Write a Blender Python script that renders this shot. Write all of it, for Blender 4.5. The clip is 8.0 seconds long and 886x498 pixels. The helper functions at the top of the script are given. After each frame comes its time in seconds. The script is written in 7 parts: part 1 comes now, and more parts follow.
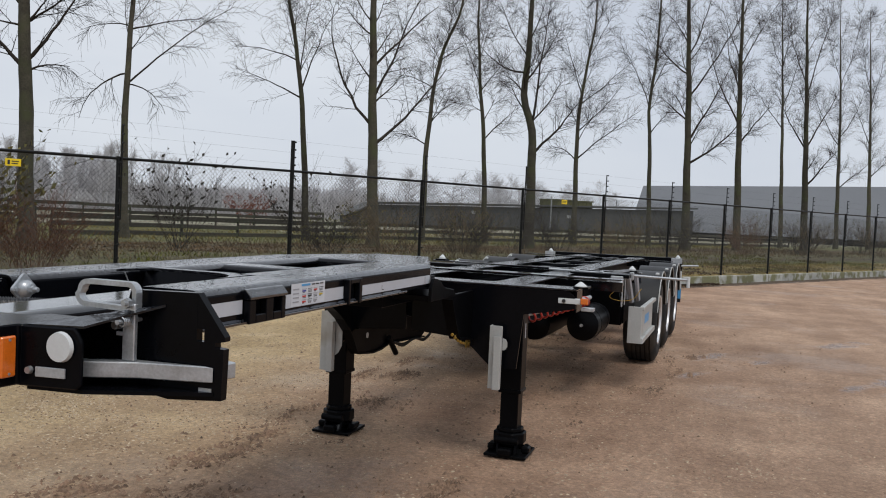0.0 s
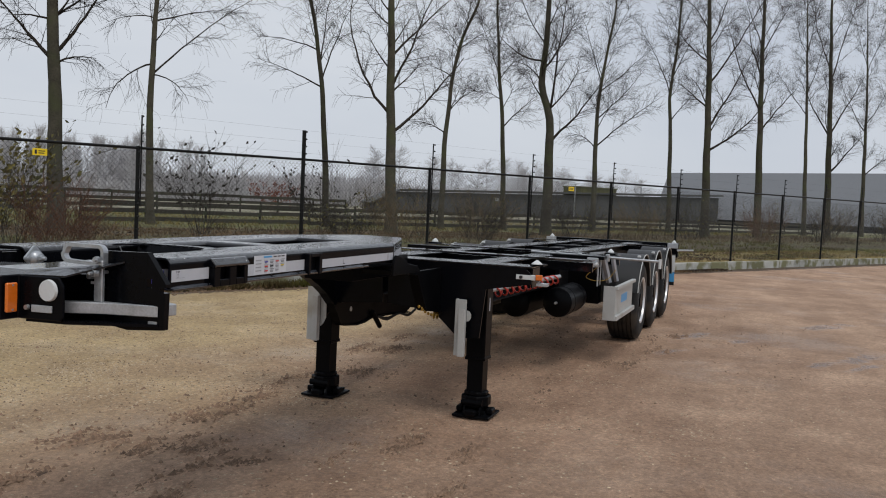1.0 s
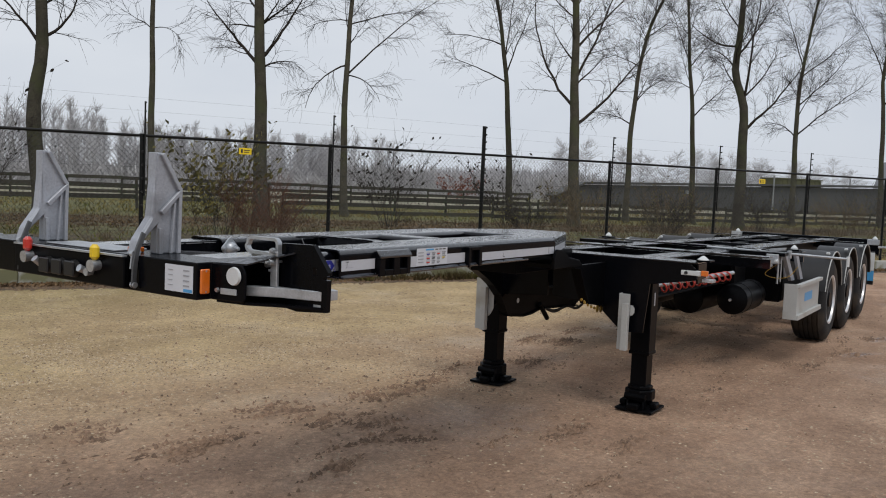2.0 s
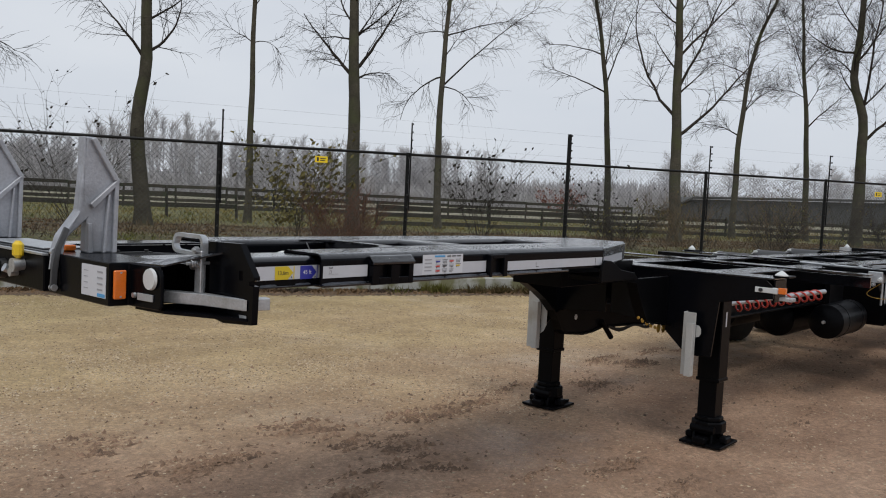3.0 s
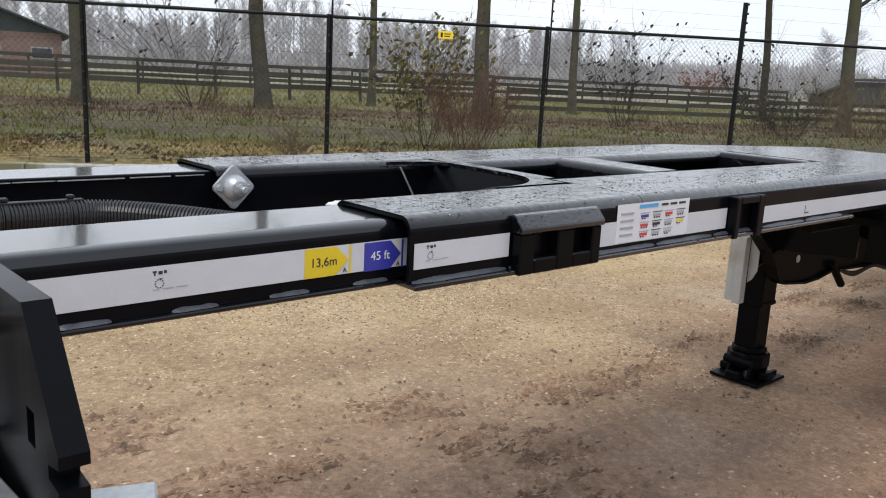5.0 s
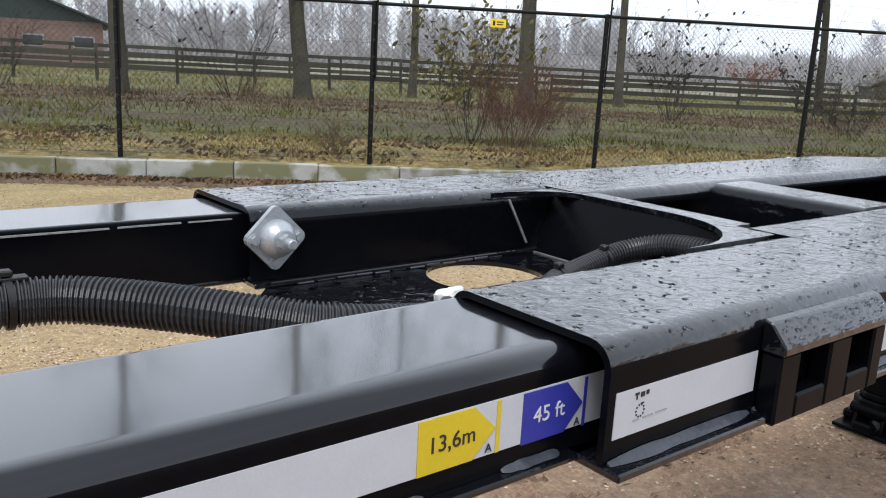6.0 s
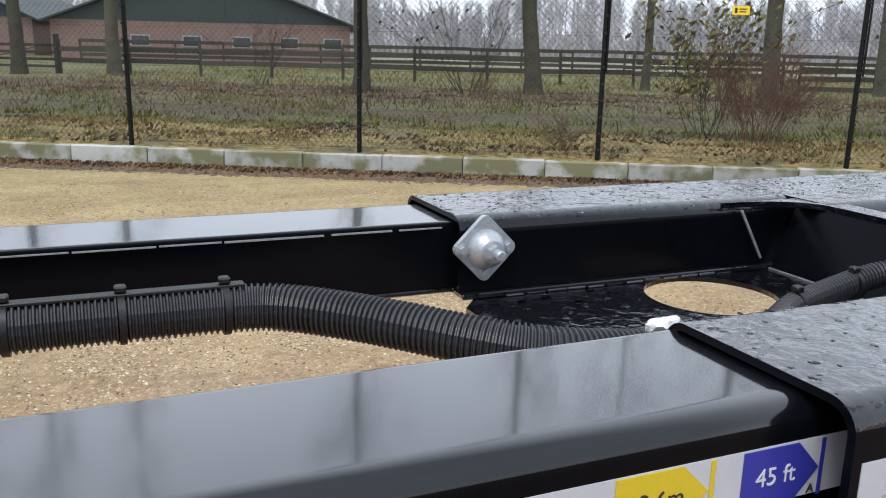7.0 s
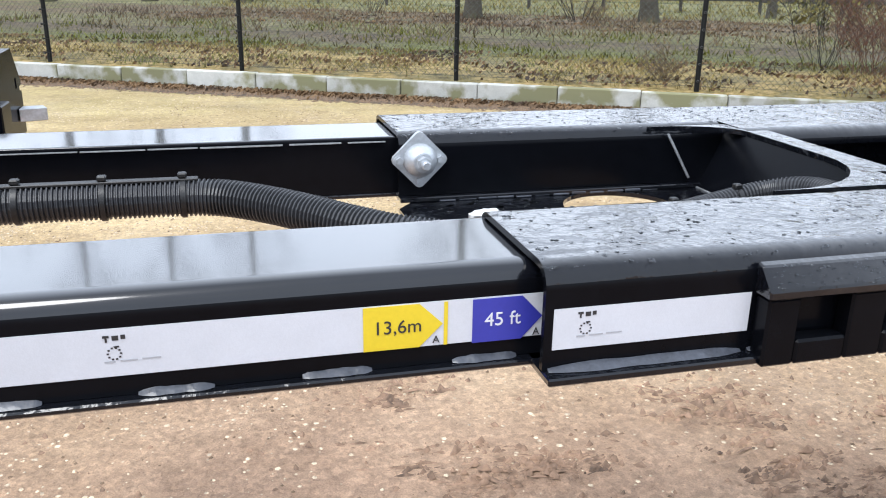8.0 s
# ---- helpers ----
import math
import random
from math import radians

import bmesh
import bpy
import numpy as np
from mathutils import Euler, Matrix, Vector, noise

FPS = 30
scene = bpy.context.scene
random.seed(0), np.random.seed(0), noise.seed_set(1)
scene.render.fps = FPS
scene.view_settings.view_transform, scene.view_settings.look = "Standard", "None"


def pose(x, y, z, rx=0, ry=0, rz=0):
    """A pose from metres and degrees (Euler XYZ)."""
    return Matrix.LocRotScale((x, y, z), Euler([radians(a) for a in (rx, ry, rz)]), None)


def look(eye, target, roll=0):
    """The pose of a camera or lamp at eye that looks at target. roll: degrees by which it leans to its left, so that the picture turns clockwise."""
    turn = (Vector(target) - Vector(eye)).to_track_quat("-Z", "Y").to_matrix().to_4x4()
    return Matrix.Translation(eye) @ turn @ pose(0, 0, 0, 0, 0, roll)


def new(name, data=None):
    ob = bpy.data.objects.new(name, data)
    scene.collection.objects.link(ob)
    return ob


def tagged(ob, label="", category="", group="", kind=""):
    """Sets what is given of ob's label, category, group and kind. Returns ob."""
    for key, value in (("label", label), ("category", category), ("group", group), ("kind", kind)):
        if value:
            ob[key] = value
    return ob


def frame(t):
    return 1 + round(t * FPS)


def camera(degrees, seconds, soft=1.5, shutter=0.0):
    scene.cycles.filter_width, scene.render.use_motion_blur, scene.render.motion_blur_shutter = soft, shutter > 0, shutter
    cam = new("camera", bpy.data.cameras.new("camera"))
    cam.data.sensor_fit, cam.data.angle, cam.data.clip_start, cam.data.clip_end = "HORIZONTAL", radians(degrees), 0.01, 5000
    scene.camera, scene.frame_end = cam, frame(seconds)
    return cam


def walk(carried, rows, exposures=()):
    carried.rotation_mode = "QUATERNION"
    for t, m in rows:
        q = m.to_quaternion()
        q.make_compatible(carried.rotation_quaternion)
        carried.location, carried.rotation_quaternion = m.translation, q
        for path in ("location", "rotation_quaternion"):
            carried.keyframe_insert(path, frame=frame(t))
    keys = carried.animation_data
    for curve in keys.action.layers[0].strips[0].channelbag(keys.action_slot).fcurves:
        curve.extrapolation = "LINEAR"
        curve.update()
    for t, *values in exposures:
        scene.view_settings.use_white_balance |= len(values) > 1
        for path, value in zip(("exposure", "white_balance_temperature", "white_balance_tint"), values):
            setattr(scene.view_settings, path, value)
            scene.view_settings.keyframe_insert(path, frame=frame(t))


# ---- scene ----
cam = camera(55.8, 8.0, soft=1.05)
PATH = [
    (0, (-1.982, -12.271, 1.561), (-0.607, -10.82, 1.484), 2.6),
    (0.5, (-1.991, -12.686, 1.566), (-0.617, -11.233, 1.504), 2.7),
    (1, (-2.111, -12.99, 1.561), (-0.783, -11.498, 1.451), 2.6),
    (1.2, (-2.205, -13.104, 1.553), (-0.978, -11.529, 1.438), 2.4),
    (1.5, (-2.268, -13.234, 1.582), (-1.206, -11.544, 1.453), 2.0),
    (1.7, (-2.234, -13.252, 1.589), (-1.206, -11.541, 1.447), 2.2),
    (2.8, (-1.633, -13.115, 1.548), (-0.866, -11.272, 1.422), 2.6),
    (3, (-1.514, -12.988, 1.537), (-0.771, -11.135, 1.413), 2.8),
    (3.5, (-1.289, -12.656, 1.566), (-0.716, -10.745, 1.428), 2.9),
    (3.8, (-1.165, -12.402, 1.548), (-0.639, -10.492, 1.274), 3.4),
    (4, (-1.09, -12.213, 1.568), (-0.571, -10.312, 1.224), 3.4),
    (4.5, (-1.04, -11.764, 1.554), (-0.55, -9.862, 1.179), 3.4),
    (4.7, (-1.045, -11.574, 1.553), (-0.568, -9.672, 1.162), 3.1),
    (5.8, (-1.048, -10.709, 1.526), (-0.652, -8.799, 1.086), 3.2),
    (6, (-1.063, -10.594, 1.542), (-0.688, -8.68, 1.103), 3.1),
    (6.3, (-1.065, -10.504, 1.547), (-0.729, -8.583, 1.104), 3.0),
    (6.5, (-1.065, -10.492, 1.551), (-0.802, -8.561, 1.102), 2.9),
    (6.7, (-1.06, -10.499, 1.551), (-0.941, -8.555, 1.097), 2.3),
    (7, (-1.037, -10.528, 1.556), (-1.196, -8.591, 1.083), 1.3),
    (7.3, (-0.973, -10.569, 1.563), (-1.358, -8.668, 1.074), 0.9),
    (7.5, (-0.896, -10.596, 1.573), (-1.317, -8.722, 1.014), 0.8),
    (7.7, (-0.798, -10.669, 1.591), (-1.236, -8.821, 0.964), 0.8),
    (8, (-0.702, -10.728, 1.587), (-1.121, -8.879, 0.95), 1.0),
]
EXPOSURE = [(0, -0.03, 6640, 10), (0.5, -0.24, 6660, 10), (1.5, -0.08, 6660, 10), (3.0, -0.09, 6660, 10), (3.5, -0.17, 6640, 10), (4.0, 0.08, 6640, 10), (4.5, 0.33, 6640, 10), (6.0, 0.69, 6440, 10), (6.5, 0.68, 6310, 10), (7.0, 0.72, 6330, 10), (7.5, 1.02, 6270, 10), (8.0, 1.37, 6180, 10)]
walk(cam, [(t, look(eye, target, roll)) for t, eye, target, roll in PATH], EXPOSURE)

# ---- light ----
world = bpy.data.worlds.new("overcast_sky")
scene.world = world
world.use_nodes = True
wn, wl = world.node_tree.nodes, world.node_tree.links
wn.clear()
w_out = wn.new("ShaderNodeOutputWorld")
w_bg = wn.new("ShaderNodeBackground")
w_sky = wn.new("ShaderNodeTexSky")
w_sky.sky_type, w_sky.sun_disc = "NISHITA", False
SUN_EL, SUN_AZ = 64.0, 200.0
w_sky.sun_elevation, w_sky.sun_rotation = radians(SUN_EL), radians(SUN_AZ)
w_co = wn.new("ShaderNodeTexCoord")
w_sep = wn.new("ShaderNodeSeparateXYZ")
w_map = wn.new("ShaderNodeMapping")
w_map.inputs["Scale"].default_value = (1.0, 1.0, 3.0)
w_noise = wn.new("ShaderNodeTexNoise")
w_noise.inputs["Scale"].default_value, w_noise.inputs["Detail"].default_value = 1.6, 5.0
w_cloud = wn.new("ShaderNodeValToRGB")
w_cloud.color_ramp.elements[0].position, w_cloud.color_ramp.elements[0].color = 0.30, (6.0, 6.6, 7.65, 1)
w_cloud.color_ramp.elements[1].position, w_cloud.color_ramp.elements[1].color = 0.72, (7.45, 7.95, 8.7, 1)
w_mix = wn.new("ShaderNodeMixRGB")
w_mix.inputs["Fac"].default_value = 0.94
wl.new(w_co.outputs["Generated"], w_map.inputs["Vector"])
wl.new(w_map.outputs["Vector"], w_noise.inputs["Vector"])
wl.new(w_noise.outputs["Fac"], w_cloud.inputs["Fac"])
wl.new(w_sky.outputs["Color"], w_mix.inputs["Color1"])
wl.new(w_cloud.outputs["Color"], w_mix.inputs["Color2"])
wl.new(w_mix.outputs["Color"], w_bg.inputs["Color"])
w_bg.inputs["Strength"].default_value = 0.10
wl.new(w_bg.outputs["Background"], w_out.inputs["Surface"])

sun_data = bpy.data.lights.new("sun", "SUN")
sun_data.energy, sun_data.angle, sun_data.color = 1.4, radians(25), (1.0, 0.97, 0.93)
sun = new("sun", sun_data)
sun.matrix_world = pose(0, 0, 30, 90 - SUN_EL, 0, 180 - SUN_AZ)


# ---- materials ----
def material(name, base, rough=0.6, metal=0.0, var=0.15, scale=4.0, fine=60.0, bump=0.1, bump_scale=80.0, coat=0.0,
             second=None, second_amount=0.5, rough_var=0.1, spec=0.5, film=0.0, random_tint=0.0, space="Object", jitter=False, ripple=0.0):
    """A surface with colour variation at two scales, uneven gloss and fine relief."""
    m = bpy.data.materials.new(name)
    m.use_nodes = True
    n, l = m.node_tree.nodes, m.node_tree.links
    bsdf = n["Principled BSDF"]
    co = n.new("ShaderNodeTexCoord")
    source = co.outputs[space]
    if jitter:
        who, move = n.new("ShaderNodeObjectInfo"), n.new("ShaderNodeVectorMath")
        move.operation = "MULTIPLY_ADD"
        move.inputs[1].default_value = (91.0, 37.0, 53.0)
        l.new(who.outputs["Random"], move.inputs[0])
        l.new(co.outputs[space], move.inputs[2])
        source = move.outputs[0]
    big, small = n.new("ShaderNodeTexNoise"), n.new("ShaderNodeTexNoise")
    big.inputs["Scale"].default_value, big.inputs["Detail"].default_value = scale, 6.0
    small.inputs["Scale"].default_value, small.inputs["Detail"].default_value = fine, 4.0
    l.new(source, big.inputs["Vector"])
    l.new(source, small.inputs["Vector"])
    mul = n.new("ShaderNodeMixRGB")
    mul.blend_type = "MIX"
    dark = tuple(max(0.0, c * (1 - var)) for c in base)
    light = tuple(min(1.0, c * (1 + var)) for c in base)
    ramp = n.new("ShaderNodeValToRGB")
    ramp.color_ramp.elements[0].position, ramp.color_ramp.elements[0].color = 0.32, (*dark, 1)
    ramp.color_ramp.elements[1].position, ramp.color_ramp.elements[1].color = 0.68, (*light, 1)
    add = n.new("ShaderNodeMath")
    add.operation = "MULTIPLY_ADD"
    add.inputs[1].default_value = 0.45
    l.new(small.outputs["Fac"], add.inputs[0])
    half = n.new("ShaderNodeMath")
    half.operation = "MULTIPLY"
    half.inputs[1].default_value = 0.55
    l.new(big.outputs["Fac"], half.inputs[0])
    l.new(half.outputs[0], add.inputs[2])
    l.new(add.outputs[0], ramp.inputs["Fac"])
    colour = ramp.outputs["Color"]
    if second:
        mask = n.new("ShaderNodeTexNoise")
        mask.inputs["Scale"].default_value, mask.inputs["Detail"].default_value = scale * 0.37, 7.0
        l.new(source, mask.inputs["Vector"])
        cut = n.new("ShaderNodeValToRGB")
        cut.color_ramp.elements[0].position = 0.62 - 0.25 * second_amount
        cut.color_ramp.elements[1].position = 0.74 - 0.25 * second_amount
        l.new(mask.outputs["Fac"], cut.inputs["Fac"])
        mul.inputs["Color2"].default_value = (*second, 1)
        l.new(colour, mul.inputs["Color1"])
        l.new(cut.outputs["Color"], mul.inputs["Fac"])
        colour = mul.outputs["Color"]
    if random_tint:
        info = n.new("ShaderNodeObjectInfo")
        hsv = n.new("ShaderNodeHueSaturation")
        span = n.new("ShaderNodeMapRange")
        span.inputs["To Min"].default_value, span.inputs["To Max"].default_value = 1 - random_tint, 1 + random_tint
        l.new(info.outputs["Random"], span.inputs["Value"])
        l.new(span.outputs["Result"], hsv.inputs["Value"])
        l.new(colour, hsv.inputs["Color"])
        colour = hsv.outputs["Color"]
    l.new(colour, bsdf.inputs["Base Color"])
    rr = n.new("ShaderNodeMapRange")
    rr.inputs["To Min"].default_value, rr.inputs["To Max"].default_value = max(0.02, rough - rough_var), min(1.0, rough + rough_var)
    l.new(big.outputs["Fac"], rr.inputs["Value"])
    l.new(rr.outputs["Result"], bsdf.inputs["Roughness"])
    bsdf.inputs["Metallic"].default_value = metal
    bsdf.inputs["Specular IOR Level"].default_value = spec
    bsdf.inputs["Coat Weight"].default_value = coat
    bsdf.inputs["Coat Roughness"].default_value = 0.06
    if film:
        # a water film: stronger gloss at glancing angles
        lay, gain = n.new("ShaderNodeLayerWeight"), n.new("ShaderNodeMapRange")
        lay.inputs["Blend"].default_value = 0.5
        gain.inputs["From Min"].default_value, gain.inputs["From Max"].default_value = 0.22, 0.68
        gain.inputs["To Min"].default_value, gain.inputs["To Max"].default_value = 0.13, 1.0
        l.new(lay.outputs["Facing"], gain.inputs["Value"])
        l.new(gain.outputs["Result"], bsdf.inputs["Coat Weight"])
        bsdf.inputs["Coat IOR"].default_value = 1.0 + film
        bsdf.inputs["Coat Roughness"].default_value = 0.08
    if bump:
        relief = n.new("ShaderNodeTexNoise")
        relief.inputs["Scale"].default_value, relief.inputs["Detail"].default_value = bump_scale, 5.0
        l.new(source, relief.inputs["Vector"])
        b = n.new("ShaderNodeBump")
        b.inputs["Strength"].default_value, b.inputs["Distance"].default_value = bump, 0.01
        l.new(relief.outputs["Fac"], b.inputs["Height"])
        l.new(b.outputs["Normal"], bsdf.inputs["Normal"])
        if ripple:
            # rain water standing in wavering films with raised rims
            pool, rim, lift = n.new("ShaderNodeTexNoise"), n.new("ShaderNodeValToRGB"), n.new("ShaderNodeBump")
            pool.inputs["Scale"].default_value, pool.inputs["Detail"].default_value, pool.inputs["Distortion"].default_value = 15.0, 1.5, 1.2
            for e, (p, c) in zip(rim.color_ramp.elements, ((0.44, 0.0), (0.60, 1.0))):
                e.position, e.color = p, (c, c, c, 1)
            l.new(source, pool.inputs["Vector"])
            l.new(pool.outputs["Fac"], rim.inputs["Fac"])
            lift.inputs["Strength"].default_value, lift.inputs["Distance"].default_value = ripple, 0.002
            l.new(rim.outputs["Color"], lift.inputs["Height"])
            l.new(b.outputs["Normal"], lift.inputs["Normal"])
            l.new(lift.outputs["Normal"], bsdf.inputs["Normal"])
            if film:
                l.new(lift.outputs["Normal"], bsdf.inputs["Coat Normal"])
    return m


def glow(name, base):
    """Coloured lens plastic."""
    m = material(name, base, 0.12, 0, 0.1, 40, 300, 0.15, 180, coat=0.6, rough_var=0.04)
    return m


BLACK = material("black_gloss_paint", (0.0034, 0.0040, 0.0060), 0.25, 0, 0.25, 3, 40, 0.012, 14, rough_var=0.05, spec=0.12, film=2.3)
BLACK_WET = material("rain_wet_black_paint", (0.0034, 0.0040, 0.0060), 0.20, 0, 0.25, 3, 40, 0.40, 34, rough_var=0.08, spec=0.12, film=1.5, ripple=0.32)
BLACK_BODY = material("black_body_paint", (0.0028, 0.0032, 0.0046), 0.22, 0, 0.25, 3, 40, 0.02, 30, rough_var=0.07, spec=0.09)
BLACK_MATT = material("black_chassis_paint", (0.0026, 0.0028, 0.0036), 0.36, 0, 0.3, 3, 40, 0.04, 60, rough_var=0.1, spec=0.07)
PLASTIC = material("black_plastic", (0.010, 0.010, 0.0105), 0.42, 0, 0.2, 8, 90, 0.06, 200, spec=0.4)
RUBBER = material("tyre_rubber", (0.013, 0.013, 0.0135), 0.78, 0, 0.25, 6, 60, 0.2, 150, second=(0.045, 0.036, 0.028), second_amount=0.25, spec=0.3)
WATER = material("rain_water", (0.92, 0.96, 1.0), 0.03, 0, 0.01, 4, 40, 0, rough_var=0.01)
WATER.node_tree.nodes["Principled BSDF"].inputs["Transmission Weight"].default_value = 1.0
WATER.node_tree.nodes["Principled BSDF"].inputs["IOR"].default_value = 1.33
# sky sheen on the wet black welds, put into the base as grey
BEAD_SHEEN = material("wet_painted_weld", (0.045, 0.05, 0.062), 0.38, 0, 0.35, 40, 200, 0.25, 60, coat=0.25, spec=0.3)
WATER.node_tree.nodes["Principled BSDF"].inputs["Transmission Weight"].default_value = 1.0
WATER.node_tree.nodes["Principled BSDF"].inputs["IOR"].default_value = 1.33
STOP = material("galvanised_casting", (0.44, 0.465, 0.49), 0.36, 0.5, 0.16, 30, 200, 0.10, 110, rough_var=0.10)
PUTTY = material("white_sealant", (0.66, 0.67, 0.66), 0.6, 0, 0.06, 40, 200, 0.2, 120)
GALV = material("galvanised_steel", (0.46, 0.48, 0.50), 0.42, 0.75, 0.22, 26, 160, 0.08, 90, rough_var=0.14)
CAST = material("grey_cast_paint", (0.37, 0.39, 0.43), 0.45, 0.25, 0.18, 9, 90, 0.15, 120, second=(0.22, 0.23, 0.25), second_amount=0.3)
GREY_GUARD = material("light_grey_guard", (0.44, 0.45, 0.44), 0.45, 0.1, 0.10, 6, 80, 0.05, 90, second=(0.33, 0.31, 0.27), second_amount=0.2)
RIM = material("bright_wheel_rim", (0.70, 0.71, 0.73), 0.32, 0.45, 0.15, 8, 60, 0.05, 80)
TAPE = material("white_reflective_tape", (0.50, 0.52, 0.56), 0.34, 0, 0.05, 30, 400, 0.05, 600, spec=0.6)
PAPER = material("white_sticker", (0.60, 0.62, 0.66), 0.4, 0, 0.04, 12, 200, 0.02, 200)
YELLOW = material("yellow_film", (0.62, 0.47, 0.02), 0.4, 0, 0.06, 20, 200, 0.02, 300)
BLUE = material("blue_film", (0.030, 0.035, 0.30), 0.4, 0, 0.08, 20, 200, 0.02, 300)
SKYBLUE = material("light_blue_film", (0.07, 0.32, 0.62), 0.4, 0, 0.08, 20, 200, 0.02, 300)
INK = material("black_ink", (0.02, 0.02, 0.022), 0.5, 0, 0.1, 20, 200, 0)
GREY_INK = material("grey_ink", (0.32, 0.33, 0.35), 0.5, 0, 0.1, 20, 200, 0)
REDFILM = material("red_film", (0.55, 0.04, 0.03), 0.4, 0, 0.08, 20, 200, 0)
WHITE_PL = material("white_plastic", (0.60, 0.62, 0.62), 0.38, 0, 0.06, 20, 200, 0.03, 200)
AMBER = glow("amber_lens", (0.72, 0.16, 0.015))
REDLENS = glow("red_plastic", (0.55, 0.03, 0.02))
RED_HOSE = material("red_air_hose", (0.42, 0.035, 0.025), 0.35, 0, 0.12, 30, 200, 0.02, 200)
YEL_PL = material("yellow_plastic", (0.75, 0.52, 0.02), 0.4, 0, 0.1, 20, 200, 0.03, 200)
BRASS = material("brass_chain", (0.45, 0.28, 0.06), 0.4, 0.8, 0.2, 30, 200, 0.05, 200)
HOSE = material("corrugated_hose_plastic", (0.024, 0.025, 0.028), 0.36, 0, 0.25, 14, 120, 0.05, 300, rough_var=0.1)
WELD = material("bare_weld_edge", (0.27, 0.28, 0.29), 0.5, 0.3, 0.35, 60, 300, 0.2, 200)
LEVER = material("dark_grey_lever", (0.085, 0.088, 0.092), 0.45, 0.4, 0.2, 12, 90, 0.1, 120)

FENCE = material("black_fence_coating", (0.004, 0.0045, 0.0045), 0.5, 0, 0.2, 8, 80, 0.08, 120, spec=0.25)
WIRE = material("grey_fence_wire", (0.035, 0.038, 0.038), 0.5, 0.2, 0.25, 2, 40, 0)
CONCRETE = material("kerb_concrete", (0.40, 0.40, 0.37), 0.85, 0, 0.16, 7, 90, 0.35, 110, second=(0.175, 0.17, 0.09), second_amount=0.74, random_tint=0.14, jitter=True)
SIGN_YEL = material("yellow_sign", (0.85, 0.62, 0.01), 0.4, 0, 0.05, 10, 90, 0.02, 100)
OLD_WOOD = material("weathered_rail_wood", (0.050, 0.044, 0.033), 0.85, 0, 0.35, 3, 40, 0.4, 40, second=(0.042, 0.05, 0.026), second_amount=0.5, random_tint=0.3)
BARK = material("poplar_bark", (0.074, 0.067, 0.050), 0.95, 0, 0.45, 2.5, 22, 0.8, 18, second=(0.074, 0.078, 0.042), second_amount=0.45, spec=0.2, random_tint=0.25)
TWIG = material("twig_bark", (0.040, 0.033, 0.027), 0.9, 0, 0.3, 2, 20, 0, spec=0.2, random_tint=0.15)
# haze of distance is put into this base colour as pale grey
FAR_TWIG_HAZE = material("far_wood_twigs", (0.42, 0.411, 0.42), 0.95, 0, 0.22, 0.2, 3, 0, spec=0.1)
DEAD_LEAF = material("brown_leaf", (0.160, 0.100, 0.052), 0.8, 0, 0.6, 3, 30, 0, second=(0.06, 0.042, 0.03), second_amount=0.5, spec=0.2)
DARK_LEAF = material("dark_clinging_leaf", (0.035, 0.03, 0.022), 0.8, 0, 0.4, 8, 40, 0, spec=0.2)
YEL_LEAF = material("yellowing_leaf", (0.135, 0.115, 0.036), 0.75, 0, 0.5, 2, 20, 0, second=(0.07, 0.085, 0.03), second_amount=0.55, spec=0.2)
RED_TWIG = material("reddish_twigs", (0.115, 0.058, 0.038), 0.9, 0, 0.4, 5, 30, 0, spec=0.2)
RED_LEAF = material("rusty_red_leaf", (0.21, 0.075, 0.05), 0.8, 0, 0.5, 3, 30, 0, spec=0.2)
GRASS = material("yellowed_grass_blade", (0.21, 0.165, 0.055), 0.75, 0, 0.5, 0.9, 25, 0, second=(0.125, 0.135, 0.035), second_amount=0.5, spec=0.2)
WEED = material("green_weed_leaf", (0.10, 0.105, 0.020), 0.9, 0, 0.5, 0.9, 20, 0, second=(0.085, 0.065, 0.03), second_amount=0.55, spec=0.05)
DRY_STALK = material("dry_stalk", (0.145, 0.105, 0.06), 0.85, 0, 0.5, 0.8, 20, 0, second=(0.06, 0.04, 0.028), second_amount=0.5, spec=0.2)
BRICK = material("brick_wall", (0.215, 0.142, 0.12), 0.9, 0, 0.2, 2, 14, 0.3, 14)
ROOF_GREEN = material("dark_green_roof_sheet", (0.026, 0.040, 0.037), 0.55, 0, 0.12, 1, 14, 0.1, 12)
SHED_GREY = material("grey_shed_roof", (0.155, 0.163, 0.175), 0.6, 0, 0.08, 0.3, 5, 0.1, 4)
SHED_DARK = material("dark_shed_wall", (0.074, 0.076, 0.075), 0.75, 0, 0.2, 0.3, 5, 0.1, 4)
OLIVE = material("olive_container_paint", (0.10, 0.098, 0.035), 0.6, 0, 0.2, 0.6, 6, 0.1, 5, second=(0.05, 0.045, 0.025), second_amount=0.4)
GLASS = material("dark_window_glass", (0.035, 0.045, 0.05), 0.06, 0, 0.2, 3, 20, 0, coat=0.5)
FRAME_W = material("pale_window_frame", (0.27, 0.28, 0.28), 0.5, 0, 0.06, 6, 40, 0.03, 60)
STONE = material("pebble", (0.49, 0.39, 0.27), 0.8, 0, 0.6, 40, 90, 0.2, 120)
DARK_STONE = material("dark_pebble", (0.14, 0.090, 0.052), 0.8, 0, 0.5, 40, 90, 0.2, 120)
MUD = material("mud_clod", (0.215, 0.136, 0.088), 0.85, 0, 0.7, 5, 40, 0.5, 70)


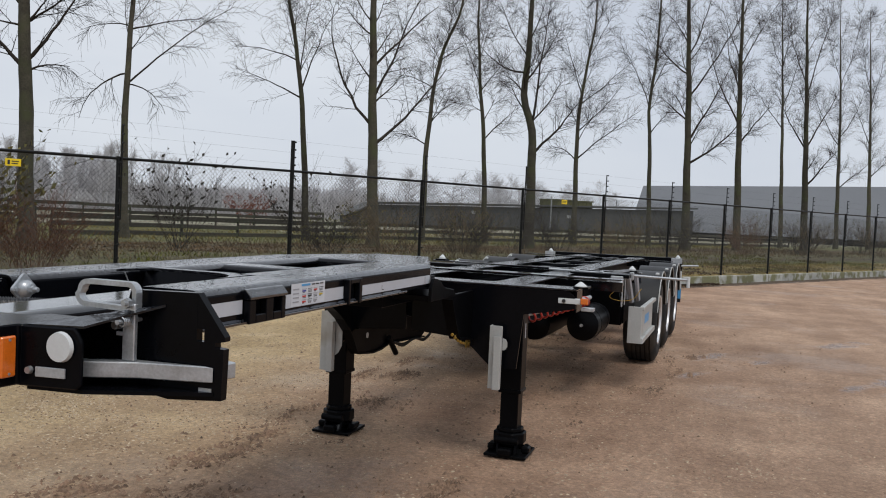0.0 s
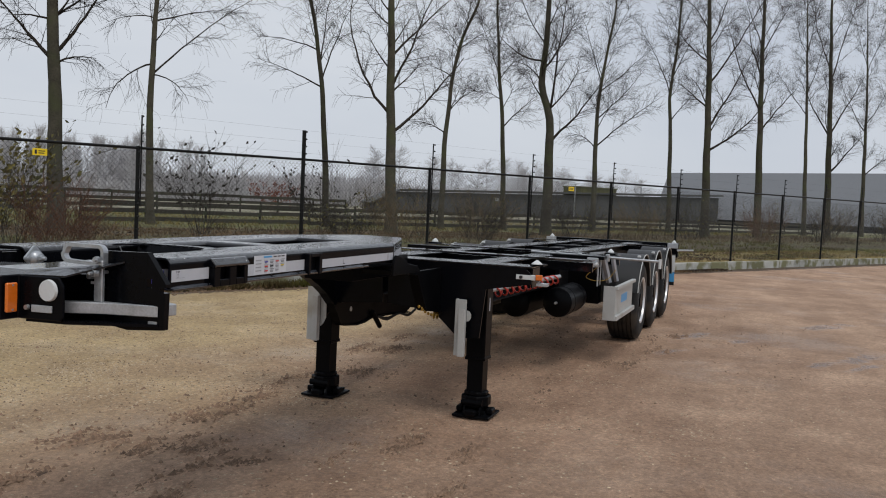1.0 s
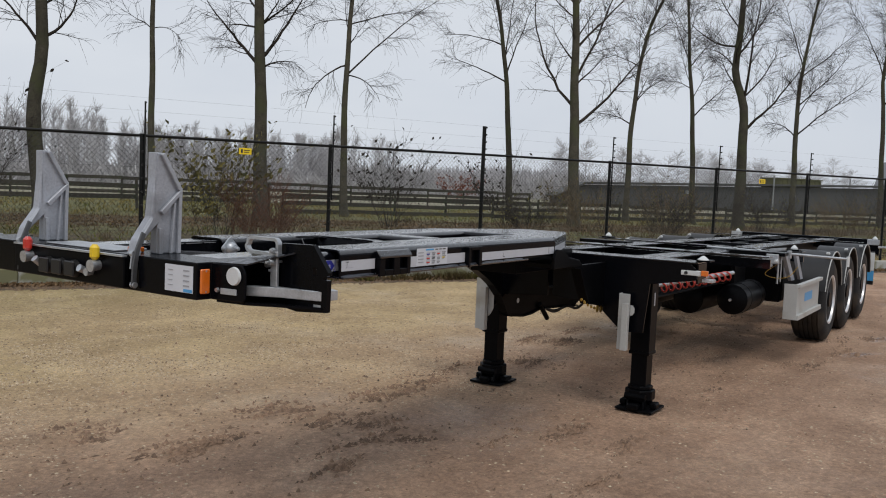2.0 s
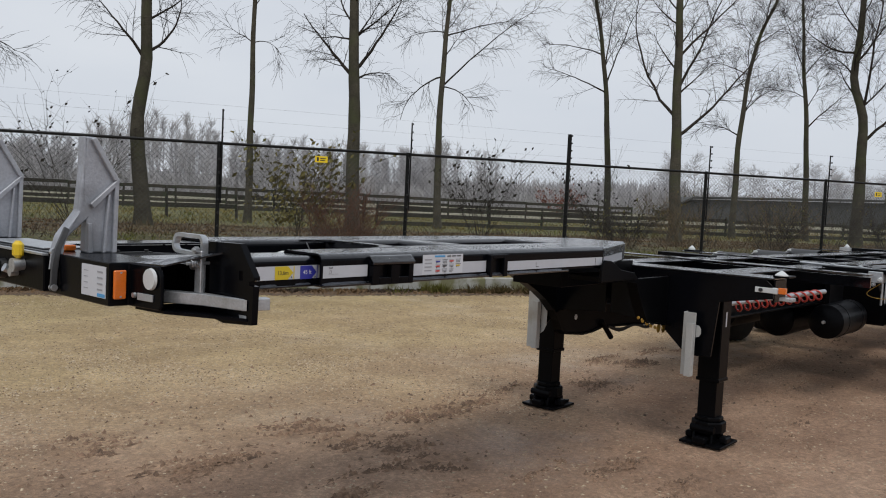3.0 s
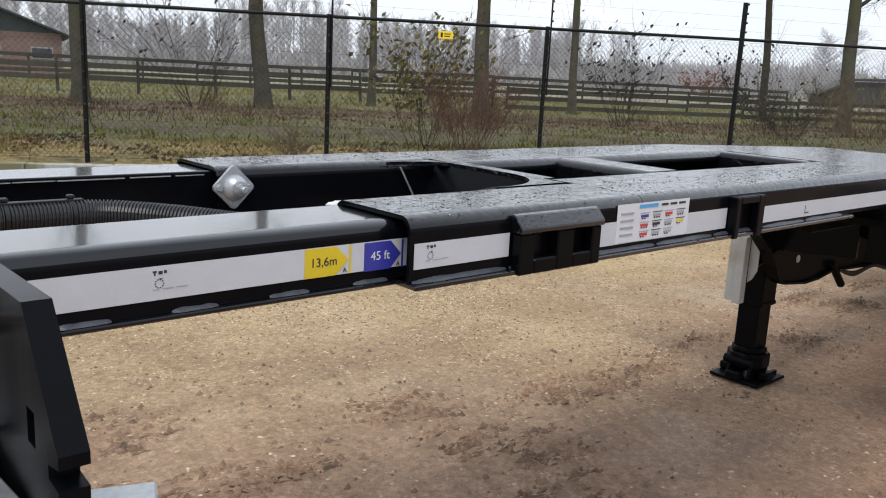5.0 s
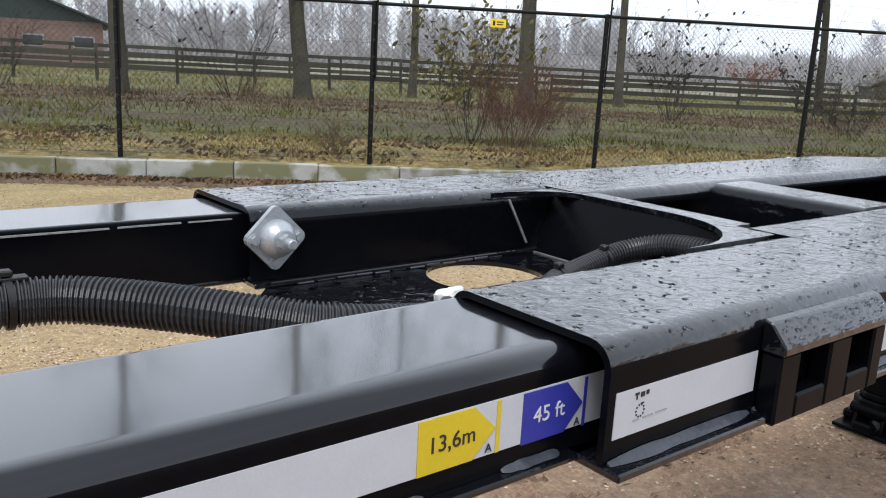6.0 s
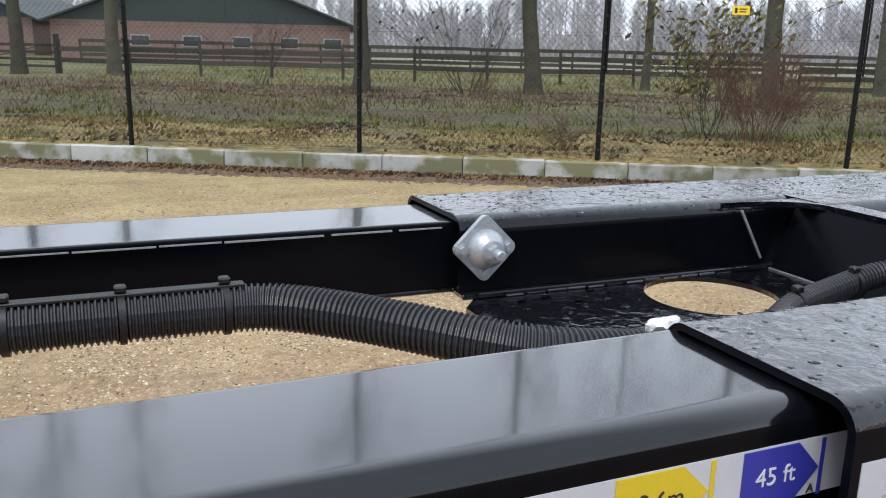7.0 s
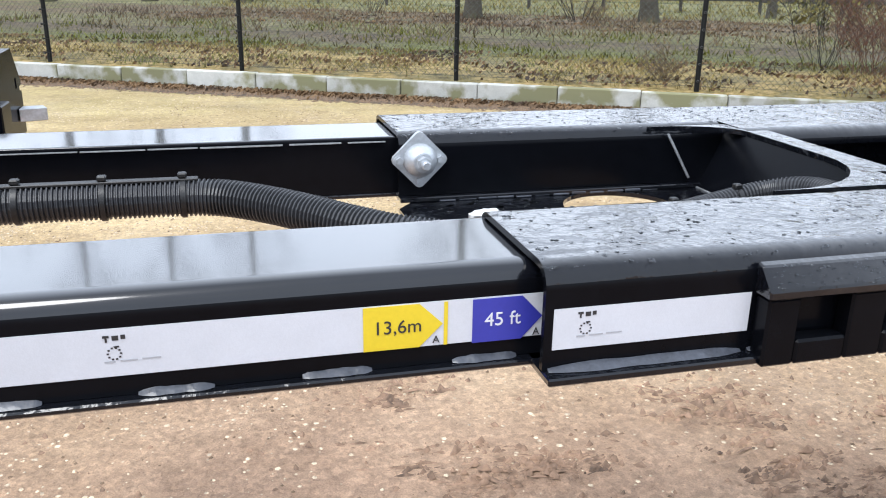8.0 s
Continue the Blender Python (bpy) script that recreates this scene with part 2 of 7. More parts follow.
def yard_material():
    """Wet sandy hardcore: pale gravelly sand towards the verge, browner churned mud where trucks drive."""
    m = bpy.data.materials.new("sandy_yard")
    m.use_nodes = True
    n, l = m.node_tree.nodes, m.node_tree.links
    bsdf = n["Principled BSDF"]
    co = n.new("ShaderNodeTexCoord")

    def tex(scale, detail=6.0, rough=0.6):
        t = n.new("ShaderNodeTexNoise")
        t.inputs["Scale"].default_value, t.inputs["Detail"].default_value, t.inputs["Roughness"].default_value = scale, detail, rough
        l.new(co.outputs["Object"], t.inputs["Vector"])
        return t.outputs["Fac"]

    def ramp(fac, a, b, ca, cb):
        r = n.new("ShaderNodeValToRGB")
        r.color_ramp.elements[0].position, r.color_ramp.elements[0].color = a, ca
        r.color_ramp.elements[1].position, r.color_ramp.elements[1].color = b, cb
        l.new(fac, r.inputs["Fac"])
        return r.outputs["Color"]

    def mix(fac, c1, c2, kind="MIX"):
        x = n.new("ShaderNodeMixRGB")
        x.blend_type = kind
        if isinstance(fac, float):
            x.inputs["Fac"].default_value = fac
        else:
            l.new(fac, x.inputs["Fac"])
        for sock, c in (("Color1", c1), ("Color2", c2)):
            if isinstance(c, tuple):
                x.inputs[sock].default_value = c
            else:
                l.new(c, x.inputs[sock])
        return x.outputs["Color"]

    sand = ramp(tex(0.9), 0.3, 0.7, (0.42, 0.306, 0.157, 1), (0.59, 0.45, 0.254, 1))
    mud = ramp(tex(1.3), 0.3, 0.72, (0.362, 0.233, 0.155, 1), (0.55, 0.380, 0.264, 1))
    olive = ramp(tex(2.0), 0.3, 0.7, (0.33, 0.265, 0.11, 1), (0.46, 0.365, 0.185, 1))
    sep = n.new("ShaderNodeSeparateXYZ")
    l.new(co.outputs["Object"], sep.inputs[0])
    # distance from the trodden line towards the verge
    slope = n.new("ShaderNodeMath")
    slope.operation = "MULTIPLY_ADD"
    slope.inputs[1].default_value = -0.42
    l.new(sep.outputs["X"], slope.inputs[0])
    l.new(sep.outputs["Y"], slope.inputs[2])
    wob = n.new("ShaderNodeMath")
    wob.operation = "MULTIPLY_ADD"
    wob.inputs[1].default_value = 4.0
    l.new(tex(0.28), wob.inputs[0])
    l.new(slope.outputs[0], wob.inputs[2])
    band = n.new("ShaderNodeMapRange")
    band.inputs["From Min"].default_value, band.inputs["From Max"].default_value = -6.6, -3.2
    l.new(wob.outputs[0], band.inputs["Value"])
    col = mix(band.outputs["Result"], mud, sand)
    edge = n.new("ShaderNodeMapRange")
    edge.inputs["From Min"].default_value, edge.inputs["From Max"].default_value = -1.5, 2.6
    l.new(wob.outputs[0], edge.inputs["Value"])
    col = mix(edge.outputs["Result"], col, olive)
    # churned dark clods
    churn = ramp(tex(3.4, 9.0, 0.74), 0.55, 0.66, (0, 0, 0, 1), (0.30, 0.30, 0.30, 1))
    col = mix(churn, col, (0.17, 0.10, 0.066, 1))
    blotch = ramp(tex(0.55, 7.0, 0.65), 0.40, 0.62, (0.88, 0.85, 0.83, 1), (1.12, 1.12, 1.12, 1))
    col = mix(1.0, col, blotch, "MULTIPLY")
    own = n.new("ShaderNodeAttribute")
    own.attribute_name = "mud"
    split = n.new("ShaderNodeSeparateColor")
    l.new(own.outputs["Color"], split.inputs["Color"])
    rag = n.new("ShaderNodeMath")
    rag.operation = "MULTIPLY_ADD"
    rag.inputs[1].default_value = 0.36
    l.new(split.outputs["Red"], rag.inputs[0])
    l.new(tex(34.0, 10.0, 0.78), rag.inputs[2])
    ruts = ramp(rag.outputs[0], 0.72, 0.77, (0, 0, 0, 1), (0.14, 0.14, 0.14, 1))
    col = mix(ruts, col, (0.14, 0.082, 0.050, 1))
    mulch = n.new("ShaderNodeMath")
    mulch.operation = "MULTIPLY_ADD"
    mulch.inputs[1].default_value = 1.3
    l.new(tex(7.0, 8.0, 0.75), mulch.inputs[0])
    l.new(split.outputs["Green"], mulch.inputs[2])
    col = mix(ramp(mulch.outputs[0], 0.95, 1.12, (0, 0, 0, 1), (1, 1, 1, 1)), col, ramp(tex(26.0, 6.0, 0.7), 0.35, 0.68, (0.045, 0.03, 0.02, 1), (0.17, 0.12, 0.075, 1)))
    # wet churned lane, askew to the kerb; its tint also holds the trailer's shade
    def plane(ax, ay, c):
        a, b = n.new("ShaderNodeMath"), n.new("ShaderNodeMath")
        a.operation = b.operation = "MULTIPLY_ADD"
        a.inputs[1].default_value, a.inputs[2].default_value = ax, c
        b.inputs[1].default_value = ay
        l.new(sep.outputs["X"], a.inputs[0])
        l.new(sep.outputs["Y"], b.inputs[0])
        l.new(a.outputs[0], b.inputs[2])
        return b.outputs[0]

    def span(fac, a, b):
        r = n.new("ShaderNodeMapRange")
        r.interpolation_type = "SMOOTHSTEP"
        r.inputs["From Min"].default_value, r.inputs["From Max"].default_value = a, b
        l.new(fac, r.inputs["Value"])
        return r.outputs["Result"]

    def math2(kind, a, b, c=None):
        x = n.new("ShaderNodeMath")
        x.operation = kind
        for i, s in enumerate((a, b, c)):
            if s is None:
                continue
            if isinstance(s, float):
                x.inputs[i].default_value = s
            else:
                l.new(s, x.inputs[i])
        return x.outputs[0]

    across = math2("ABSOLUTE", plane(-0.477, 0.879, 8.18), None)
    across = math2("MULTIPLY_ADD", tex(0.7, 8.0, 0.7), 2.4, across)
    along = math2("MULTIPLY_ADD", tex(0.5, 6.0, 0.6), 3.0, plane(0.879, 0.477, 5.607))
    lane_shade = math2("MULTIPLY", span(across, 3.3, 1.9), span(along, 2.6, 5.0))
    col = mix(lane_shade, col, mix(1.0, col, (0.96, 0.93, 0.91, 1), "MULTIPLY"))
    # long tyre tracks, paler and darker by turns
    track = n.new("ShaderNodeCombineXYZ")
    l.new(plane(0.32, 0.17, 0.0), track.inputs["X"])
    l.new(plane(-1.0, 1.85, 0.0), track.inputs["Y"])
    tyre = n.new("ShaderNodeTexNoise")
    tyre.inputs["Scale"].default_value, tyre.inputs["Detail"].default_value, tyre.inputs["Roughness"].default_value = 0.9, 7.0, 0.62
    l.new(track.outputs[0], tyre.inputs["Vector"])
    col = mix(0.85, col, ramp(tyre.outputs["Fac"], 0.36, 0.62, (0.88, 0.86, 0.85, 1), (1.10, 1.10, 1.11, 1)), "MULTIPLY")
    # shallow puddles
    pool = span(math2("MULTIPLY_ADD", tex(2.6, 7.0, 0.7), 0.9, split.outputs["Blue"]), 0.62, 0.86)
    col = mix(pool, col, mix(1.0, col, (0.62, 0.60, 0.60, 1), "MULTIPLY"))
    # grains and pebbles
    vor = n.new("ShaderNodeTexVoronoi")
    vor.inputs["Scale"].default_value = 55.0
    l.new(co.outputs["Object"], vor.inputs["Vector"])
    grain = ramp(vor.outputs["Color"], 0.25, 0.95, (0.74, 0.74, 0.74, 1), (1.28, 1.27, 1.25, 1))
    col = mix(0.6, col, grain, "MULTIPLY")
    speck = ramp(tex(24.0, 9.0, 0.8), 0.36, 0.66, (0.64, 0.63, 0.62, 1), (1.34, 1.34, 1.34, 1))
    col = mix(0.72, col, speck, "MULTIPLY")
    fine = ramp(tex(160.0, 3.0), 0.3, 0.7, (0.78, 0.78, 0.78, 1), (1.2, 1.2, 1.2, 1))
    col = mix(0.8, col, fine, "MULTIPLY")
    l.new(col, bsdf.inputs["Base Color"])
    wet = ramp(tex(0.45, 5.0), 0.52, 0.66, (0.82, 0.82, 0.82, 1), (0.34, 0.34, 0.34, 1))
    l.new(mix(pool, wet, (0.12, 0.12, 0.12, 1)), bsdf.inputs["Roughness"])
    bsdf.inputs["Specular IOR Level"].default_value = 0.4
    b1 = n.new("ShaderNodeBump")
    b1.inputs["Distance"].default_value = 0.045
    l.new(math2("MULTIPLY_ADD", pool, -0.82, 0.9), b1.inputs["Strength"])
    l.new(tex(30.0, 8.0, 0.7), b1.inputs["Height"])
    b2 = n.new("ShaderNodeBump")
    b2.inputs["Strength"].default_value, b2.inputs["Distance"].default_value = 0.35, 0.05
    l.new(tex(3.2, 8.0, 0.65), b2.inputs["Height"])
    l.new(b2.outputs["Normal"], b1.inputs["Normal"])
    l.new(b1.outputs["Normal"], bsdf.inputs["Normal"])
    return m


def meadow_material():
    """Grass, leaf litter and bare soil behind the kerb; paler meadow further off."""
    m = bpy.data.materials.new("verge_and_meadow")
    m.use_nodes = True
    n, l = m.node_tree.nodes, m.node_tree.links
    bsdf = n["Principled BSDF"]
    co = n.new("ShaderNodeTexCoord")
    sep = n.new("ShaderNodeSeparateXYZ")
    l.new(co.outputs["Object"], sep.inputs[0])

    def tex(scale, detail=6.0, rough=0.6):
        t = n.new("ShaderNodeTexNoise")
        t.inputs["Scale"].default_value, t.inputs["Detail"].default_value, t.inputs["Roughness"].default_value = scale, detail, rough
        l.new(co.outputs["Object"], t.inputs["Vector"])
        return t.outputs["Fac"]

    def ramp(fac, stops):
        r = n.new("ShaderNodeValToRGB")
        while len(r.color_ramp.elements) < len(stops):
            r.color_ramp.elements.new(0.5)
        for e, (p, c) in zip(r.color_ramp.elements, stops):
            e.position, e.color = p, (*c, 1)
        l.new(fac, r.inputs["Fac"])
        return r.outputs["Color"]

    wob = n.new("ShaderNodeMath")
    wob.operation = "MULTIPLY_ADD"
    wob.inputs[1].default_value = 3.0
    l.new(tex(0.35), wob.inputs[0])
    l.new(sep.outputs["Y"], wob.inputs[2])
    litter = ramp(tex(5.0, 9.0, 0.78), [(0.36, (0.028, 0.021, 0.014)), (0.5, (0.100, 0.074, 0.043)), (0.64, (0.195, 0.146, 0.082))])
    straw = ramp(tex(8.0, 9.0, 0.78), [(0.36, (0.06, 0.05, 0.022)), (0.5, (0.25, 0.19, 0.07)), (0.64, (0.41, 0.29, 0.14))])
    weed = ramp(tex(5.5, 9.0, 0.78), [(0.36, (0.026, 0.03, 0.016)), (0.52, (0.092, 0.098, 0.032)), (0.66, (0.20, 0.19, 0.068))])
    soil = ramp(tex(6.5, 9.0, 0.78), [(0.36, (0.024, 0.020, 0.014)), (0.5, (0.080, 0.062, 0.040)), (0.66, (0.18, 0.135, 0.078))])
    mottle = ramp(tex(4.0, 9.0, 0.78), [(0.36, (0.045, 0.04, 0.024)), (0.5, (0.112, 0.10, 0.05)), (0.66, (0.20, 0.18, 0.09))])
    meadow = ramp(tex(0.9, 9.0, 0.75), [(0.34, (0.086, 0.084, 0.037)), (0.5, (0.142, 0.138, 0.062)), (0.66, (0.22, 0.206, 0.103))])

    def zone(lo, hi, a, b):
        z, m2 = n.new("ShaderNodeMapRange"), n.new("ShaderNodeMixRGB")
        z.inputs["From Min"].default_value, z.inputs["From Max"].default_value = lo, hi
        l.new(wob.outputs[0], z.inputs["Value"])
        l.new(z.outputs["Result"], m2.inputs["Fac"])
        l.new(a, m2.inputs["Color1"])
        l.new(b, m2.inputs["Color2"])
        return m2.outputs["Color"]

    band = zone(16.6, 18.0, zone(11.0, 12.2, zone(8.2, 9.6, zone(6.6, 7.6, zone(3.9, 4.8, straw, weed), soil), mottle), litter), meadow)
    # pale grazed field further out, beyond the paddock rails
    far = n.new("ShaderNodeMath")
    far.operation = "MULTIPLY_ADD"
    far.inputs[1].default_value = 0.55
    l.new(sep.outputs["X"], far.inputs[0])
    l.new(wob.outputs[0], far.inputs[2])
    out, swap = n.new("ShaderNodeMapRange"), n.new("ShaderNodeMixRGB")
    out.inputs["From Min"].default_value, out.inputs["From Max"].default_value = 42.0, 50.0
    l.new(far.outputs[0], out.inputs["Value"])
    l.new(out.outputs["Result"], swap.inputs["Fac"])
    l.new(band, swap.inputs["Color1"])
    l.new(ramp(tex(0.5, 9.0, 0.75), [(0.34, (0.17, 0.158, 0.11)), (0.5, (0.26, 0.243, 0.18)), (0.66, (0.36, 0.34, 0.27))]), swap.inputs["Color2"])
    outer = n.new("ShaderNodeMapRange")
    outer.inputs["From Min"].default_value, outer.inputs["From Max"].default_value = 22.0, 28.0
    l.new(wob.outputs[0], outer.inputs["Value"])
    both = n.new("ShaderNodeMixRGB")
    l.new(outer.outputs["Result"], both.inputs["Fac"])
    l.new(band, both.inputs["Color1"])
    l.new(swap.outputs["Color"], both.inputs["Color2"])
    band = both.outputs["Color"]
    # patches of green through the bare stretches
    cover = n.new("ShaderNodeValToRGB")
    cover.color_ramp.elements[0].position, cover.color_ramp.elements[1].position = 0.50, 0.58
    cover.color_ramp.elements[1].color = (0.75, 0.75, 0.75, 1)
    l.new(tex(0.8, 8.0, 0.7), cover.inputs["Fac"])
    y = n.new("ShaderNodeMixRGB")
    l.new(cover.outputs["Color"], y.inputs["Fac"])
    l.new(band, y.inputs["Color1"])
    l.new(zone(5.0, 9.0, mottle, weed), y.inputs["Color2"])
    l.new(y.outputs["Color"], bsdf.inputs["Base Color"])
    bsdf.inputs["Roughness"].default_value = 0.9
    bsdf.inputs["Specular IOR Level"].default_value = 0.25
    b = n.new("ShaderNodeBump")
    b.inputs["Strength"].default_value, b.inputs["Distance"].default_value = 0.9, 0.05
    l.new(tex(14.0, 8.0, 0.7), b.inputs["Height"])
    l.new(b.outputs["Normal"], bsdf.inputs["Normal"])
    return m


YARD, MEADOW = yard_material(), meadow_material()


# ---- mesh helpers ----
def mesh_from(bm, name, mat, smooth=False):
    me = bpy.data.meshes.new(name)
    bm.normal_update()
    if smooth:
        for f in bm.faces:
            f.smooth = True
        for e in bm.edges:
            if len(e.link_faces) == 2 and e.calc_face_angle(0) > radians(38):
                e.smooth = False
    bm.to_mesh(me)
    bm.free()
    me.materials.append(mat)
    return me


def part(name, bm, mat, parent, label="", smooth=False):
    ob = new(name, mesh_from(bm, name, mat, smooth))
    ob.parent = parent
    if label:
        tagged(ob, label)
    return ob


def box(bm, x0, x1, y0, y1, z0, z1, bevel=0.0, seg=1):
    m = Matrix.LocRotScale(((x0 + x1) / 2, (y0 + y1) / 2, (z0 + z1) / 2), None, (abs(x1 - x0), abs(y1 - y0), abs(z1 - z0)))
    r = bmesh.ops.create_cube(bm, size=1, matrix=m)
    if bevel:
        edges = {e for v in r["verts"] for e in v.link_edges}
        bmesh.ops.bevel(bm, geom=list(edges), offset=bevel, segments=seg, profile=0.5, affect="EDGES", clamp_overlap=True)
    return bm


def boxes(*items, bevel=0.0):
    bm = bmesh.new()
    for it in items:
        box(bm, *it[:6], bevel=it[6] if len(it) > 6 else bevel)
    return bm


def prism(pts, axis, a, b, bevel=0.0, bm=None):
    """Extrudes an outline along an axis: 'x' takes (y, z), 'y' takes (x, z), 'z' takes (x, y)."""
    bm = bm or bmesh.new()

    def put(p, d):
        return {"x": (d, p[0], p[1]), "y": (p[0], d, p[1]), "z": (p[0], p[1], d)}[axis]
    lo = [bm.verts.new(put(p, a)) for p in pts]
    hi = [bm.verts.new(put(p, b)) for p in pts]
    faces = [bm.faces.new(lo), bm.faces.new(hi)]
    k = len(pts)
    for i in range(k):
        faces.append(bm.faces.new((lo[i], lo[(i + 1) % k], hi[(i + 1) % k], hi[i])))
    bmesh.ops.recalc_face_normals(bm, faces=faces)
    if bevel:
        edges = {e for f in faces for e in f.edges}
        bmesh.ops.bevel(bm, geom=list(edges), offset=bevel, segments=1, profile=0.5, affect="EDGES", clamp_overlap=True)
    return bm


def held(pts, d=0.003, least=0.03):
    """Adds a point beside each corner of a long flat side, so that it shades flat beside a round edge."""
    out = []
    for i, a in enumerate(pts):
        b = pts[(i + 1) % len(pts)]
        out.append(a)
        n = math.hypot(b[0] - a[0], b[1] - a[1])
        if n > least:
            for t in (d / n, 1 - d / n):
                out.append((a[0] + (b[0] - a[0]) * t, a[1] + (b[1] - a[1]) * t))
    return out


def cyl(bm, p0, p1, r0, r1=None, seg=16, caps=True):
    p0, p1 = Vector(p0), Vector(p1)
    r1 = r0 if r1 is None else r1
    d = p1 - p0
    q = d.to_track_quat("Z", "Y")
    m = Matrix.Translation((p0 + p1) / 2) @ q.to_matrix().to_4x4()
    bmesh.ops.create_cone(bm, cap_ends=caps, segments=seg, radius1=r0, radius2=r1, depth=d.length, matrix=m)
    return bm


def lathe(profile, seg=32, axis="y", centre=(0, 0, 0), bm=None):
    """Turns (radius, along) pairs round an axis."""
    bm = bm or bmesh.new()
    rings = []
    for r, h in profile:
        ring = []
        for i in range(seg):
            a = 2 * math.pi * i / seg
            c, s = r * math.cos(a), r * math.sin(a)
            p = {"y": (c, h, s), "x": (h, c, s), "z": (c, s, h)}[axis]
            ring.append(bm.verts.new(Vector(p) + Vector(centre)))
        rings.append(ring)
    faces = []
    for a, b in zip(rings, rings[1:]):
        for i in range(seg):
            faces.append(bm.faces.new((a[i], a[(i + 1) % seg], b[(i + 1) % seg], b[i])))
    for ring in (rings[0], rings[-1]):
        faces.append(bm.faces.new(ring))
    bmesh.ops.recalc_face_normals(bm, faces=faces)
    return bm


def tube_arrays(points, radii, sides, verts, faces):
    """Adds a tube along points to plain lists."""
    base = len(verts)
    n = len(points)
    prev = None
    for i, p in enumerate(points):
        d = (points[min(i + 1, n - 1)] - points[max(i - 1, 0)])
        d = d.normalized() if d.length > 1e-9 else Vector((0, 0, 1))
        if prev is None:
            side = d.orthogonal().normalized()
        else:
            side = prev - d * prev.dot(d)
            side = side.normalized() if side.length > 1e-6 else d.orthogonal().normalized()
        prev = side
        up = d.cross(side)
        for k in range(sides):
            a = 2 * math.pi * k / sides
            verts.append(p + (side * math.cos(a) + up * math.sin(a)) * radii[i])
    for i in range(n - 1):
        for k in range(sides):
            k2 = (k + 1) % sides
            faces.append((base + i * sides + k, base + i * sides + k2, base + (i + 1) * sides + k2, base + (i + 1) * sides + k))


def ribbon_arrays(p, q, w0, w1, verts, faces):
    """Adds one flat tapered twig to plain lists."""
    d = q - p
    side = Vector((d.z, 0.0, -d.x))
    side = side.normalized() if side.length > 1e-6 else Vector((1, 0, 0))
    base = len(verts)
    verts += [p - side * w0, p + side * w0, q + side * w1, q - side * w1]
    faces.append((base, base + 1, base + 2, base + 3))


def mesh_arrays(name, verts, faces, mat, smooth=True):
    me = bpy.data.meshes.new(name)
    me.from_pydata([tuple(v) for v in verts], [], faces)
    me.materials.append(mat)
    if smooth:
        me.polygons.foreach_set("use_smooth", [True] * len(me.polygons))
    me.update()
    return me


def tube(name, points, radius, mat, parent, sides=10, label=""):
    verts, faces = [], []
    pts = [Vector(p) for p in points]
    radii = radius if isinstance(radius, list) else [radius] * len(pts)
    tube_arrays(pts, radii, sides, verts, faces)
    b0 = len(verts) - sides
    faces.append(tuple(range(sides)))
    faces.append(tuple(range(b0, b0 + sides)))
    ob = new(name, mesh_arrays(name, verts, faces, mat))
    ob.parent = parent
    if label:
        tagged(ob, label)
    return ob


def spline(points, n):
    """Points on a Catmull-Rom line through the given points."""
    p = [Vector(q) for q in points]
    p = [p[0] * 2 - p[1]] + p + [p[-1] * 2 - p[-2]]
    out = []
    for i in range(1, len(p) - 2):
        for k in range(n):
            t = k / n
            a, b, c, d = p[i - 1:i + 3]
            out.append(0.5 * ((2 * b) + (c - a) * t + (2 * a - 5 * b + 4 * c - d) * t * t + (3 * b - a - 3 * c + d) * t ** 3))
    out.append(p[-2])
    return out


def thing(name, label, category, m=None, group="", kind=""):
    ob = new(name)
    ob.empty_display_size = 0.1
    if m is not None:
        ob.matrix_world = m
    return tagged(ob, label, category, group, kind)


def lettering(name, text, size, mat, parent, m, label=""):
    cu = bpy.data.curves.new(name, "FONT")
    cu.body, cu.size, cu.extrude = text, size, 0.0003
    cu.align_x, cu.align_y = "CENTER", "CENTER"
    cu.materials.append(mat)
    ob = new(name, cu)
    ob.parent = parent
    ob.matrix_basis = m
    if label:
        tagged(ob, label)
    return ob


# ---- ground and verge ----
def stretch(a, b, n, power):
    """Steps from a to b, fine near a."""
    return [a + (b - a) * (i / n) ** power for i in range(n + 1)]


PATCHES = [(0.42, -7.57), (3.34, -6.06), (2.37, -6.86), (1.16, -7.23), (-0.36, -7.69), (-1.56, -7.84), (-1.08, -8.34), (-0.30, -8.90), (0.86, -7.43), (0.31, -8.13),
           (1.67, -6.81), (1.58, -9.21), (0.55, -7.70), (-0.18, -7.98), (-0.84, -8.30), (0.23, -8.50), (1.36, -8.90), (0.82, -9.75), (4.87, -7.88), (7.30, -7.0), (6.1, -7.5), (3.10, -5.90), (3.30, -6.20), (3.95, -5.62)]


PUDDLES = [(6.17, -7.69, 0.5, 0.14), (7.52, -7.11, 0.6, 0.16), (7.86, -9.11, 0.75, 0.22), (7.34, -9.38, 0.6, 0.12), (7.75, -7.70, 0.4, 0.15), (6.95, -9.04, 0.5, 0.16), (10.4, -7.6, 0.9, 0.25)]


def mud_mask(x, y):
    """How churned the yard is at a place: ragged clods along the wheel ruts."""
    best = 0.0
    for k, (px, py) in enumerate(PATCHES):
        dx, dy = x - px, y - py
        if abs(dx) > 0.9 or abs(dy) > 0.9:
            continue
        a = 0.35 + 0.25 * math.sin(k * 2.1)
        u, v = dx * math.cos(a) + dy * math.sin(a), -dx * math.sin(a) + dy * math.cos(a)
        best = max(best, 0.85 * math.exp(-(u / 0.26) ** 2 - (v / 0.085) ** 2))
    return best


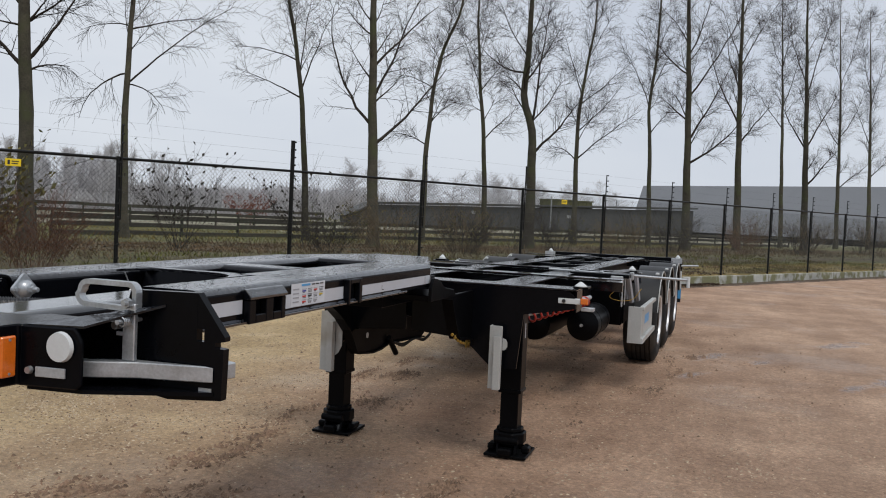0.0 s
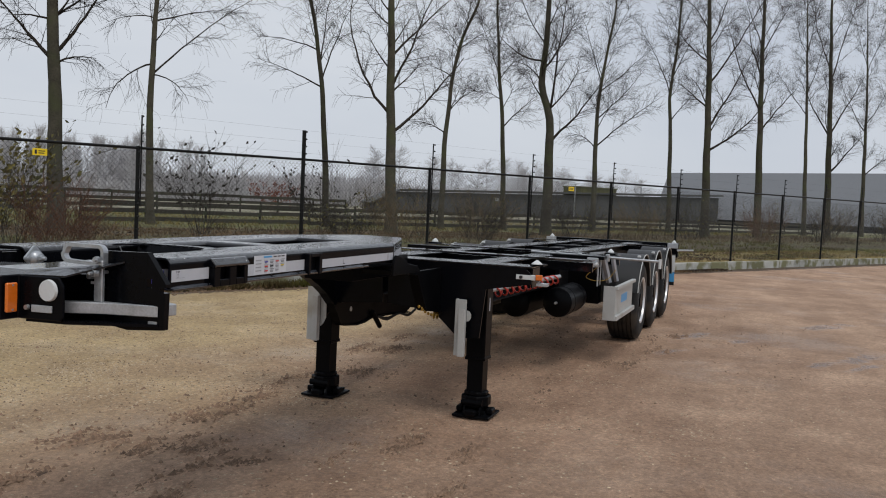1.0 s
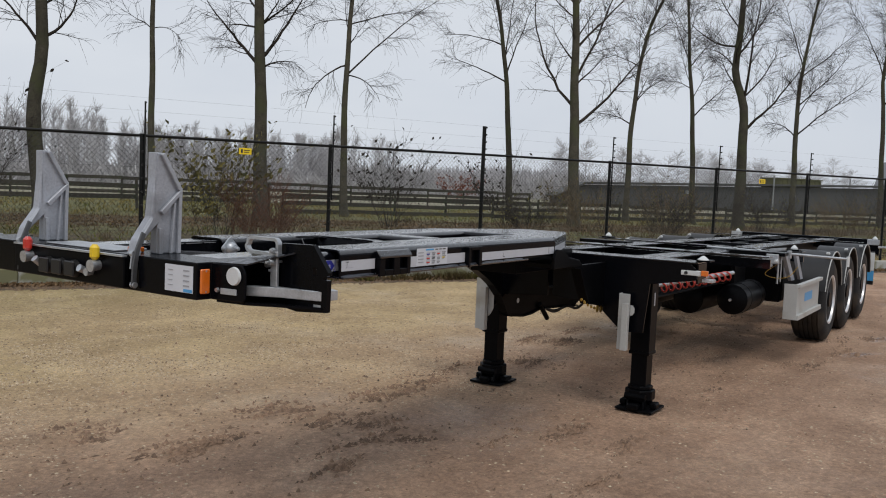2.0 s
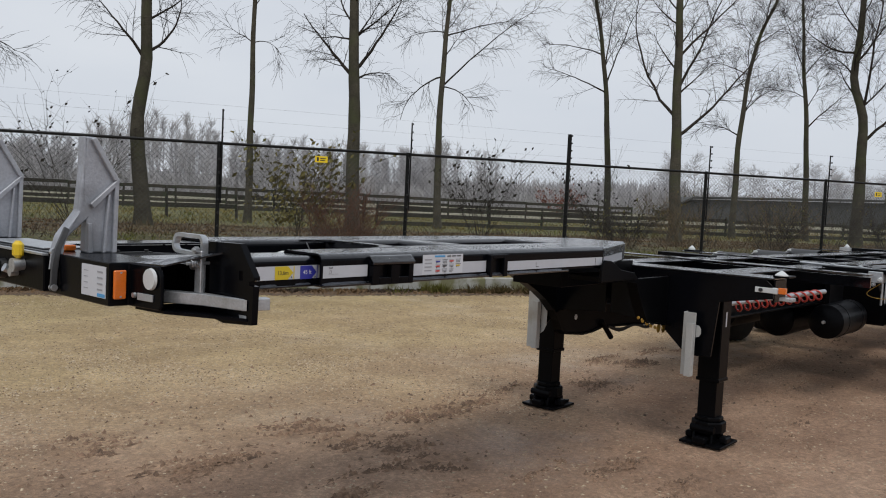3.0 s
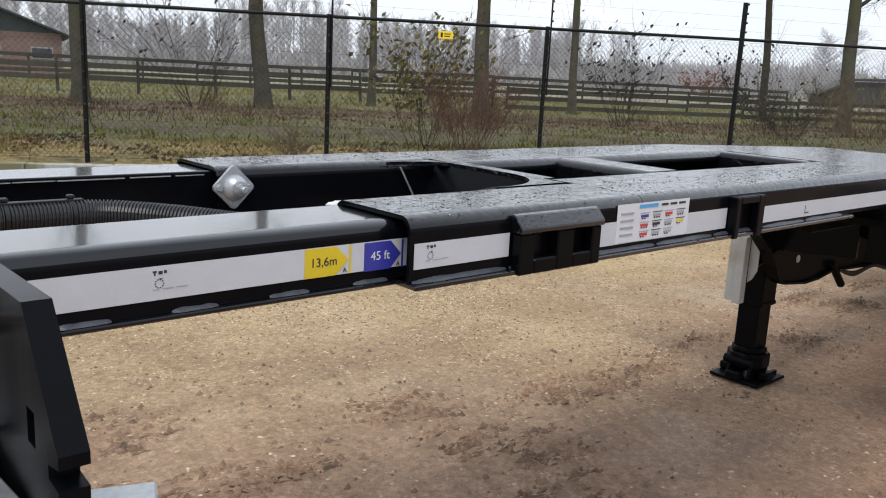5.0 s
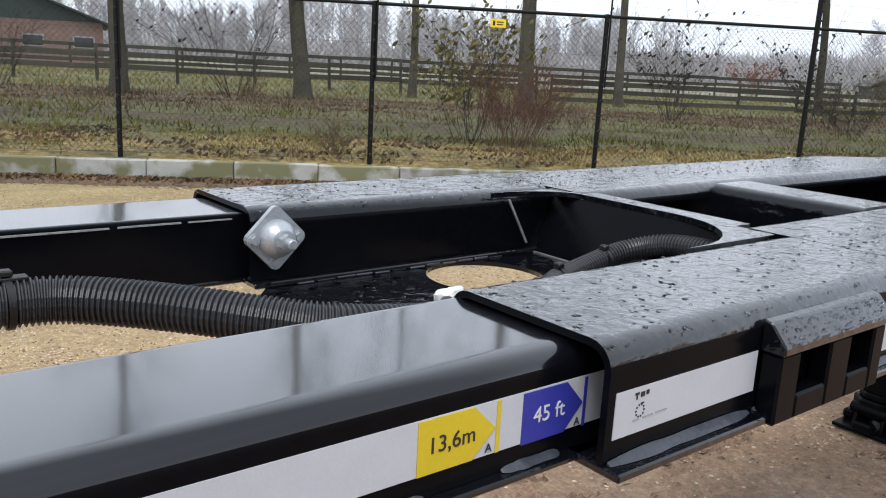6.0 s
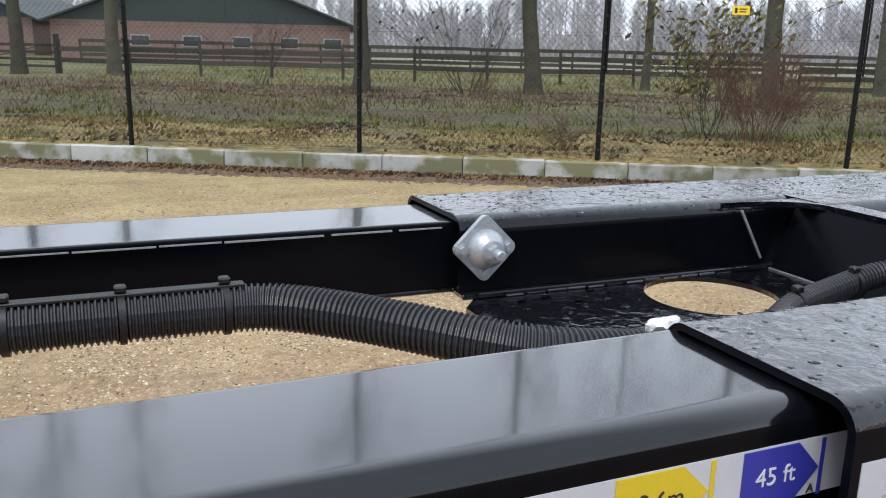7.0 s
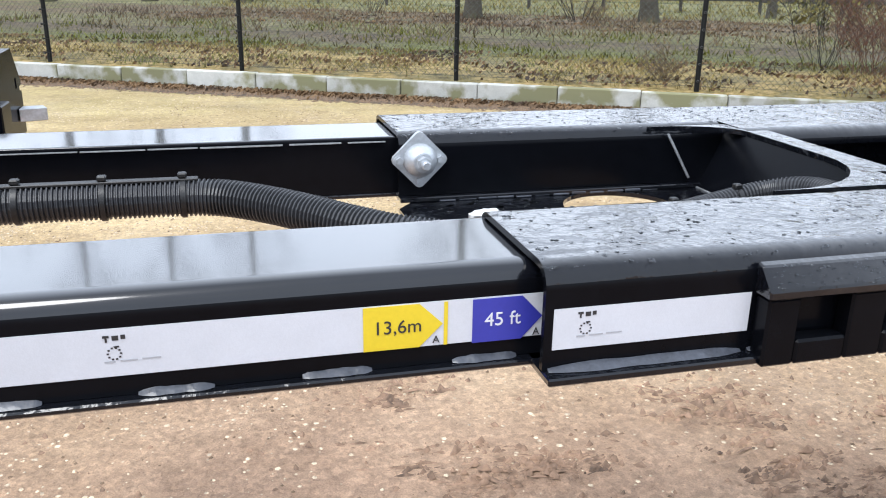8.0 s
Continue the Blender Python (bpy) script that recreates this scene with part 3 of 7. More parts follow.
def ground_height(x, y):
    if y < -0.15:
        w = 0.010 * noise.noise((x * 0.9, y * 0.9, 0)) + 0.006 * noise.noise((x * 3.1, y * 3.1, 5))
        m = mud_mask(x, y) if -3 < x < 9 and -10.5 < y < -5 else 0.0
        if m > 0.15:
            w += (m - 0.15) * (0.085 * abs(noise.noise((x * 8, y * 8, 3))) + 0.030 * noise.noise((x * 19, y * 19, 6)) - 0.012)
        return -0.014 + w
    lift = 0.20 + 0.05 * min(1.0, (y + 0.1) / 0.6)
    dip = -0.10 * math.exp(-((y - 5.5) / 2.2) ** 2)
    rough = 0.035 * noise.noise((x * 0.7, y * 0.7, 2)) + 0.02 * noise.noise((x * 2.7, y * 2.7, 3))
    return lift + dip + rough * min(1.0, y / 1.0 if y > 0 else 0)


def build_ground():
    xs = sorted(set([-x for x in stretch(16, 2500, 22, 3)] + [round(-16 + 0.25 * i, 3) for i in range(0, 53)] + [round(-2.95 + 0.05 * i, 3) for i in range(0, 220)] + [round(8.1 + 0.25 * i, 3) for i in range(0, 121)] + [38.5 + v for v in stretch(0.25, 2500, 26, 3)]))
    ys = sorted(set([-14 - v for v in stretch(0.3, 2500, 16, 3)] + [round(-14 + 0.2 * i, 3) for i in range(0, 18)] + [round(-10.45 + 0.05 * i, 3) for i in range(0, 109)] + [round(-4.9 + 0.15 * i, 3) for i in range(0, 32)] + [-0.16, -0.14] + [-0.1 + 0.3 * i for i in range(1, 80)] + [24 + v for v in stretch(0.4, 2500, 26, 3)]))
    verts = [(x, y, ground_height(x, y)) for y in ys for x in xs]
    w = len(xs)
    faces = [(j * w + i, j * w + i + 1, (j + 1) * w + i + 1, (j + 1) * w + i) for j in range(len(ys) - 1) for i in range(w - 1)]
    me = bpy.data.meshes.new("ground")
    me.from_pydata(verts, [], faces)
    me.materials.append(YARD)
    me.materials.append(MEADOW)
    slots = [0 if ys[f // (w - 1)] < -0.15 else 1 for f in range(len(faces))]
    me.polygons.foreach_set("material_index", slots)
    me.polygons.foreach_set("use_smooth", [True] * len(faces))
    # where churned mud (red) and leaf mulch (green) lie
    own = me.attributes.new("mud", "FLOAT_COLOR", "POINT")
    values = []
    for x, y, z in verts:
        m = mud_mask(x, y) if -3 < x < 9 and -10.5 < y < -5 else 0.0
        g = math.exp(-((y + 0.30) / 0.46) ** 2) * 1.15 if -3 < y < 0 else 0.0
        wet = max(math.exp(-((x - px) / rx) ** 2 - ((y - py) / ry) ** 2) for px, py, rx, ry in PUDDLES) if 4 < x < 12 and -11 < y < -5 else 0.0
        values += [m, g, wet * 0.42, 1.0]
    own.data.foreach_set("color", values)
    me.update()
    return tagged(new("ground", me), "wet sandy gravel yard with a grass verge and meadow behind the kerb", "ground", kind="structure")


build_ground()


# ---- kerb ----
def build_kerb():
    kerb = thing("kerb", "row of pale concrete kerb blocks stained with green algae", "kerb", kind="structure")
    bm = bmesh.new()
    box(bm, -0.500, 0.500, -0.14, 0.0, -0.12, 0.212, bevel=0.012)
    me = mesh_from(bm, "kerb_block", CONCRETE)
    rng = random.Random(4)
    for i in range(-26, 60):
        ob = new("kerb_block", me)
        ob.parent = kerb
        ob.matrix_basis = pose(-0.145 + 1.008 * i + rng.uniform(-0.002, 0.002), -0.12 + rng.uniform(-0.006, 0.006), rng.uniform(-0.008, 0.004), 0, 0, rng.uniform(-0.25, 0.25))
    return kerb


# ---- chain-link fence ----
ZG = 0.22


def rail_at(x):
    """Height of the top rail, which falls slowly along the row."""
    return 2.225 + (0.0080 if x < 6.0 else 0.0035) * (x - 6.0)


def build_fence():
    fence = thing("chain_link_fence", "tall black chain-link security fence with strained wires along the verge", "fence", kind="structure")
    first, last = -9, 17
    for i in range(first, last + 1):
        x = 3.0 * i
        bm = bmesh.new()
        tall = i in (2, 20)
        r = 0.036 if tall else 0.031
        top = rail_at(x)
        cyl(bm, (x, 0, ZG - 0.25), (x, 0, top + (0.52 if tall else 0.03)), r, seg=12)
        post = part("post", bm, FENCE, fence, smooth=True)
        if not tall:
            bm = bmesh.new()
            cyl(bm, (x + 0.036, -0.034, top - 0.9), (x + 0.036, -0.034, top + 0.51), 0.013, seg=8)
            part("extension_rod", bm, FENCE, post, smooth=True)
        bm = bmesh.new()
        across = x if tall else x + 0.036
        for k in range(11):
            z = ZG + 0.12 + 0.2 * k
            if z < top - 0.05:
                cyl(bm, (x, -0.030, z), (x, -0.078, z), 0.011, seg=6)
                cyl(bm, (x, -0.078, z), (x, -0.092, z), 0.017, 0.014, seg=6)
        for k in range(4):
            z = top + 0.10 + 0.13 * k
            cyl(bm, (across, -0.030, z), (across, -0.078, z), 0.011, seg=6)
            cyl(bm, (across, -0.078, z), (across, -0.092, z), 0.017, 0.014, seg=6)
        tagged(part("insulator", bm, PLASTIC, post, "row of small black wire insulators"), kind="stuff")
    for i in range(first, last):
        bm = bmesh.new()
        cyl(bm, (3.0 * i, 0, rail_at(3.0 * i)), (3.0 * i + 3.0, 0, rail_at(3.0 * i + 3.0)), 0.022, seg=10)
        part("top_rail", bm, FENCE, fence, smooth=True)
    # the wire netting, as two families of slanting wires
    verts, faces = [], []
    x0, x1, step, r = 3.0 * first, 3.0 * last, 0.075, 0.0021
    h = 2.165 - ZG - 0.03
    n = int((x1 - x0 - h) / step)
    for fam in (0, 1):
        for k in range(n):
            a = x0 + k * step
            p, q = Vector((a, 0.004 * fam, ZG + 0.04)), Vector((a + h, 0.004 * fam, ZG + 0.04 + h))
            if fam:
                p.x, q.x = q.x, p.x
            tube_arrays([p, q], [r, r], 3, verts, faces)
    for k in range(5):
        z = ZG + 0.05 + k * (h / 4)
        tube_arrays([Vector((x0, 0.008, z)), Vector((x1, 0.008, z))], [0.0022, 0.0022], 4, verts, faces)
    net = new("netting", mesh_arrays("netting", verts, faces, WIRE, False))
    net.parent = fence
    tagged(net, "grey diamond wire netting", kind="stuff")
    verts, faces = [], []
    for k in range(13):
        z = ZG + 0.12 + 0.2 * k
        tube_arrays([Vector((x0, -0.06, z)), Vector((x1, -0.06, z))], [0.0011, 0.0011], 3, verts, faces)
    wires = new("strained_wire", mesh_arrays("strained_wire", verts, faces, WIRE, False))
    wires.parent = fence
    tagged(wires, "thin dark strained wires", kind="stuff")
    return fence


def warning_sign(x):
    sign = thing("warning_sign", "small yellow warning sign hung on the fence netting", "sign", pose(x, -0.075, 2.03), group="yellow signs on the fence")
    bm = boxes((-0.10, 0.10, -0.002, 0.002, -0.05, 0.05, 0.001))
    board = part("board", bm, SIGN_YEL, sign)
    bm = boxes((-0.07, -0.04, -0.0035, -0.0022, -0.03, 0.03), (-0.02, 0.07, -0.0035, -0.0022, 0.008, 0.022), (-0.02, 0.06, -0.0035, -0.0022, -0.022, -0.008))
    tagged(part("marking", bm, INK, board, "dark bars of small print"), kind="stuff")
    for sx in (-0.09, 0.09):
        bm = bmesh.new()
        cyl(bm, (sx, -0.001, 0.045), (sx, 0.075, 0.06), 0.002, seg=6)
        part("tie_wire", bm, GALV, sign)
    return sign


build_fence()
for sx in (1.545, 13.38):
    warning_sign(sx)


# ---- bare poplars ----
def strand(rng, start, direction, length, radius, level, out, lift, wander):
    """One branch as a tapering tube: returns its points and radii."""
    n = (9, 4, 3)[level]
    pts, p, d = [Vector(start)], Vector(start), Vector(direction).normalized()
    for i in range(n):
        d = (d + Vector((rng.gauss(0, wander), rng.gauss(0, wander), rng.gauss(0, wander) * 0.7 + lift))).normalized()
        p = p + d * length / n
        pts.append(p.copy())
    radii = [max(0.0036, radius * (1 - 0.84 * i / n)) for i in range(n + 1)]
    tube_arrays(pts, radii, (7, 4, 3)[level], *out)
    return pts, radii


def dress(rng, pts, radii, length, out, hang, dense=1.0):
    """Side branches along a limb, each with fine twigs that hang or rise."""
    n = len(pts) - 1
    for k in range(int((4 + length * 2.6) * dense)):
        t = rng.uniform(0.16, 1.0)
        i = min(n - 1, int(t * n))
        base, axis = pts[i].lerp(pts[i + 1], t * n - i), (pts[i + 1] - pts[i]).normalized()
        side = axis.cross(Vector((rng.gauss(0, 0.4), rng.gauss(0, 1), rng.gauss(0, 0.4)))).normalized()
        ang = rng.uniform(0.45, 1.0)
        ln = rng.uniform(0.5, 1.7) * (1.15 - 0.45 * t) * min(1.0, 0.5 + length / 5)
        q, r = strand(rng, base, axis * math.cos(ang) + side * math.sin(ang), ln, max(0.009, min(0.020, radii[i] * 0.42)), 1, out, 0.03, 0.10)
        for j in range(int((3 + ln * 4.2) * dense)):
            u = rng.uniform(0.15, 1.0)
            m = min(3, int(u * 4))
            foot, along = q[m].lerp(q[m + 1], u * 4 - m), (q[m + 1] - q[m]).normalized()
            off = along.cross(Vector((rng.gauss(0, 0.5), rng.gauss(0, 1), rng.gauss(0, 0.5)))).normalized()
            a = rng.uniform(0.35, 1.0)
            strand(rng, foot, along * math.cos(a) + off * math.sin(a), rng.uniform(0.25, 0.85), 0.0060, 2, out, -0.26 if rng.random() < hang else 0.04, 0.16)


def poplar(x, y, height, radius, face, bends, limbs, seed, shoots=0):
    """A bare poplar. bends: how far the trunk has swung sideways at some heights; limbs: height on the trunk, lean from
    upright in degrees, length, and by how much it bends on its way; face: the way its broad side looks."""
    rng = random.Random(seed)
    z = ground_height(x, y) - 0.1
    tree = thing("poplar_tree", "tall bare poplar tree with grey-brown bark and fine winter twigs", "tree", pose(x, y, z, 0, 0, face), group="row of poplars behind the fence")
    trunk, crown = ([], []), ([], [])
    marks = [(0.0, 0.0)] + [b for b in bends if b[0] > 1.0] + [(height, bends[-1][1] * 1.05)]
    hs, offs = [b[0] for b in marks], [b[1] for b in marks]
    n, wob = 34, rng.uniform(0, 6)
    pts, radii = [], []
    for i in range(n + 1):
        h = height * i / n
        soft = sum(float(np.interp(h + d, hs, offs)) for d in (-0.5, -0.25, 0.0, 0.25, 0.5)) / 5
        pts.append(Vector((soft + 0.015 * math.sin(h * 1.9 + wob), 0.06 * math.sin(h * 0.55 + wob), h)))
        radii.append(max(0.02, radius * (1 - 0.95 * (i / n) ** 0.85)) * (1 + 0.30 * math.exp(-h / 0.30)) * (1 + 0.03 * math.sin(h * 5.1 + wob)))
    tube_arrays(pts, radii, 12, *trunk)

    def on_trunk(h):
        i = min(n - 1, int(h / height * n))
        return pts[i].lerp(pts[i + 1], h / height * n - i), radii[i]
    hang, dense = (0.75, 1.12) if x < 22 else (0.12, 1.5)
    for h, lean, length, bend in limbs:
        base, r = on_trunk(min(h, height * 0.9))
        lng = length * 1.12
        q, p, dep = [base.copy()], base.copy(), rng.uniform(-0.22, 0.22)
        for i in range(10):
            a = radians(lean + bend * (i / 9) + rng.gauss(0, 4))
            p = p + Vector((math.sin(a), dep, math.cos(a))).normalized() * lng / 10
            q.append(p.copy())
        r0 = min(0.085, max(0.018, r * 0.36 * min(1.0, 0.35 + lng / 4)))
        rr = [max(0.006, r0 * (1 - 0.80 * (i / 10) ** 0.8)) for i in range(11)]
        tube_arrays(q, rr, 7, *crown)
        dress(rng, q, rr, lng, crown, hang, dense)
    low = min((l[0] for l in limbs), default=5.0) + 0.9
    top = max((l[0] for l in limbs), default=5.0)
    for k in range(17):
        f = (k + rng.random()) / 17
        h = low + (height * 0.97 - low) * f
        base, r = on_trunk(h)
        az = k * 2.4 + rng.uniform(-0.5, 0.5)
        tilt = rng.uniform(0.45, 0.95) if x < 24 else rng.uniform(0.35, 0.75)
        thin = 0.6 if h < top + 0.5 else 1.0
        ln = rng.uniform(1.6, 4.2) * (1.15 - 0.7 * f) * thin
        q, rr = strand(rng, base, (math.cos(az) * math.sin(tilt), math.sin(az) * math.sin(tilt), math.cos(tilt)), ln, max(0.014, r * 0.24), 0, crown, 0.035, 0.06)
        dress(rng, q, rr, ln, crown, hang, dense)
    for k in range(shoots):
        h = rng.uniform(0.3, 2.8)
        base, r = on_trunk(h)
        a = rng.uniform(0, 6.283)
        strand(rng, base, (math.cos(a) * 0.5, math.sin(a) * 0.5, 1.0), rng.uniform(1.0, 2.2), 0.008, 1, crown, 0.10, 0.05)
    a = new("trunk", mesh_arrays("trunk", *trunk, BARK))
    a.parent = tree
    b = new("crown", mesh_arrays("crown", *crown, TWIG))
    b.parent = tree
    tagged(b, "open crown of thin bare twigs", kind="stuff")
    return tree


poplar(-5.45, 13.5, 19, 0.24, 8, [(4.6, -0.03), (6.1, -0.14)],
       [(4.4, -36, 1.8, 32), (5.0, 62, 1.4, 64)], 200)
poplar(-0.56, 13.5, 19, 0.25, -3, [(3.4, -0.28), (4.9, 0.01), (6.7, -0.08)],
       [(4.9, -33, 2.0, -9), (5.2, 59, 1.8, -55)], 201)
poplar(3.19, 18.0, 18, 0.15, -9, [(3.9, -0.01), (7.7, -0.02)],
       [(6.6, -52, 1.1, -18), (6.6, 73, 1.1, 79)], 202, 14)
poplar(5.86, 13.5, 19, 0.26, -17, [(2.7, -0.05), (5.0, -0.11), (7.3, -0.23)],
       [(5.1, -42, 2.4, 7), (5.3, 40, 2.6, -18), (6.3, 35, 1.3, -3), (6.3, -83, 1.1, -15), (5.0, 56, 1.1, 41)], 203)
poplar(10.62, 18.0, 18, 0.17, -22, [(3.2, -0.12), (5.7, -0.1), (7.7, -0.01), (8.8, 0.06)],
       [(5.7, 46, 4.3, 7), (7.9, 38, 1.2, -14), (7.8, -87, 1.6, -31), (7.7, 72, 2.7, 6), (5.7, 92, 1.6, 64), (6.1, -112, 2.3, -58)], 204, 10)
poplar(18.54, 18.0, 18, 0.17, -34, [(4.2, -0.24), (6.5, -0.45), (8.7, -0.76), (10.1, -1.11)],
       [(6.2, -60, 2.7, -20), (7.8, -69, 2.5, -23), (6.5, 13, 4.0, 16), (7.2, 11, 3.1, -8), (8.8, 0, 1.4, 1)], 205, 14)
poplar(18.63, 13.5, 19, 0.26, -38, [(5.4, -0.23), (9.6, -0.36)],
       [(4.8, -42, 4.4, 43), (4.1, 46, 3.8, -14), (5.8, 19, 4.3, 9), (7.1, 41, 3.2, 7), (8.3, -59, 1.4, 29), (8.7, 34, 1.1, -26)], 206)
poplar(25.24, 18.0, 18, 0.17, -41, [(4.6, 0.02), (7.4, 0.24), (9.4, 0.58), (11.3, 1.48)],
       [(4.8, -55, 1.7, -39), (8.9, 51, 2.0, 10), (9.2, 17, 2.1, -9), (7.6, -58, 1.9, -28), (5.8, 26, 1.9, 45)], 207)
poplar(29.68, 18.0, 18, 0.17, -46, [(5.6, -0.3), (8.3, -0.61), (11.5, -0.86)],
       [(5.5, 34, 2.3, 24), (6.9, -55, 1.4, -34), (8.3, -18, 3.2, -4), (8.0, 34, 2.6, 5)], 208)
poplar(27.95, 13.5, 19, 0.28, -49, [(5.1, -0.04), (5.9, -0.13), (7.0, -0.58), (8.9, -0.45), (10.6, -0.38)],
       [(5.8, 7, 5.1, -2), (4.5, 46, 3.3, -16), (8.3, -78, 2.4, 35), (7.8, 35, 2.7, -13), (7.3, -29, 1.4, -54)], 209)
poplar(37.18, 18.0, 18, 0.19, -52, [(6.8, -0.12), (9.3, 0.08), (11.1, 0.37), (13.0, 0.65)],
       [(8.8, -16, 3.9, -6), (8.3, 47, 3.7, 0), (6.7, 45, 3.5, -9), (5.1, 45, 4.0, 12), (5.0, -42, 1.7, -41), (10.9, 27, 2.6, 4)], 210)
poplar(45.02, 18.0, 23, 0.18, -57, [(7.7, -0.29), (8.7, -0.48), (11.4, -0.17), (14.0, -0.03)],
       [(8.7, -15, 5.1, -20), (7.3, 32, 2.2, 13), (10.9, 10, 3.0, 3), (10.1, 26, 3.0, -13)], 211)
poplar(41.91, 13.5, 23, 0.28, -59, [(9.3, -0.28), (14.3, -0.56)],
       [(7.6, -47, 2.2, -6), (10.3, -58, 3.2, 29), (6.4, 27, 4.6, -3), (9.0, 34, 6.4, -15), (5.1, 58, 3.8, -28), (11.9, -22, 2.4, -26), (11.4, 21, 3.7, -8)], 212)
poplar(48.09, 13.5, 23, 0.27, -62, [(11.2, -0.38), (15.6, -0.45)],
       [(8.0, -30, 5.5, 15), (6.8, 34, 3.0, 8), (11.7, 27, 4.1, -1), (10.1, -20, 4.0, 11), (12.0, -20, 3.3, -1)], 213)
poplar(64.09, 18.0, 23, 0.2, -65, [(11.1, -0.44), (19.4, -0.91)],
       [(9.7, -38, 3.9, 4), (11.2, 16, 5.5, -6), (14.5, -26, 4.6, 14), (14.0, 7, 6.0, -2)], 214)
poplar(58.02, 13.5, 23, 0.28, -66, [(10.1, -0.37), (17.5, -0.74)],
       [(7.3, -34, 4.4, 13), (7.4, 24, 4.3, 0), (4.7, 36, 2.9, 2), (11.9, -24, 5.3, 17), (11.2, 17, 6.0, -10)], 215)
poplar(75.11, 18.0, 23, 0.22, -68, [(12.5, -0.29), (21.7, -0.82)],
       [(5.5, 47, 3.2, 1), (9.3, -35, 6.0, 24), (10.0, 34, 4.5, -22), (15.0, -21, 6.3, 14), (14.4, 12, 8.3, -7)], 216)
poplar(82.84, 18.0, 23, 0.24, -70, [(13.3, -0.53), (23.1, -1.1)],
       [(10.0, -23, 4.8, 5), (7.0, 42, 2.3, 0), (13.4, 12, 8.1, -7), (15.3, -14, 7.4, 7)], 217)
poplar(-21.1, 16.0, 19, 0.25, 20, [(5.0, 0.10)], [(4.6, -40, 2.4, 20), (5.2, 45, 2.0, -10)], 230)
poplar(-18.3, 17.9, 19, 0.25, 16, [(5.0, -0.10)], [(4.8, 42, 2.4, -15), (5.4, -40, 2.2, 12)], 231)
poplar(-15.2, 18.5, 19, 0.25, 14, [(5.0, 0.06)], [(4.6, -38, 2.2, 14), (5.6, 40, 2.0, -10)], 232)
build_kerb()


# ---- shrubs ----
def leaf_quads(rng, places, size, verts, faces):
    for p in places:
        a = Vector((rng.gauss(0, 1), rng.gauss(0, 1), rng.gauss(0, 1))).normalized()
        b = a.orthogonal().normalized()
        c = a.cross(b)
        s = size * rng.uniform(0.6, 1.3)
        base = len(verts)
        verts += [p - b * s, p - c * s * 0.5 + a * s * 0.15, p + b * s, p + c * s * 0.5 + a * s * 0.15]
        faces.append((base, base + 1, base + 2, base + 3))


def shrub(name, label, x, y, height, spread, stems, seed, leaf=None, leaf_share=0.3, leaf_size=0.05, bark=None, dense=1.0):
    rng = random.Random(seed)
    z = ground_height(x, y) - 0.05
    bush = thing(name, label, "shrub", pose(x, y, z))
    wood = ([], [])
    tips = []
    for s in range(stems):
        az = rng.uniform(0, 6.283)
        tilt = rng.uniform(0.1, 1.0) ** 0.7 * spread
        d = Vector((math.cos(az) * tilt, math.sin(az) * tilt, 1.0)).normalized()
        n = 6
        ln = height * rng.uniform(0.6, 1.05)
        foot = (0.10 if stems < 60 else 0.30) * height * rng.random()
        p = Vector((math.cos(az) * foot, math.sin(az) * foot, 0))
        pts = [p.copy()]
        for i in range(n):
            d = (d + Vector((rng.gauss(0, 0.14), rng.gauss(0, 0.14), rng.uniform(-0.05, 0.06)))).normalized()
            p = p + d * ln / n
            pts.append(p.copy())
        r0 = rng.uniform(0.003, 0.008) * (height / 2.5)
        tube_arrays(pts, [r0 * (1 - 0.7 * i / n) for i in range(n + 1)], 4, *wood)
        for k in range(int(rng.randint(9, 15) * dense)):
            t = rng.uniform(0.3, 1)
            i = min(n - 1, int(t * n))
            q = pts[i].lerp(pts[i + 1], t * n - i)
            e = (pts[i + 1] - pts[i]).normalized()
            e = (e + Vector((rng.gauss(0, 0.6), rng.gauss(0, 0.6), rng.gauss(0, 0.35)))).normalized()
            tw = [q]
            m = rng.uniform(0.25, 0.8) * height / 2.6
            for j in range(3):
                e = (e + Vector((rng.gauss(0, 0.2), rng.gauss(0, 0.2), 0.05))).normalized()
                tw.append(tw[-1] + e * m / 3)
            tube_arrays(tw, [0.0045, 0.0035, 0.0028, 0.002], 3, *wood)
            tips += tw[1:] if leaf_share > 0.2 else tw[2:]
    w = new("branch_work", mesh_arrays("branch_work", *wood, bark or TWIG))
    w.parent = bush
    tagged(w, "thin bare branches", kind="stuff")
    if leaf:
        verts, faces = [], []
        chosen = [t + Vector((rng.gauss(0, 0.03), rng.gauss(0, 0.03), rng.gauss(0, 0.03))) for t in tips if rng.random() < leaf_share]
        leaf_quads(rng, chosen, leaf_size, verts, faces)
        f = new("leaves", mesh_arrays("leaves", verts, faces, leaf, False))
        f.parent = bush
        tagged(f, "sparse withered leaves", kind="stuff")
    return bush


shrub("bare_shrub", "tall spreading bare shrub with dark leaves at its tips", -2.4, 13.0, 4.3, 0.75, 20, 11, DARK_LEAF, 0.20, 0.070)
shrub("brown_shrub", "low reddish-brown shrub of thin dry twigs at the fence", 2.55, 2.3, 1.55, 0.62, 80, 12, DEAD_LEAF, 0.05, 0.024, RED_TWIG, 0.9)
shrub("yellowing_shrub", "slim shrub with yellowing leaves behind the fence", 2.05, 3.4, 2.5, 0.48, 20, 13, YEL_LEAF, 0.70, 0.066, None, 1.3)
shrub("bare_shrub", "tall bare shrub with dark leaves clinging to its tips", 9.5, 11.4, 3.5, 0.7, 22, 14, DARK_LEAF, 0.26, 0.078)
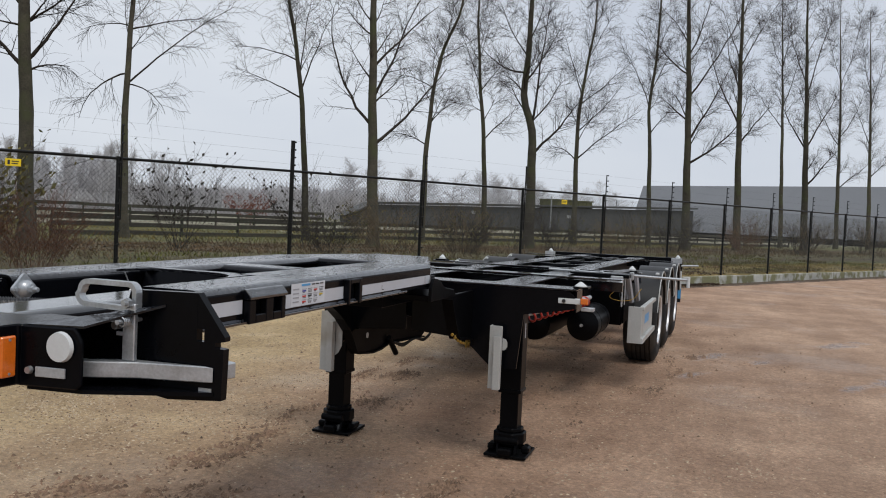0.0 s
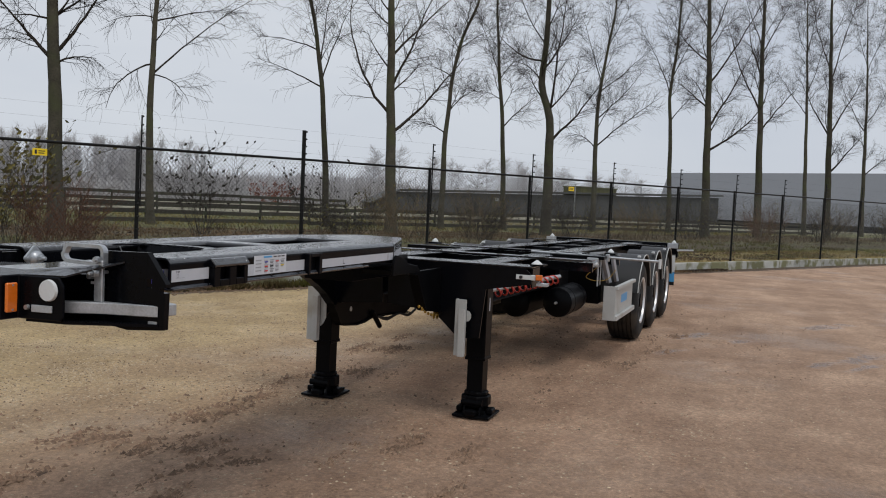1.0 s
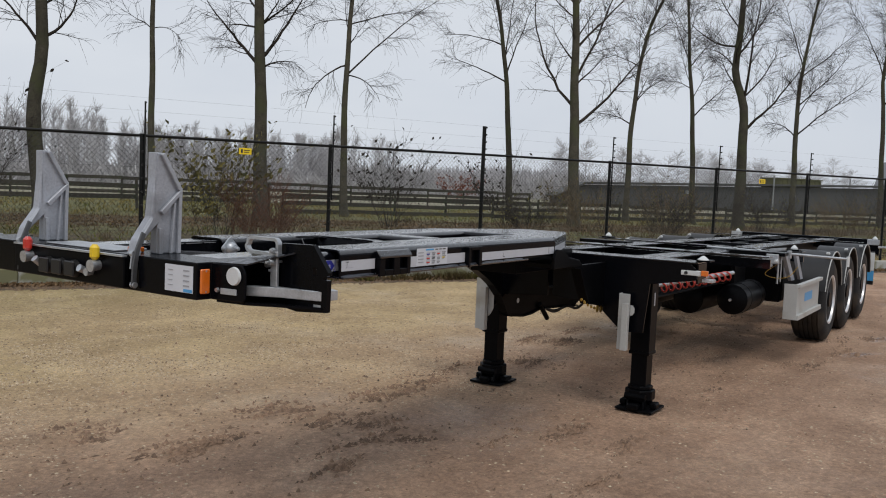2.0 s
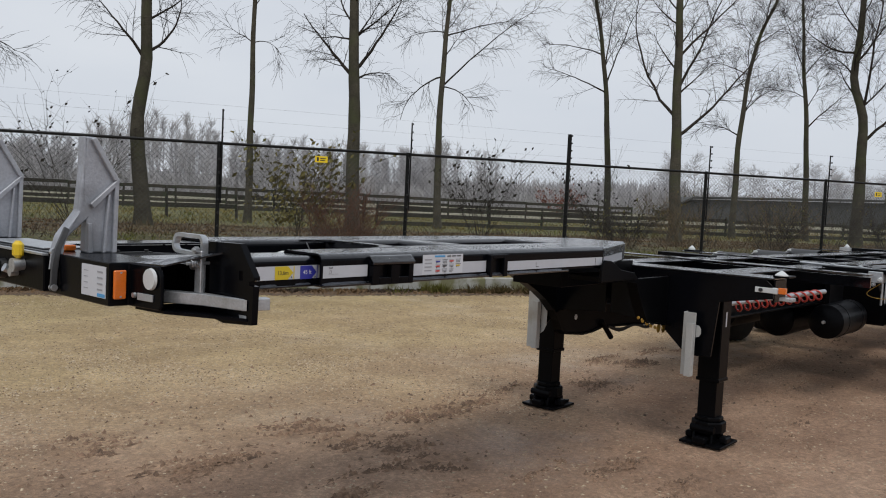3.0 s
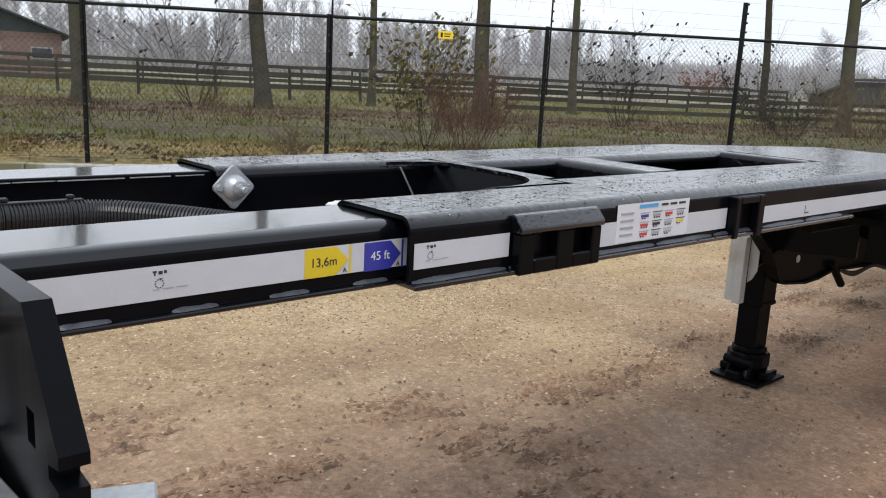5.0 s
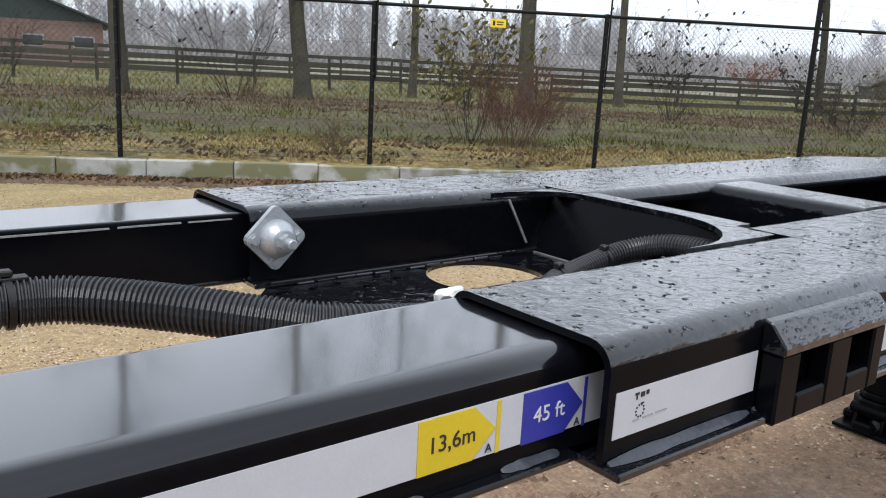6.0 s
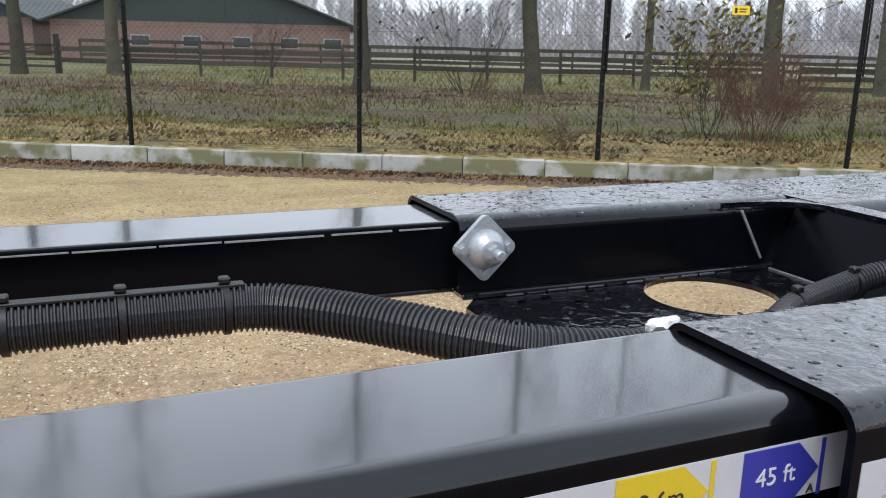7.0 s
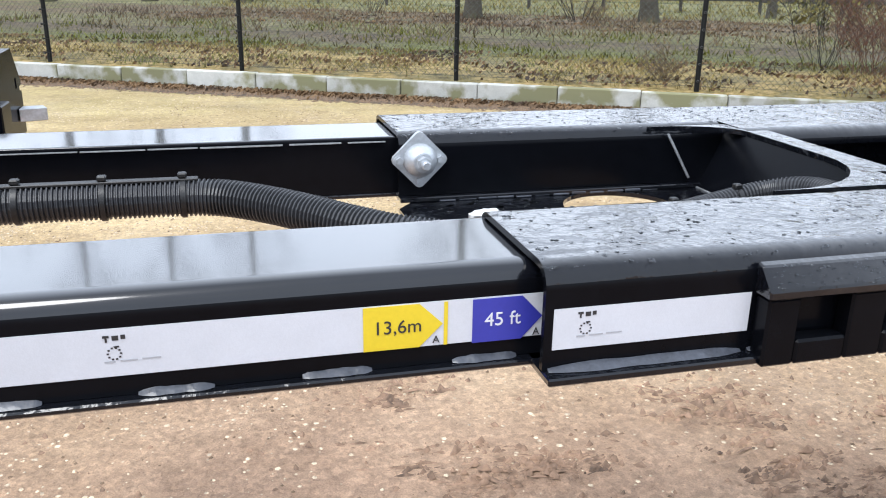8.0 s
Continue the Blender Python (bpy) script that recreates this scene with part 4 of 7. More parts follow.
shrub("bare_shrub", "tall bare shrub with dark leaves clinging to its tips", 14.1, 11.6, 2.8, 0.75, 16, 15, DARK_LEAF, 0.22, 0.072)
shrub("red_shrub", "rounded shrub with rusty red leaves in the meadow", 29.3, 41.0, 2.7, 0.75, 26, 16, RED_LEAF, 0.5, 0.10, RED_TWIG)
shrub("bare_shrub", "bare multi-stemmed shrub near the wooden rails", 18.2, 11.0, 2.6, 0.7, 16, 17, DARK_LEAF, 0.08, 0.05)
shrub("bare_shrub", "bare multi-stemmed shrub near the wooden rails", 24.5, 11.5, 2.6, 0.8, 16, 18, DARK_LEAF, 0.06, 0.05)
shrub("bare_shrub", "bare multi-stemmed shrub near the wooden rails", 33.0, 11.0, 2.6, 0.8, 16, 19, DARK_LEAF, 0.06, 0.05)
shrub("bare_shrub", "bare multi-stemmed shrub near the wooden rails", -9.0, 15.0, 2.8, 0.7, 14, 20, DARK_LEAF, 0.06, 0.05)
shrub("brown_shrub", "low reddish-brown shrub of thin dry twigs at the fence", 40.0, 9.0, 2.2, 0.9, 36, 21, DEAD_LEAF, 0.06, 0.05, RED_TWIG)
shrub("brown_shrub", "low brown clump of dead weeds at the kerb", -0.4, 0.55, 0.55, 0.9, 40, 22, DEAD_LEAF, 0.05, 0.02, DRY_STALK, 0.6)
shrub("brown_shrub", "low brown clump of dead weeds by a poplar", -2.0, 12.6, 0.8, 0.9, 40, 23, DEAD_LEAF, 0.1, 0.03, DRY_STALK, 0.6)

# rough olive-brown brush that thickens between the poplars towards the far end
for k, (x, y, h, leafy) in enumerate(((13.0, 8.6, 1.5, 0.10), (16.4, 10.4, 2.0, 0.14), (19.6, 9.4, 1.7, 0.10), (22.4, 12.2, 2.2, 0.16), (27.2, 11.2, 2.0, 0.10), (30.4, 10.0, 1.9, 0.14),
                                      (36.2, 10.8, 2.2, 0.10), (43.5, 10.6, 2.4, 0.10), (48.0, 9.4, 2.3, 0.08), (53.5, 11.0, 2.6, 0.08), (59.0, 10.0, 2.5, 0.08), (66.0, 11.5, 2.8, 0.08))):
    shrub("brush", "thicket of olive-brown stalks between the poplars", x, y, h, 0.95, 78, 60 + k, YEL_LEAF, leafy, 0.045, DRY_STALK if k % 2 else TWIG, 0.9)


# ---- wooden rail fence, barn, sheds and far woods ----
def rail_fence():
    fence = thing("paddock_fence", "weathered wooden post-and-rail fence round the meadow", "fence", kind="structure")
    bm = bmesh.new()
    cyl(bm, (0, 0, -0.2), (0, 0, 1.22), 0.060, 0.055, seg=8)
    pm = mesh_from(bm, "post", OLD_WOOD, True)
    bm = boxes((-1.27, 1.27, -0.02, 0.02, -0.085, 0.085, 0.008))
    rm = mesh_from(bm, "rail", OLD_WOOD)
    rng = random.Random(9)
    runs = [((-17.7, 19.5), (8.3, 20.5), (0.50, 0.91), 1.0), ((8.7, 20.0), (70.0, 20.0), (0.12, 0.45, 0.76), 0.78), ((-24.0, 33.0), (30.0, 33.0), (0.45, 0.80, 1.15), 1.0)]
    for (xa, ya), (xb, yb), heights, tall in runs:
        length = math.hypot(xb - xa, yb - ya)
        n = int(length / 2.5)
        rot = math.degrees(math.atan2(yb - ya, xb - xa))
        for i in range(n + 1):
            px, py = xa + (xb - xa) * i / n, ya + (yb - ya) * i / n
            g = ground_height(px, py)
            p = new("post", pm)
            p.parent = fence
            p.matrix_basis = pose(px, py, g, rng.uniform(-2, 2), rng.uniform(-2, 2), 0) @ Matrix.Diagonal((1, 1, tall, 1))
            if i < n:
                mx, my = px + (xb - xa) / n / 2, py + (yb - ya) / n / 2
                for z in heights:
                    r = new("rail", rm)
                    r.parent = fence
                    r.matrix_basis = pose(mx - 0.07 * math.sin(radians(rot)) * -1, my - 0.075, g + z + rng.uniform(-0.02, 0.02), 0, rng.uniform(-0.6, 0.6), rot)
    return fence


rail_fence()


def field_gate():
    gate = thing("field_gate", "closed weathered wooden five-bar field gate", "gate", pose(-19.9, 19.5, 0.25))
    for sx in (-2.1, 2.1):
        bm = boxes((sx - 0.08, sx + 0.08, -0.08, 0.08, -0.1, 1.4, 0.01))
        part("gate_post", bm, OLD_WOOD, gate)
    for z in (0.25, 0.5, 0.75, 1.0):
        bm = boxes((-2.0, 2.0, -0.02, 0.02, z - 0.05, z + 0.05, 0.006))
        part("bar", bm, OLD_WOOD, gate)
    bm = prism([(-1.9, 0.2), (-1.78, 0.2), (1.9, 1.05), (1.78, 1.05)], "y", -0.045, -0.022)
    part("brace", bm, OLD_WOOD, gate)
    return gate


field_gate()


def barn(name, label, x0, x1, y, depth, eave, ridge, wins):
    b = thing(name, label, "barn", pose(x1, y, 0.1, 0, 0, 12) @ Matrix.Translation((-x1, -y, 0)))
    mid = (x0 + x1) / 2
    body = part("wall", boxes((x0, x1, y, y + depth, -0.3, eave)), BRICK, b)
    bm = prism([(x0 + 0.02, eave), (x1 - 0.02, eave), (mid, ridge - 0.1)], "y", y - 0.02, y + depth)
    part("gable", bm, ROOF_GREEN, b, "dark green sheeted gable")
    for s, xe in ((-1, x0), (1, x1)):
        slope = (ridge - eave) / (x1 - mid)
        ex = xe + s * 0.5
        bm = prism([(mid, ridge), (ex, eave - 0.5 * slope), (ex, eave - 0.5 * slope + 0.12), (mid, ridge + 0.14)], "y", y - 0.4, y + depth + 0.4)
        part("roof", bm, ROOF_GREEN, b)
    for wx, wz in wins:
        win = part("window", boxes((wx - 0.62, wx + 0.62, y - 0.03, y + 0.05, wz - 0.36, wz + 0.36, 0.01)), FRAME_W, b)
        part("pane", boxes((wx - 0.53, wx + 0.53, y - 0.045, y - 0.032, wz - 0.28, wz + 0.28)), GLASS, win)
    return b


barn("brick_barn", "low red-brick barn with a dark green roof and small windows", -30.6, -12.0, 45.0, 22.0, 2.55, 6.05,
     [(-25.2, 1.35), (-22.0, 1.35), (-18.9, 1.35), (-15.9, 1.35), (-13.1, 1.35)])
barn("brick_barn", "second red-brick barn with a dark green roof behind poplars", -59.0, -34.2, 46.0, 20.0, 2.7, 8.4, [(-40.0, 1.5), (-43.5, 1.5)])


def large_shed():
    """A long shed with a big pale roof slope, its ridge running away from the fence."""
    s = thing("large_shed", "large grey metal shed with one long roof slope", "shed", pose(0, 0, 0.0))
    part("wall", boxes((104.0, 126.0, -40.0, 57.0, -0.3, 1.2)), SHED_DARK, s)
    bm = bmesh.new()
    v = [bm.verts.new(p) for p in ((102, 58.1, 1.0), (102, -45, 1.0), (112, 62.6, 7.9), (112, -45, 7.9), (128, 60, 0.9), (128, -45, 0.9))]
    for f in ((0, 1, 3, 2), (2, 3, 5, 4), (0, 2, 4), (1, 5, 3)):
        bm.faces.new([v[i] for i in f])
    bmesh.ops.recalc_face_normals(bm, faces=bm.faces[:])
    part("roof", bm, SHED_GREY, s)
    for k in range(8):
        part("door", boxes((103.85, 103.98, 50 - 11 * k, 54 - 11 * k, -0.2, 1.0)), SHED_GREY, s)
    return s


def low_shed():
    """A long dark shed with a hipped end, standing askew to the fence and rising towards its far end."""
    s = thing("low_shed", "long low dark shed with a hipped end across the field", "shed", pose(60.0, 70.0, 0.0, 0, 0, -28.8))
    part("wall", prism([(0.0, -0.3), (47.0, -0.3), (47.0, 3.9), (3.4, 2.7), (0.0, 1.1)], "y", 0.0, 9.0), SHED_DARK, s)
    part("roof", prism([(-0.4, 1.12), (3.3, 2.85), (47.4, 4.1), (47.4, 4.3), (3.2, 3.05), (-0.6, 1.22)], "y", -0.5, 9.5), SHED_DARK, s)
    for k in range(5):
        part("door", boxes((6 + 8 * k, 8.6 + 8 * k, -0.08, -0.01, -0.2, 1.9)), SHED_DARK, s)
    for k in range(2):
        part("lamp", boxes((15.5 + 13 * k, 16.0 + 13 * k, -0.12, -0.01, 2.1, 2.5)), FRAME_W, s, "small pale wall lamp")
    return s


def site_container():
    c = thing("site_container", "olive-green steel site container with a ribbed side", "container", pose(83.8, 57.0, 0.1))
    part("body", boxes((0, 7.6, 0, 3, 0, 4.3, 0.05)), OLIVE, c)
    for k in range(9):
        part("rib", boxes((0.3 + 0.85 * k, 0.5 + 0.85 * k, -0.08, -0.01, 0.1, 4.2)), OLIVE, c)
    part("roof", boxes((-0.1, 7.7, -0.1, 3.1, 4.31, 4.45)), OLIVE, c)
    return c


def field_post(x, y, h):
    p = thing("field_post", "tall pale post standing in the field", "post", pose(x, y, 0.1), group="pale posts in the field")
    bm = bmesh.new()
    cyl(bm, (0, 0, -0.1), (0, 0, h), 0.09, 0.08, seg=8)
    part("shaft", bm, FRAME_W, p, smooth=True)
    part("cap", boxes((-0.11, 0.11, -0.11, 0.11, h + 0.002, h + 0.08)), FRAME_W, p)
    return p


large_shed()
low_shed()
site_container()
field_post(82.6, 57.0, 4.6)
field_post(97.0, 57.0, 4.8)


def far_woods():
    """A belt of far bare trees behind the meadow: tall upright ones, rounded ones and a dense bank of undergrowth."""
    rng = random.Random(77)
    verts, faces = [], []

    def bare_tree(x, y, h, spread, upright, branches, twigs):
        base, top = Vector((x, y, 0)), Vector((x + rng.gauss(0, 0.3), y, h * 0.9))
        tube_arrays([base, base.lerp(top, 0.5), top], [0.11, 0.06, 0.015], 4, verts, faces)
        for j in range(branches):
            t = rng.uniform(0.22, 0.97)
            p, a = base.lerp(top, t), rng.uniform(0, 6.283)
            ln = spread * rng.uniform(0.5, 1.0) * (1.25 - t if upright > 1 else math.sin(math.pi * min(0.93, 0.25 + 0.75 * t)) + 0.2)
            q = p + Vector((math.cos(a) * ln, math.sin(a) * ln, ln * upright * rng.uniform(0.7, 1.2)))
            ribbon_arrays(p, q, 0.034, 0.014, verts, faces)
            for i in range(twigs):
                u = p.lerp(q, rng.uniform(0.2, 1.0))
                ribbon_arrays(u, u + Vector((rng.gauss(0, 0.35), rng.gauss(0, 0.35), rng.uniform(0.1, 0.9))), 0.017, 0.010, verts, faces)

    for k in range(400):
        x = rng.uniform(-70, 52)
        swell = 0.80 + 0.30 * noise.noise((x * 0.05, 1.0, 3.0)) + (0.14 if -6 < x < 14 else 0.0)
        bare_tree(x, rng.uniform(96, 125), rng.uniform(8.0, 12.5) * swell, 1.7, 1.6, 30, 7)
    for k in range(34):
        bare_tree(rng.choice((rng.uniform(88, 104), rng.uniform(112, 138), rng.uniform(140, 170))), rng.uniform(104, 118), rng.uniform(8.5, 13.0), 3.6, 0.55, 60, 9)
    # the bank of undergrowth and young wood
    for k in range(9500):
        x = rng.uniform(-150, 260)
        y = rng.uniform(100, 140)
        rise = 1.0 if x < 45 else (1.25 + 0.5 * min(1.0, (x - 45) / 40) if x < 95 else 1.2)
        h = rise * (3.6 + 1.4 * noise.noise((x * 0.05, 2.0, 7.0)) + 0.8 * noise.noise((x * 0.22, y * 0.1, 8.0)))
        p = Vector((x, y, 0))
        for i in range(9):
            foot = p + Vector((rng.gauss(0, 1.0), rng.gauss(0, 0.5), rng.uniform(0.0, 0.65) * h))
            q = foot + Vector((rng.gauss(0, 0.5), rng.gauss(0, 0.3), rng.uniform(0.15, 0.40) * h))
            ribbon_arrays(foot, q, 0.085, 0.035, verts, faces)
    ob = new("far_woods", mesh_arrays("far_woods", verts, faces, FAR_TWIG_HAZE, False))
    return tagged(ob, "distant belt of bare trees, haze put into their pale grey", "woods", kind="stuff")


far_woods()


# ---- grass, leaves and stones ----
def blades(name, label, count, y0, y1, tall, wide, mat, seed, cut, far=40.0, near=-16.0):
    """Grass or stalks in patches between two lines along the kerb."""
    rng = random.Random(seed)
    verts, faces = [], []
    for k in range(count):
        x = rng.uniform(near, far)
        y = rng.uniform(y0, y1)
        if noise.noise((x * 0.45, y * 0.8, seed)) + 0.6 * noise.noise((x * 1.9, y * 1.9, 3)) < cut and rng.random() < 0.9:
            continue
        z = ground_height(x, y)
        h = rng.uniform(0.35, 1.0) * tall
        a = rng.uniform(0, 6.283)
        b = Vector((math.cos(a), math.sin(a), 0)) * rng.uniform(0.6, 1.2) * wide
        tip = Vector((x + rng.gauss(0, 0.4 * tall), y + rng.gauss(0, 0.4 * tall), z + h))
        base = len(verts)
        verts += [Vector((x, y, z - 0.01)) - b, Vector((x, y, z - 0.01)) + b, tip]
        faces.append((base, base + 1, base + 2))
    ob = new(name, mesh_arrays(name, verts, faces, mat, False))
    return tagged(ob, label, "grass", kind="stuff")


def fallen_leaves():
    rng = random.Random(22)
    verts, faces = [], []
    spots = []
    for k in range(34000):
        x = rng.uniform(-14, 30)
        y = rng.uniform(0.05, 4.0) if k % 2 else rng.uniform(9.3, 15.3)
        if noise.noise((x * 0.6, y * 0.9, 12)) + 0.6 * noise.noise((x * 2.1, y * 2.1, 13)) < 0.05 and rng.random() < 0.9:
            continue
        spots.append(Vector((x, y, ground_height(x, y) + 0.015)))
    for k in range(9000):
        x = rng.uniform(-14, 20)
        y = -0.27 - abs(rng.gauss(0, 0.17))
        spots.append(Vector((x, y, 0.012)))
    leaf_quads(rng, spots[:-9000], 0.045, verts, faces)
    leaf_quads(rng, spots[-9000:], 0.034, verts, faces)
    ob = new("fallen_leaves", mesh_arrays("fallen_leaves", verts, faces, DEAD_LEAF, False))
    return tagged(ob, "brown fallen leaves along the kerb and verge", "leaves", kind="stuff")


def pebbles(name, label, count, area, size, mat, seed, flat=0.55, keep=None):
    rng = random.Random(seed)
    verts, faces = [], []
    made = 0
    while made < count:
        x, y = rng.uniform(area[0], area[1]), rng.uniform(area[2], area[3])
        if keep and not keep(x, y, rng):
            continue
        made += 1
        s = size * rng.uniform(0.4, 1.0) ** 1.5
        z = ground_height(x, y)
        base = len(verts)
        a0 = rng.uniform(0, 6.283)
        for j in range(5):
            a = a0 + j * 1.2566
            rr = s * rng.uniform(0.7, 1.15)
            verts.append(Vector((x + rr * math.cos(a), y + rr * math.sin(a), z)))
        verts.append(Vector((x + rng.gauss(0, s * 0.2), y + rng.gauss(0, s * 0.2), z + s * flat * rng.uniform(0.6, 1.2))))
        for j in range(5):
            faces.append((base + j, base + (j + 1) % 5, base + 5))
    ob = new(name, mesh_arrays(name, verts, faces, mat, False))
    return tagged(ob, label, "gravel", kind="stuff")


def sandy(x, y, rng):
    """Pebbles lie thick and in drifts on the sandy side, thin where trucks churn the mud."""
    side = y - 0.42 * x + 1.6 * noise.noise((x * 0.4, y * 0.4, 31))
    share = 1.0 if side > -6.2 else (0.07 if side < -8.2 else 0.07 + 0.93 * (side + 8.2) / 2.0)
    drift = noise.noise((x * 1.1, y * 1.1, 32)) + 0.7 * noise.noise((x * 3.7, y * 3.7, 33))
    return rng.random() < share * (1.0 if drift > 0.15 else 0.30)


def strewn(x, y, rng):
    """Chips in loose drifts on the muddy side."""
    drift = noise.noise((x * 1.6, y * 1.6, 41)) + 0.6 * noise.noise((x * 5.0, y * 5.0, 42))
    return rng.random() < (1.0 if drift > 0.2 else 0.22)


def near_kerb(x, y, rng):
    return rng.random() < math.exp(-((y + 0.26) / 0.36) ** 2)


def mud_clods():
    """Ragged clods thrown up in streaks along the wheel tracks, and a few strays."""
    rng = random.Random(32)
    verts, faces = [], []

    def clod(x, y, s, long, a):
        base, z = len(verts), ground_height(x, y) - 0.002
        for j in range(6):
            t = j * 1.0472 + rng.uniform(-0.3, 0.3)
            u, v = s * long * rng.uniform(0.7, 1.2) * math.cos(t), s * rng.uniform(0.7, 1.2) * math.sin(t)
            verts.append(Vector((x + u * math.cos(a) - v * math.sin(a), y + u * math.sin(a) + v * math.cos(a), z)))
        for j in (1, 4):
            m = (verts[base + j] + verts[base + (j + 3) % 6]) / 2
            verts.append(m.lerp(verts[base + j], 0.3) + Vector((0, 0, s * rng.uniform(0.8, 1.7))))
        p, q = base + 6, base + 7
        for f in ((0, 1, p), (1, 2, p), (2, 3, p), (3, q, p), (3, 4, q), (4, 5, q), (5, 0, q), (0, p, q)):
            faces.append(tuple(f_ if f_ > 5 else base + f_ for f_ in f))

    spots = [(px, py, 1.0) for px, py in PATCHES]
    for k in range(34):
        x = rng.uniform(-3, 8)
        spots.append((x, -7.65 + 0.30 * x + rng.choice((-1.5, -0.9, -0.35, 0.25)) + rng.gauss(0, 0.15), rng.uniform(0.15, 0.5)))
    for px, py, amount in spots:
        a = 0.35 + rng.uniform(-0.3, 0.3)
        streaks = rng.randint(3, 6) if amount > 0.6 else rng.randint(1, 3)
        for k in range(streaks):
            off, mid, half = rng.gauss(0, 0.085), rng.gauss(0, 0.12), rng.uniform(0.10, 0.30)
            for j in range(int(46 * amount)):
                u, v = mid + rng.gauss(0, 0.5) * half, off + rng.gauss(0, 0.024)
                x, y = px + u * math.cos(a) - v * math.sin(a), py + u * math.sin(a) + v * math.cos(a)
                if rng.random() < 0.65:
                    clod(x, y, rng.uniform(0.25, 1.0) ** 2.6 * 0.017, rng.uniform(1.0, 2.2), a + rng.gauss(0, 0.5))
                else:
                    clod(x, y, rng.uniform(0.003, 0.007), rng.uniform(3.0, 8.0), a + rng.gauss(0, 0.22))
    for k in range(2600):
        x = rng.uniform(-4, 10)
        y = -7.8 + 0.30 * x + rng.gauss(0, 1.3)
        if y < -2:
            clod(x, y, rng.uniform(0.25, 1.0) ** 2.4 * 0.015, rng.uniform(1.0, 1.8), rng.uniform(0, 3))
    ob = new("mud_clods", mesh_arrays("mud_clods", verts, faces, MUD, True))
    return tagged(ob, "dark churned clods of mud in streaks on the yard", "mud", kind="stuff")


blades("verge_grass", "yellowed patchy winter grass along the kerb", 42000, 0.03, 3.4, 0.12, 0.008, GRASS, 21, 0.0)
blades("green_weeds", "low dark green weeds behind the fence", 20000, 2.6, 9.0, 0.16, 0.018, WEED, 24, 0.14)
blades("dry_stalks", "dry brown stalks and dead grass between the poplars", 26000, 7.0, 15.5, 0.30, 0.013, DRY_STALK, 25, 0.05, 60.0)
blades("kerb_weeds", "small green weeds growing at the foot of the kerb", 2600, -0.38, -0.27, 0.07, 0.010, WEED, 26, 0.28, 14.0)
blades("kerb_weeds", "thick weeds and moss at the foot of the kerb", 9000, -0.62, -0.27, 0.17, 0.013, WEED, 27, -0.15, 13.5, 2.6)
blades("pasture_grass", "tufts of olive winter grass in the paddock", 30000, 15.5, 34.0, 0.20, 0.022, GRASS, 28, -0.05, 60.0)
fallen_leaves()
pebbles("gravel", "pale pebbles strewn over the sandy yard", 27000, (-7, 12, -11, -1.0), 0.0115, STONE, 31, 0.55, sandy)
pebbles("gravel", "small pale pebbles thick on the sandy yard", 22000, (-5, 5.5, -10.2, -4.5), 0.0085, STONE, 35, 0.55, sandy)
pebbles("gravel", "dark pebbles strewn over the sandy yard", 16000, (-6, 9, -10, -1.5), 0.0105, DARK_STONE, 33, 0.7, sandy)
pebbles("leaf_mulch", "dark crumbs of soil and leaf mulch below the kerb", 19000, (-14, 14, -1.0, -0.26), 0.034, DARK_STONE, 34, 0.6, near_kerb)
pebbles("gravel", "pale flat chips of stone trodden into the muddy yard", 3800, (-4, 6, -10.4, -6.0), 0.013, STONE, 36, 0.30, strewn)
mud_clods()


# ---- the container trailer ----
TRAILER = thing("container_trailer", "black container chassis trailer with sliding gooseneck on landing legs", "trailer",
                pose(-0.9955, -9.5125, 0, 0, 0, 27.89) @ Matrix.Scale(0.976, 4))


def rounded_bar(u0, u1, v0, v1, z0, z1, r=0.026, side_r=0.004):
    """A hollow-section rail with round upper edges, along u."""
    pts = []
    for cx, cz, a0, rr in ((v1 - r, z1 - r, 0, r), (v0 + r, z1 - r, 90, r)):
        for k in range(7):
            a = radians(a0 + 15 * k)
            pts.append((cx + rr * math.cos(a), cz + rr * math.sin(a)))
    pts += [(v0, z0), (v1, z0)]
    return prism(held(pts), "x", u0, u1)


def rounded_cross(u0, u1, v0, v1, z0, z1, r=0.026):
    pts = []
    for cx, cz, a0 in ((u1 - r, z1 - r, 0), (u0 + r, z1 - r, 90)):
        for k in range(7):
            a = radians(a0 + 15 * k)
            pts.append((cx + r * math.cos(a), cz + r * math.sin(a)))
    pts += [(u0, z0), (u1, z0)]
    return prism(held(pts), "y", v0, v1)


TOP, SLIDE_TOP = 1.335, 1.324


def slide_bar(u0, u1, s, r=0.024, ri=0.004):
    """The inner rail: a well rounded outer edge and a sharp inner one."""
    pts = []
    vi, vo = (0.258, 0.440) if s < 0 else (0.288, 0.462)
    for k in range(7):
        a = radians(15 * k)
        pts.append((s * (vo - r + r * math.cos(a)), SLIDE_TOP - r + r * math.sin(a)))
    for k in range(4):
        a = radians(90 + 30 * k)
        pts.append((s * (vi + ri + ri * math.cos(a)), SLIDE_TOP - ri + ri * math.sin(a)))
    pts += [(s * vi, 1.216), (s * vo, 1.216)]
    return prism(held(pts), "x", u0, u1)


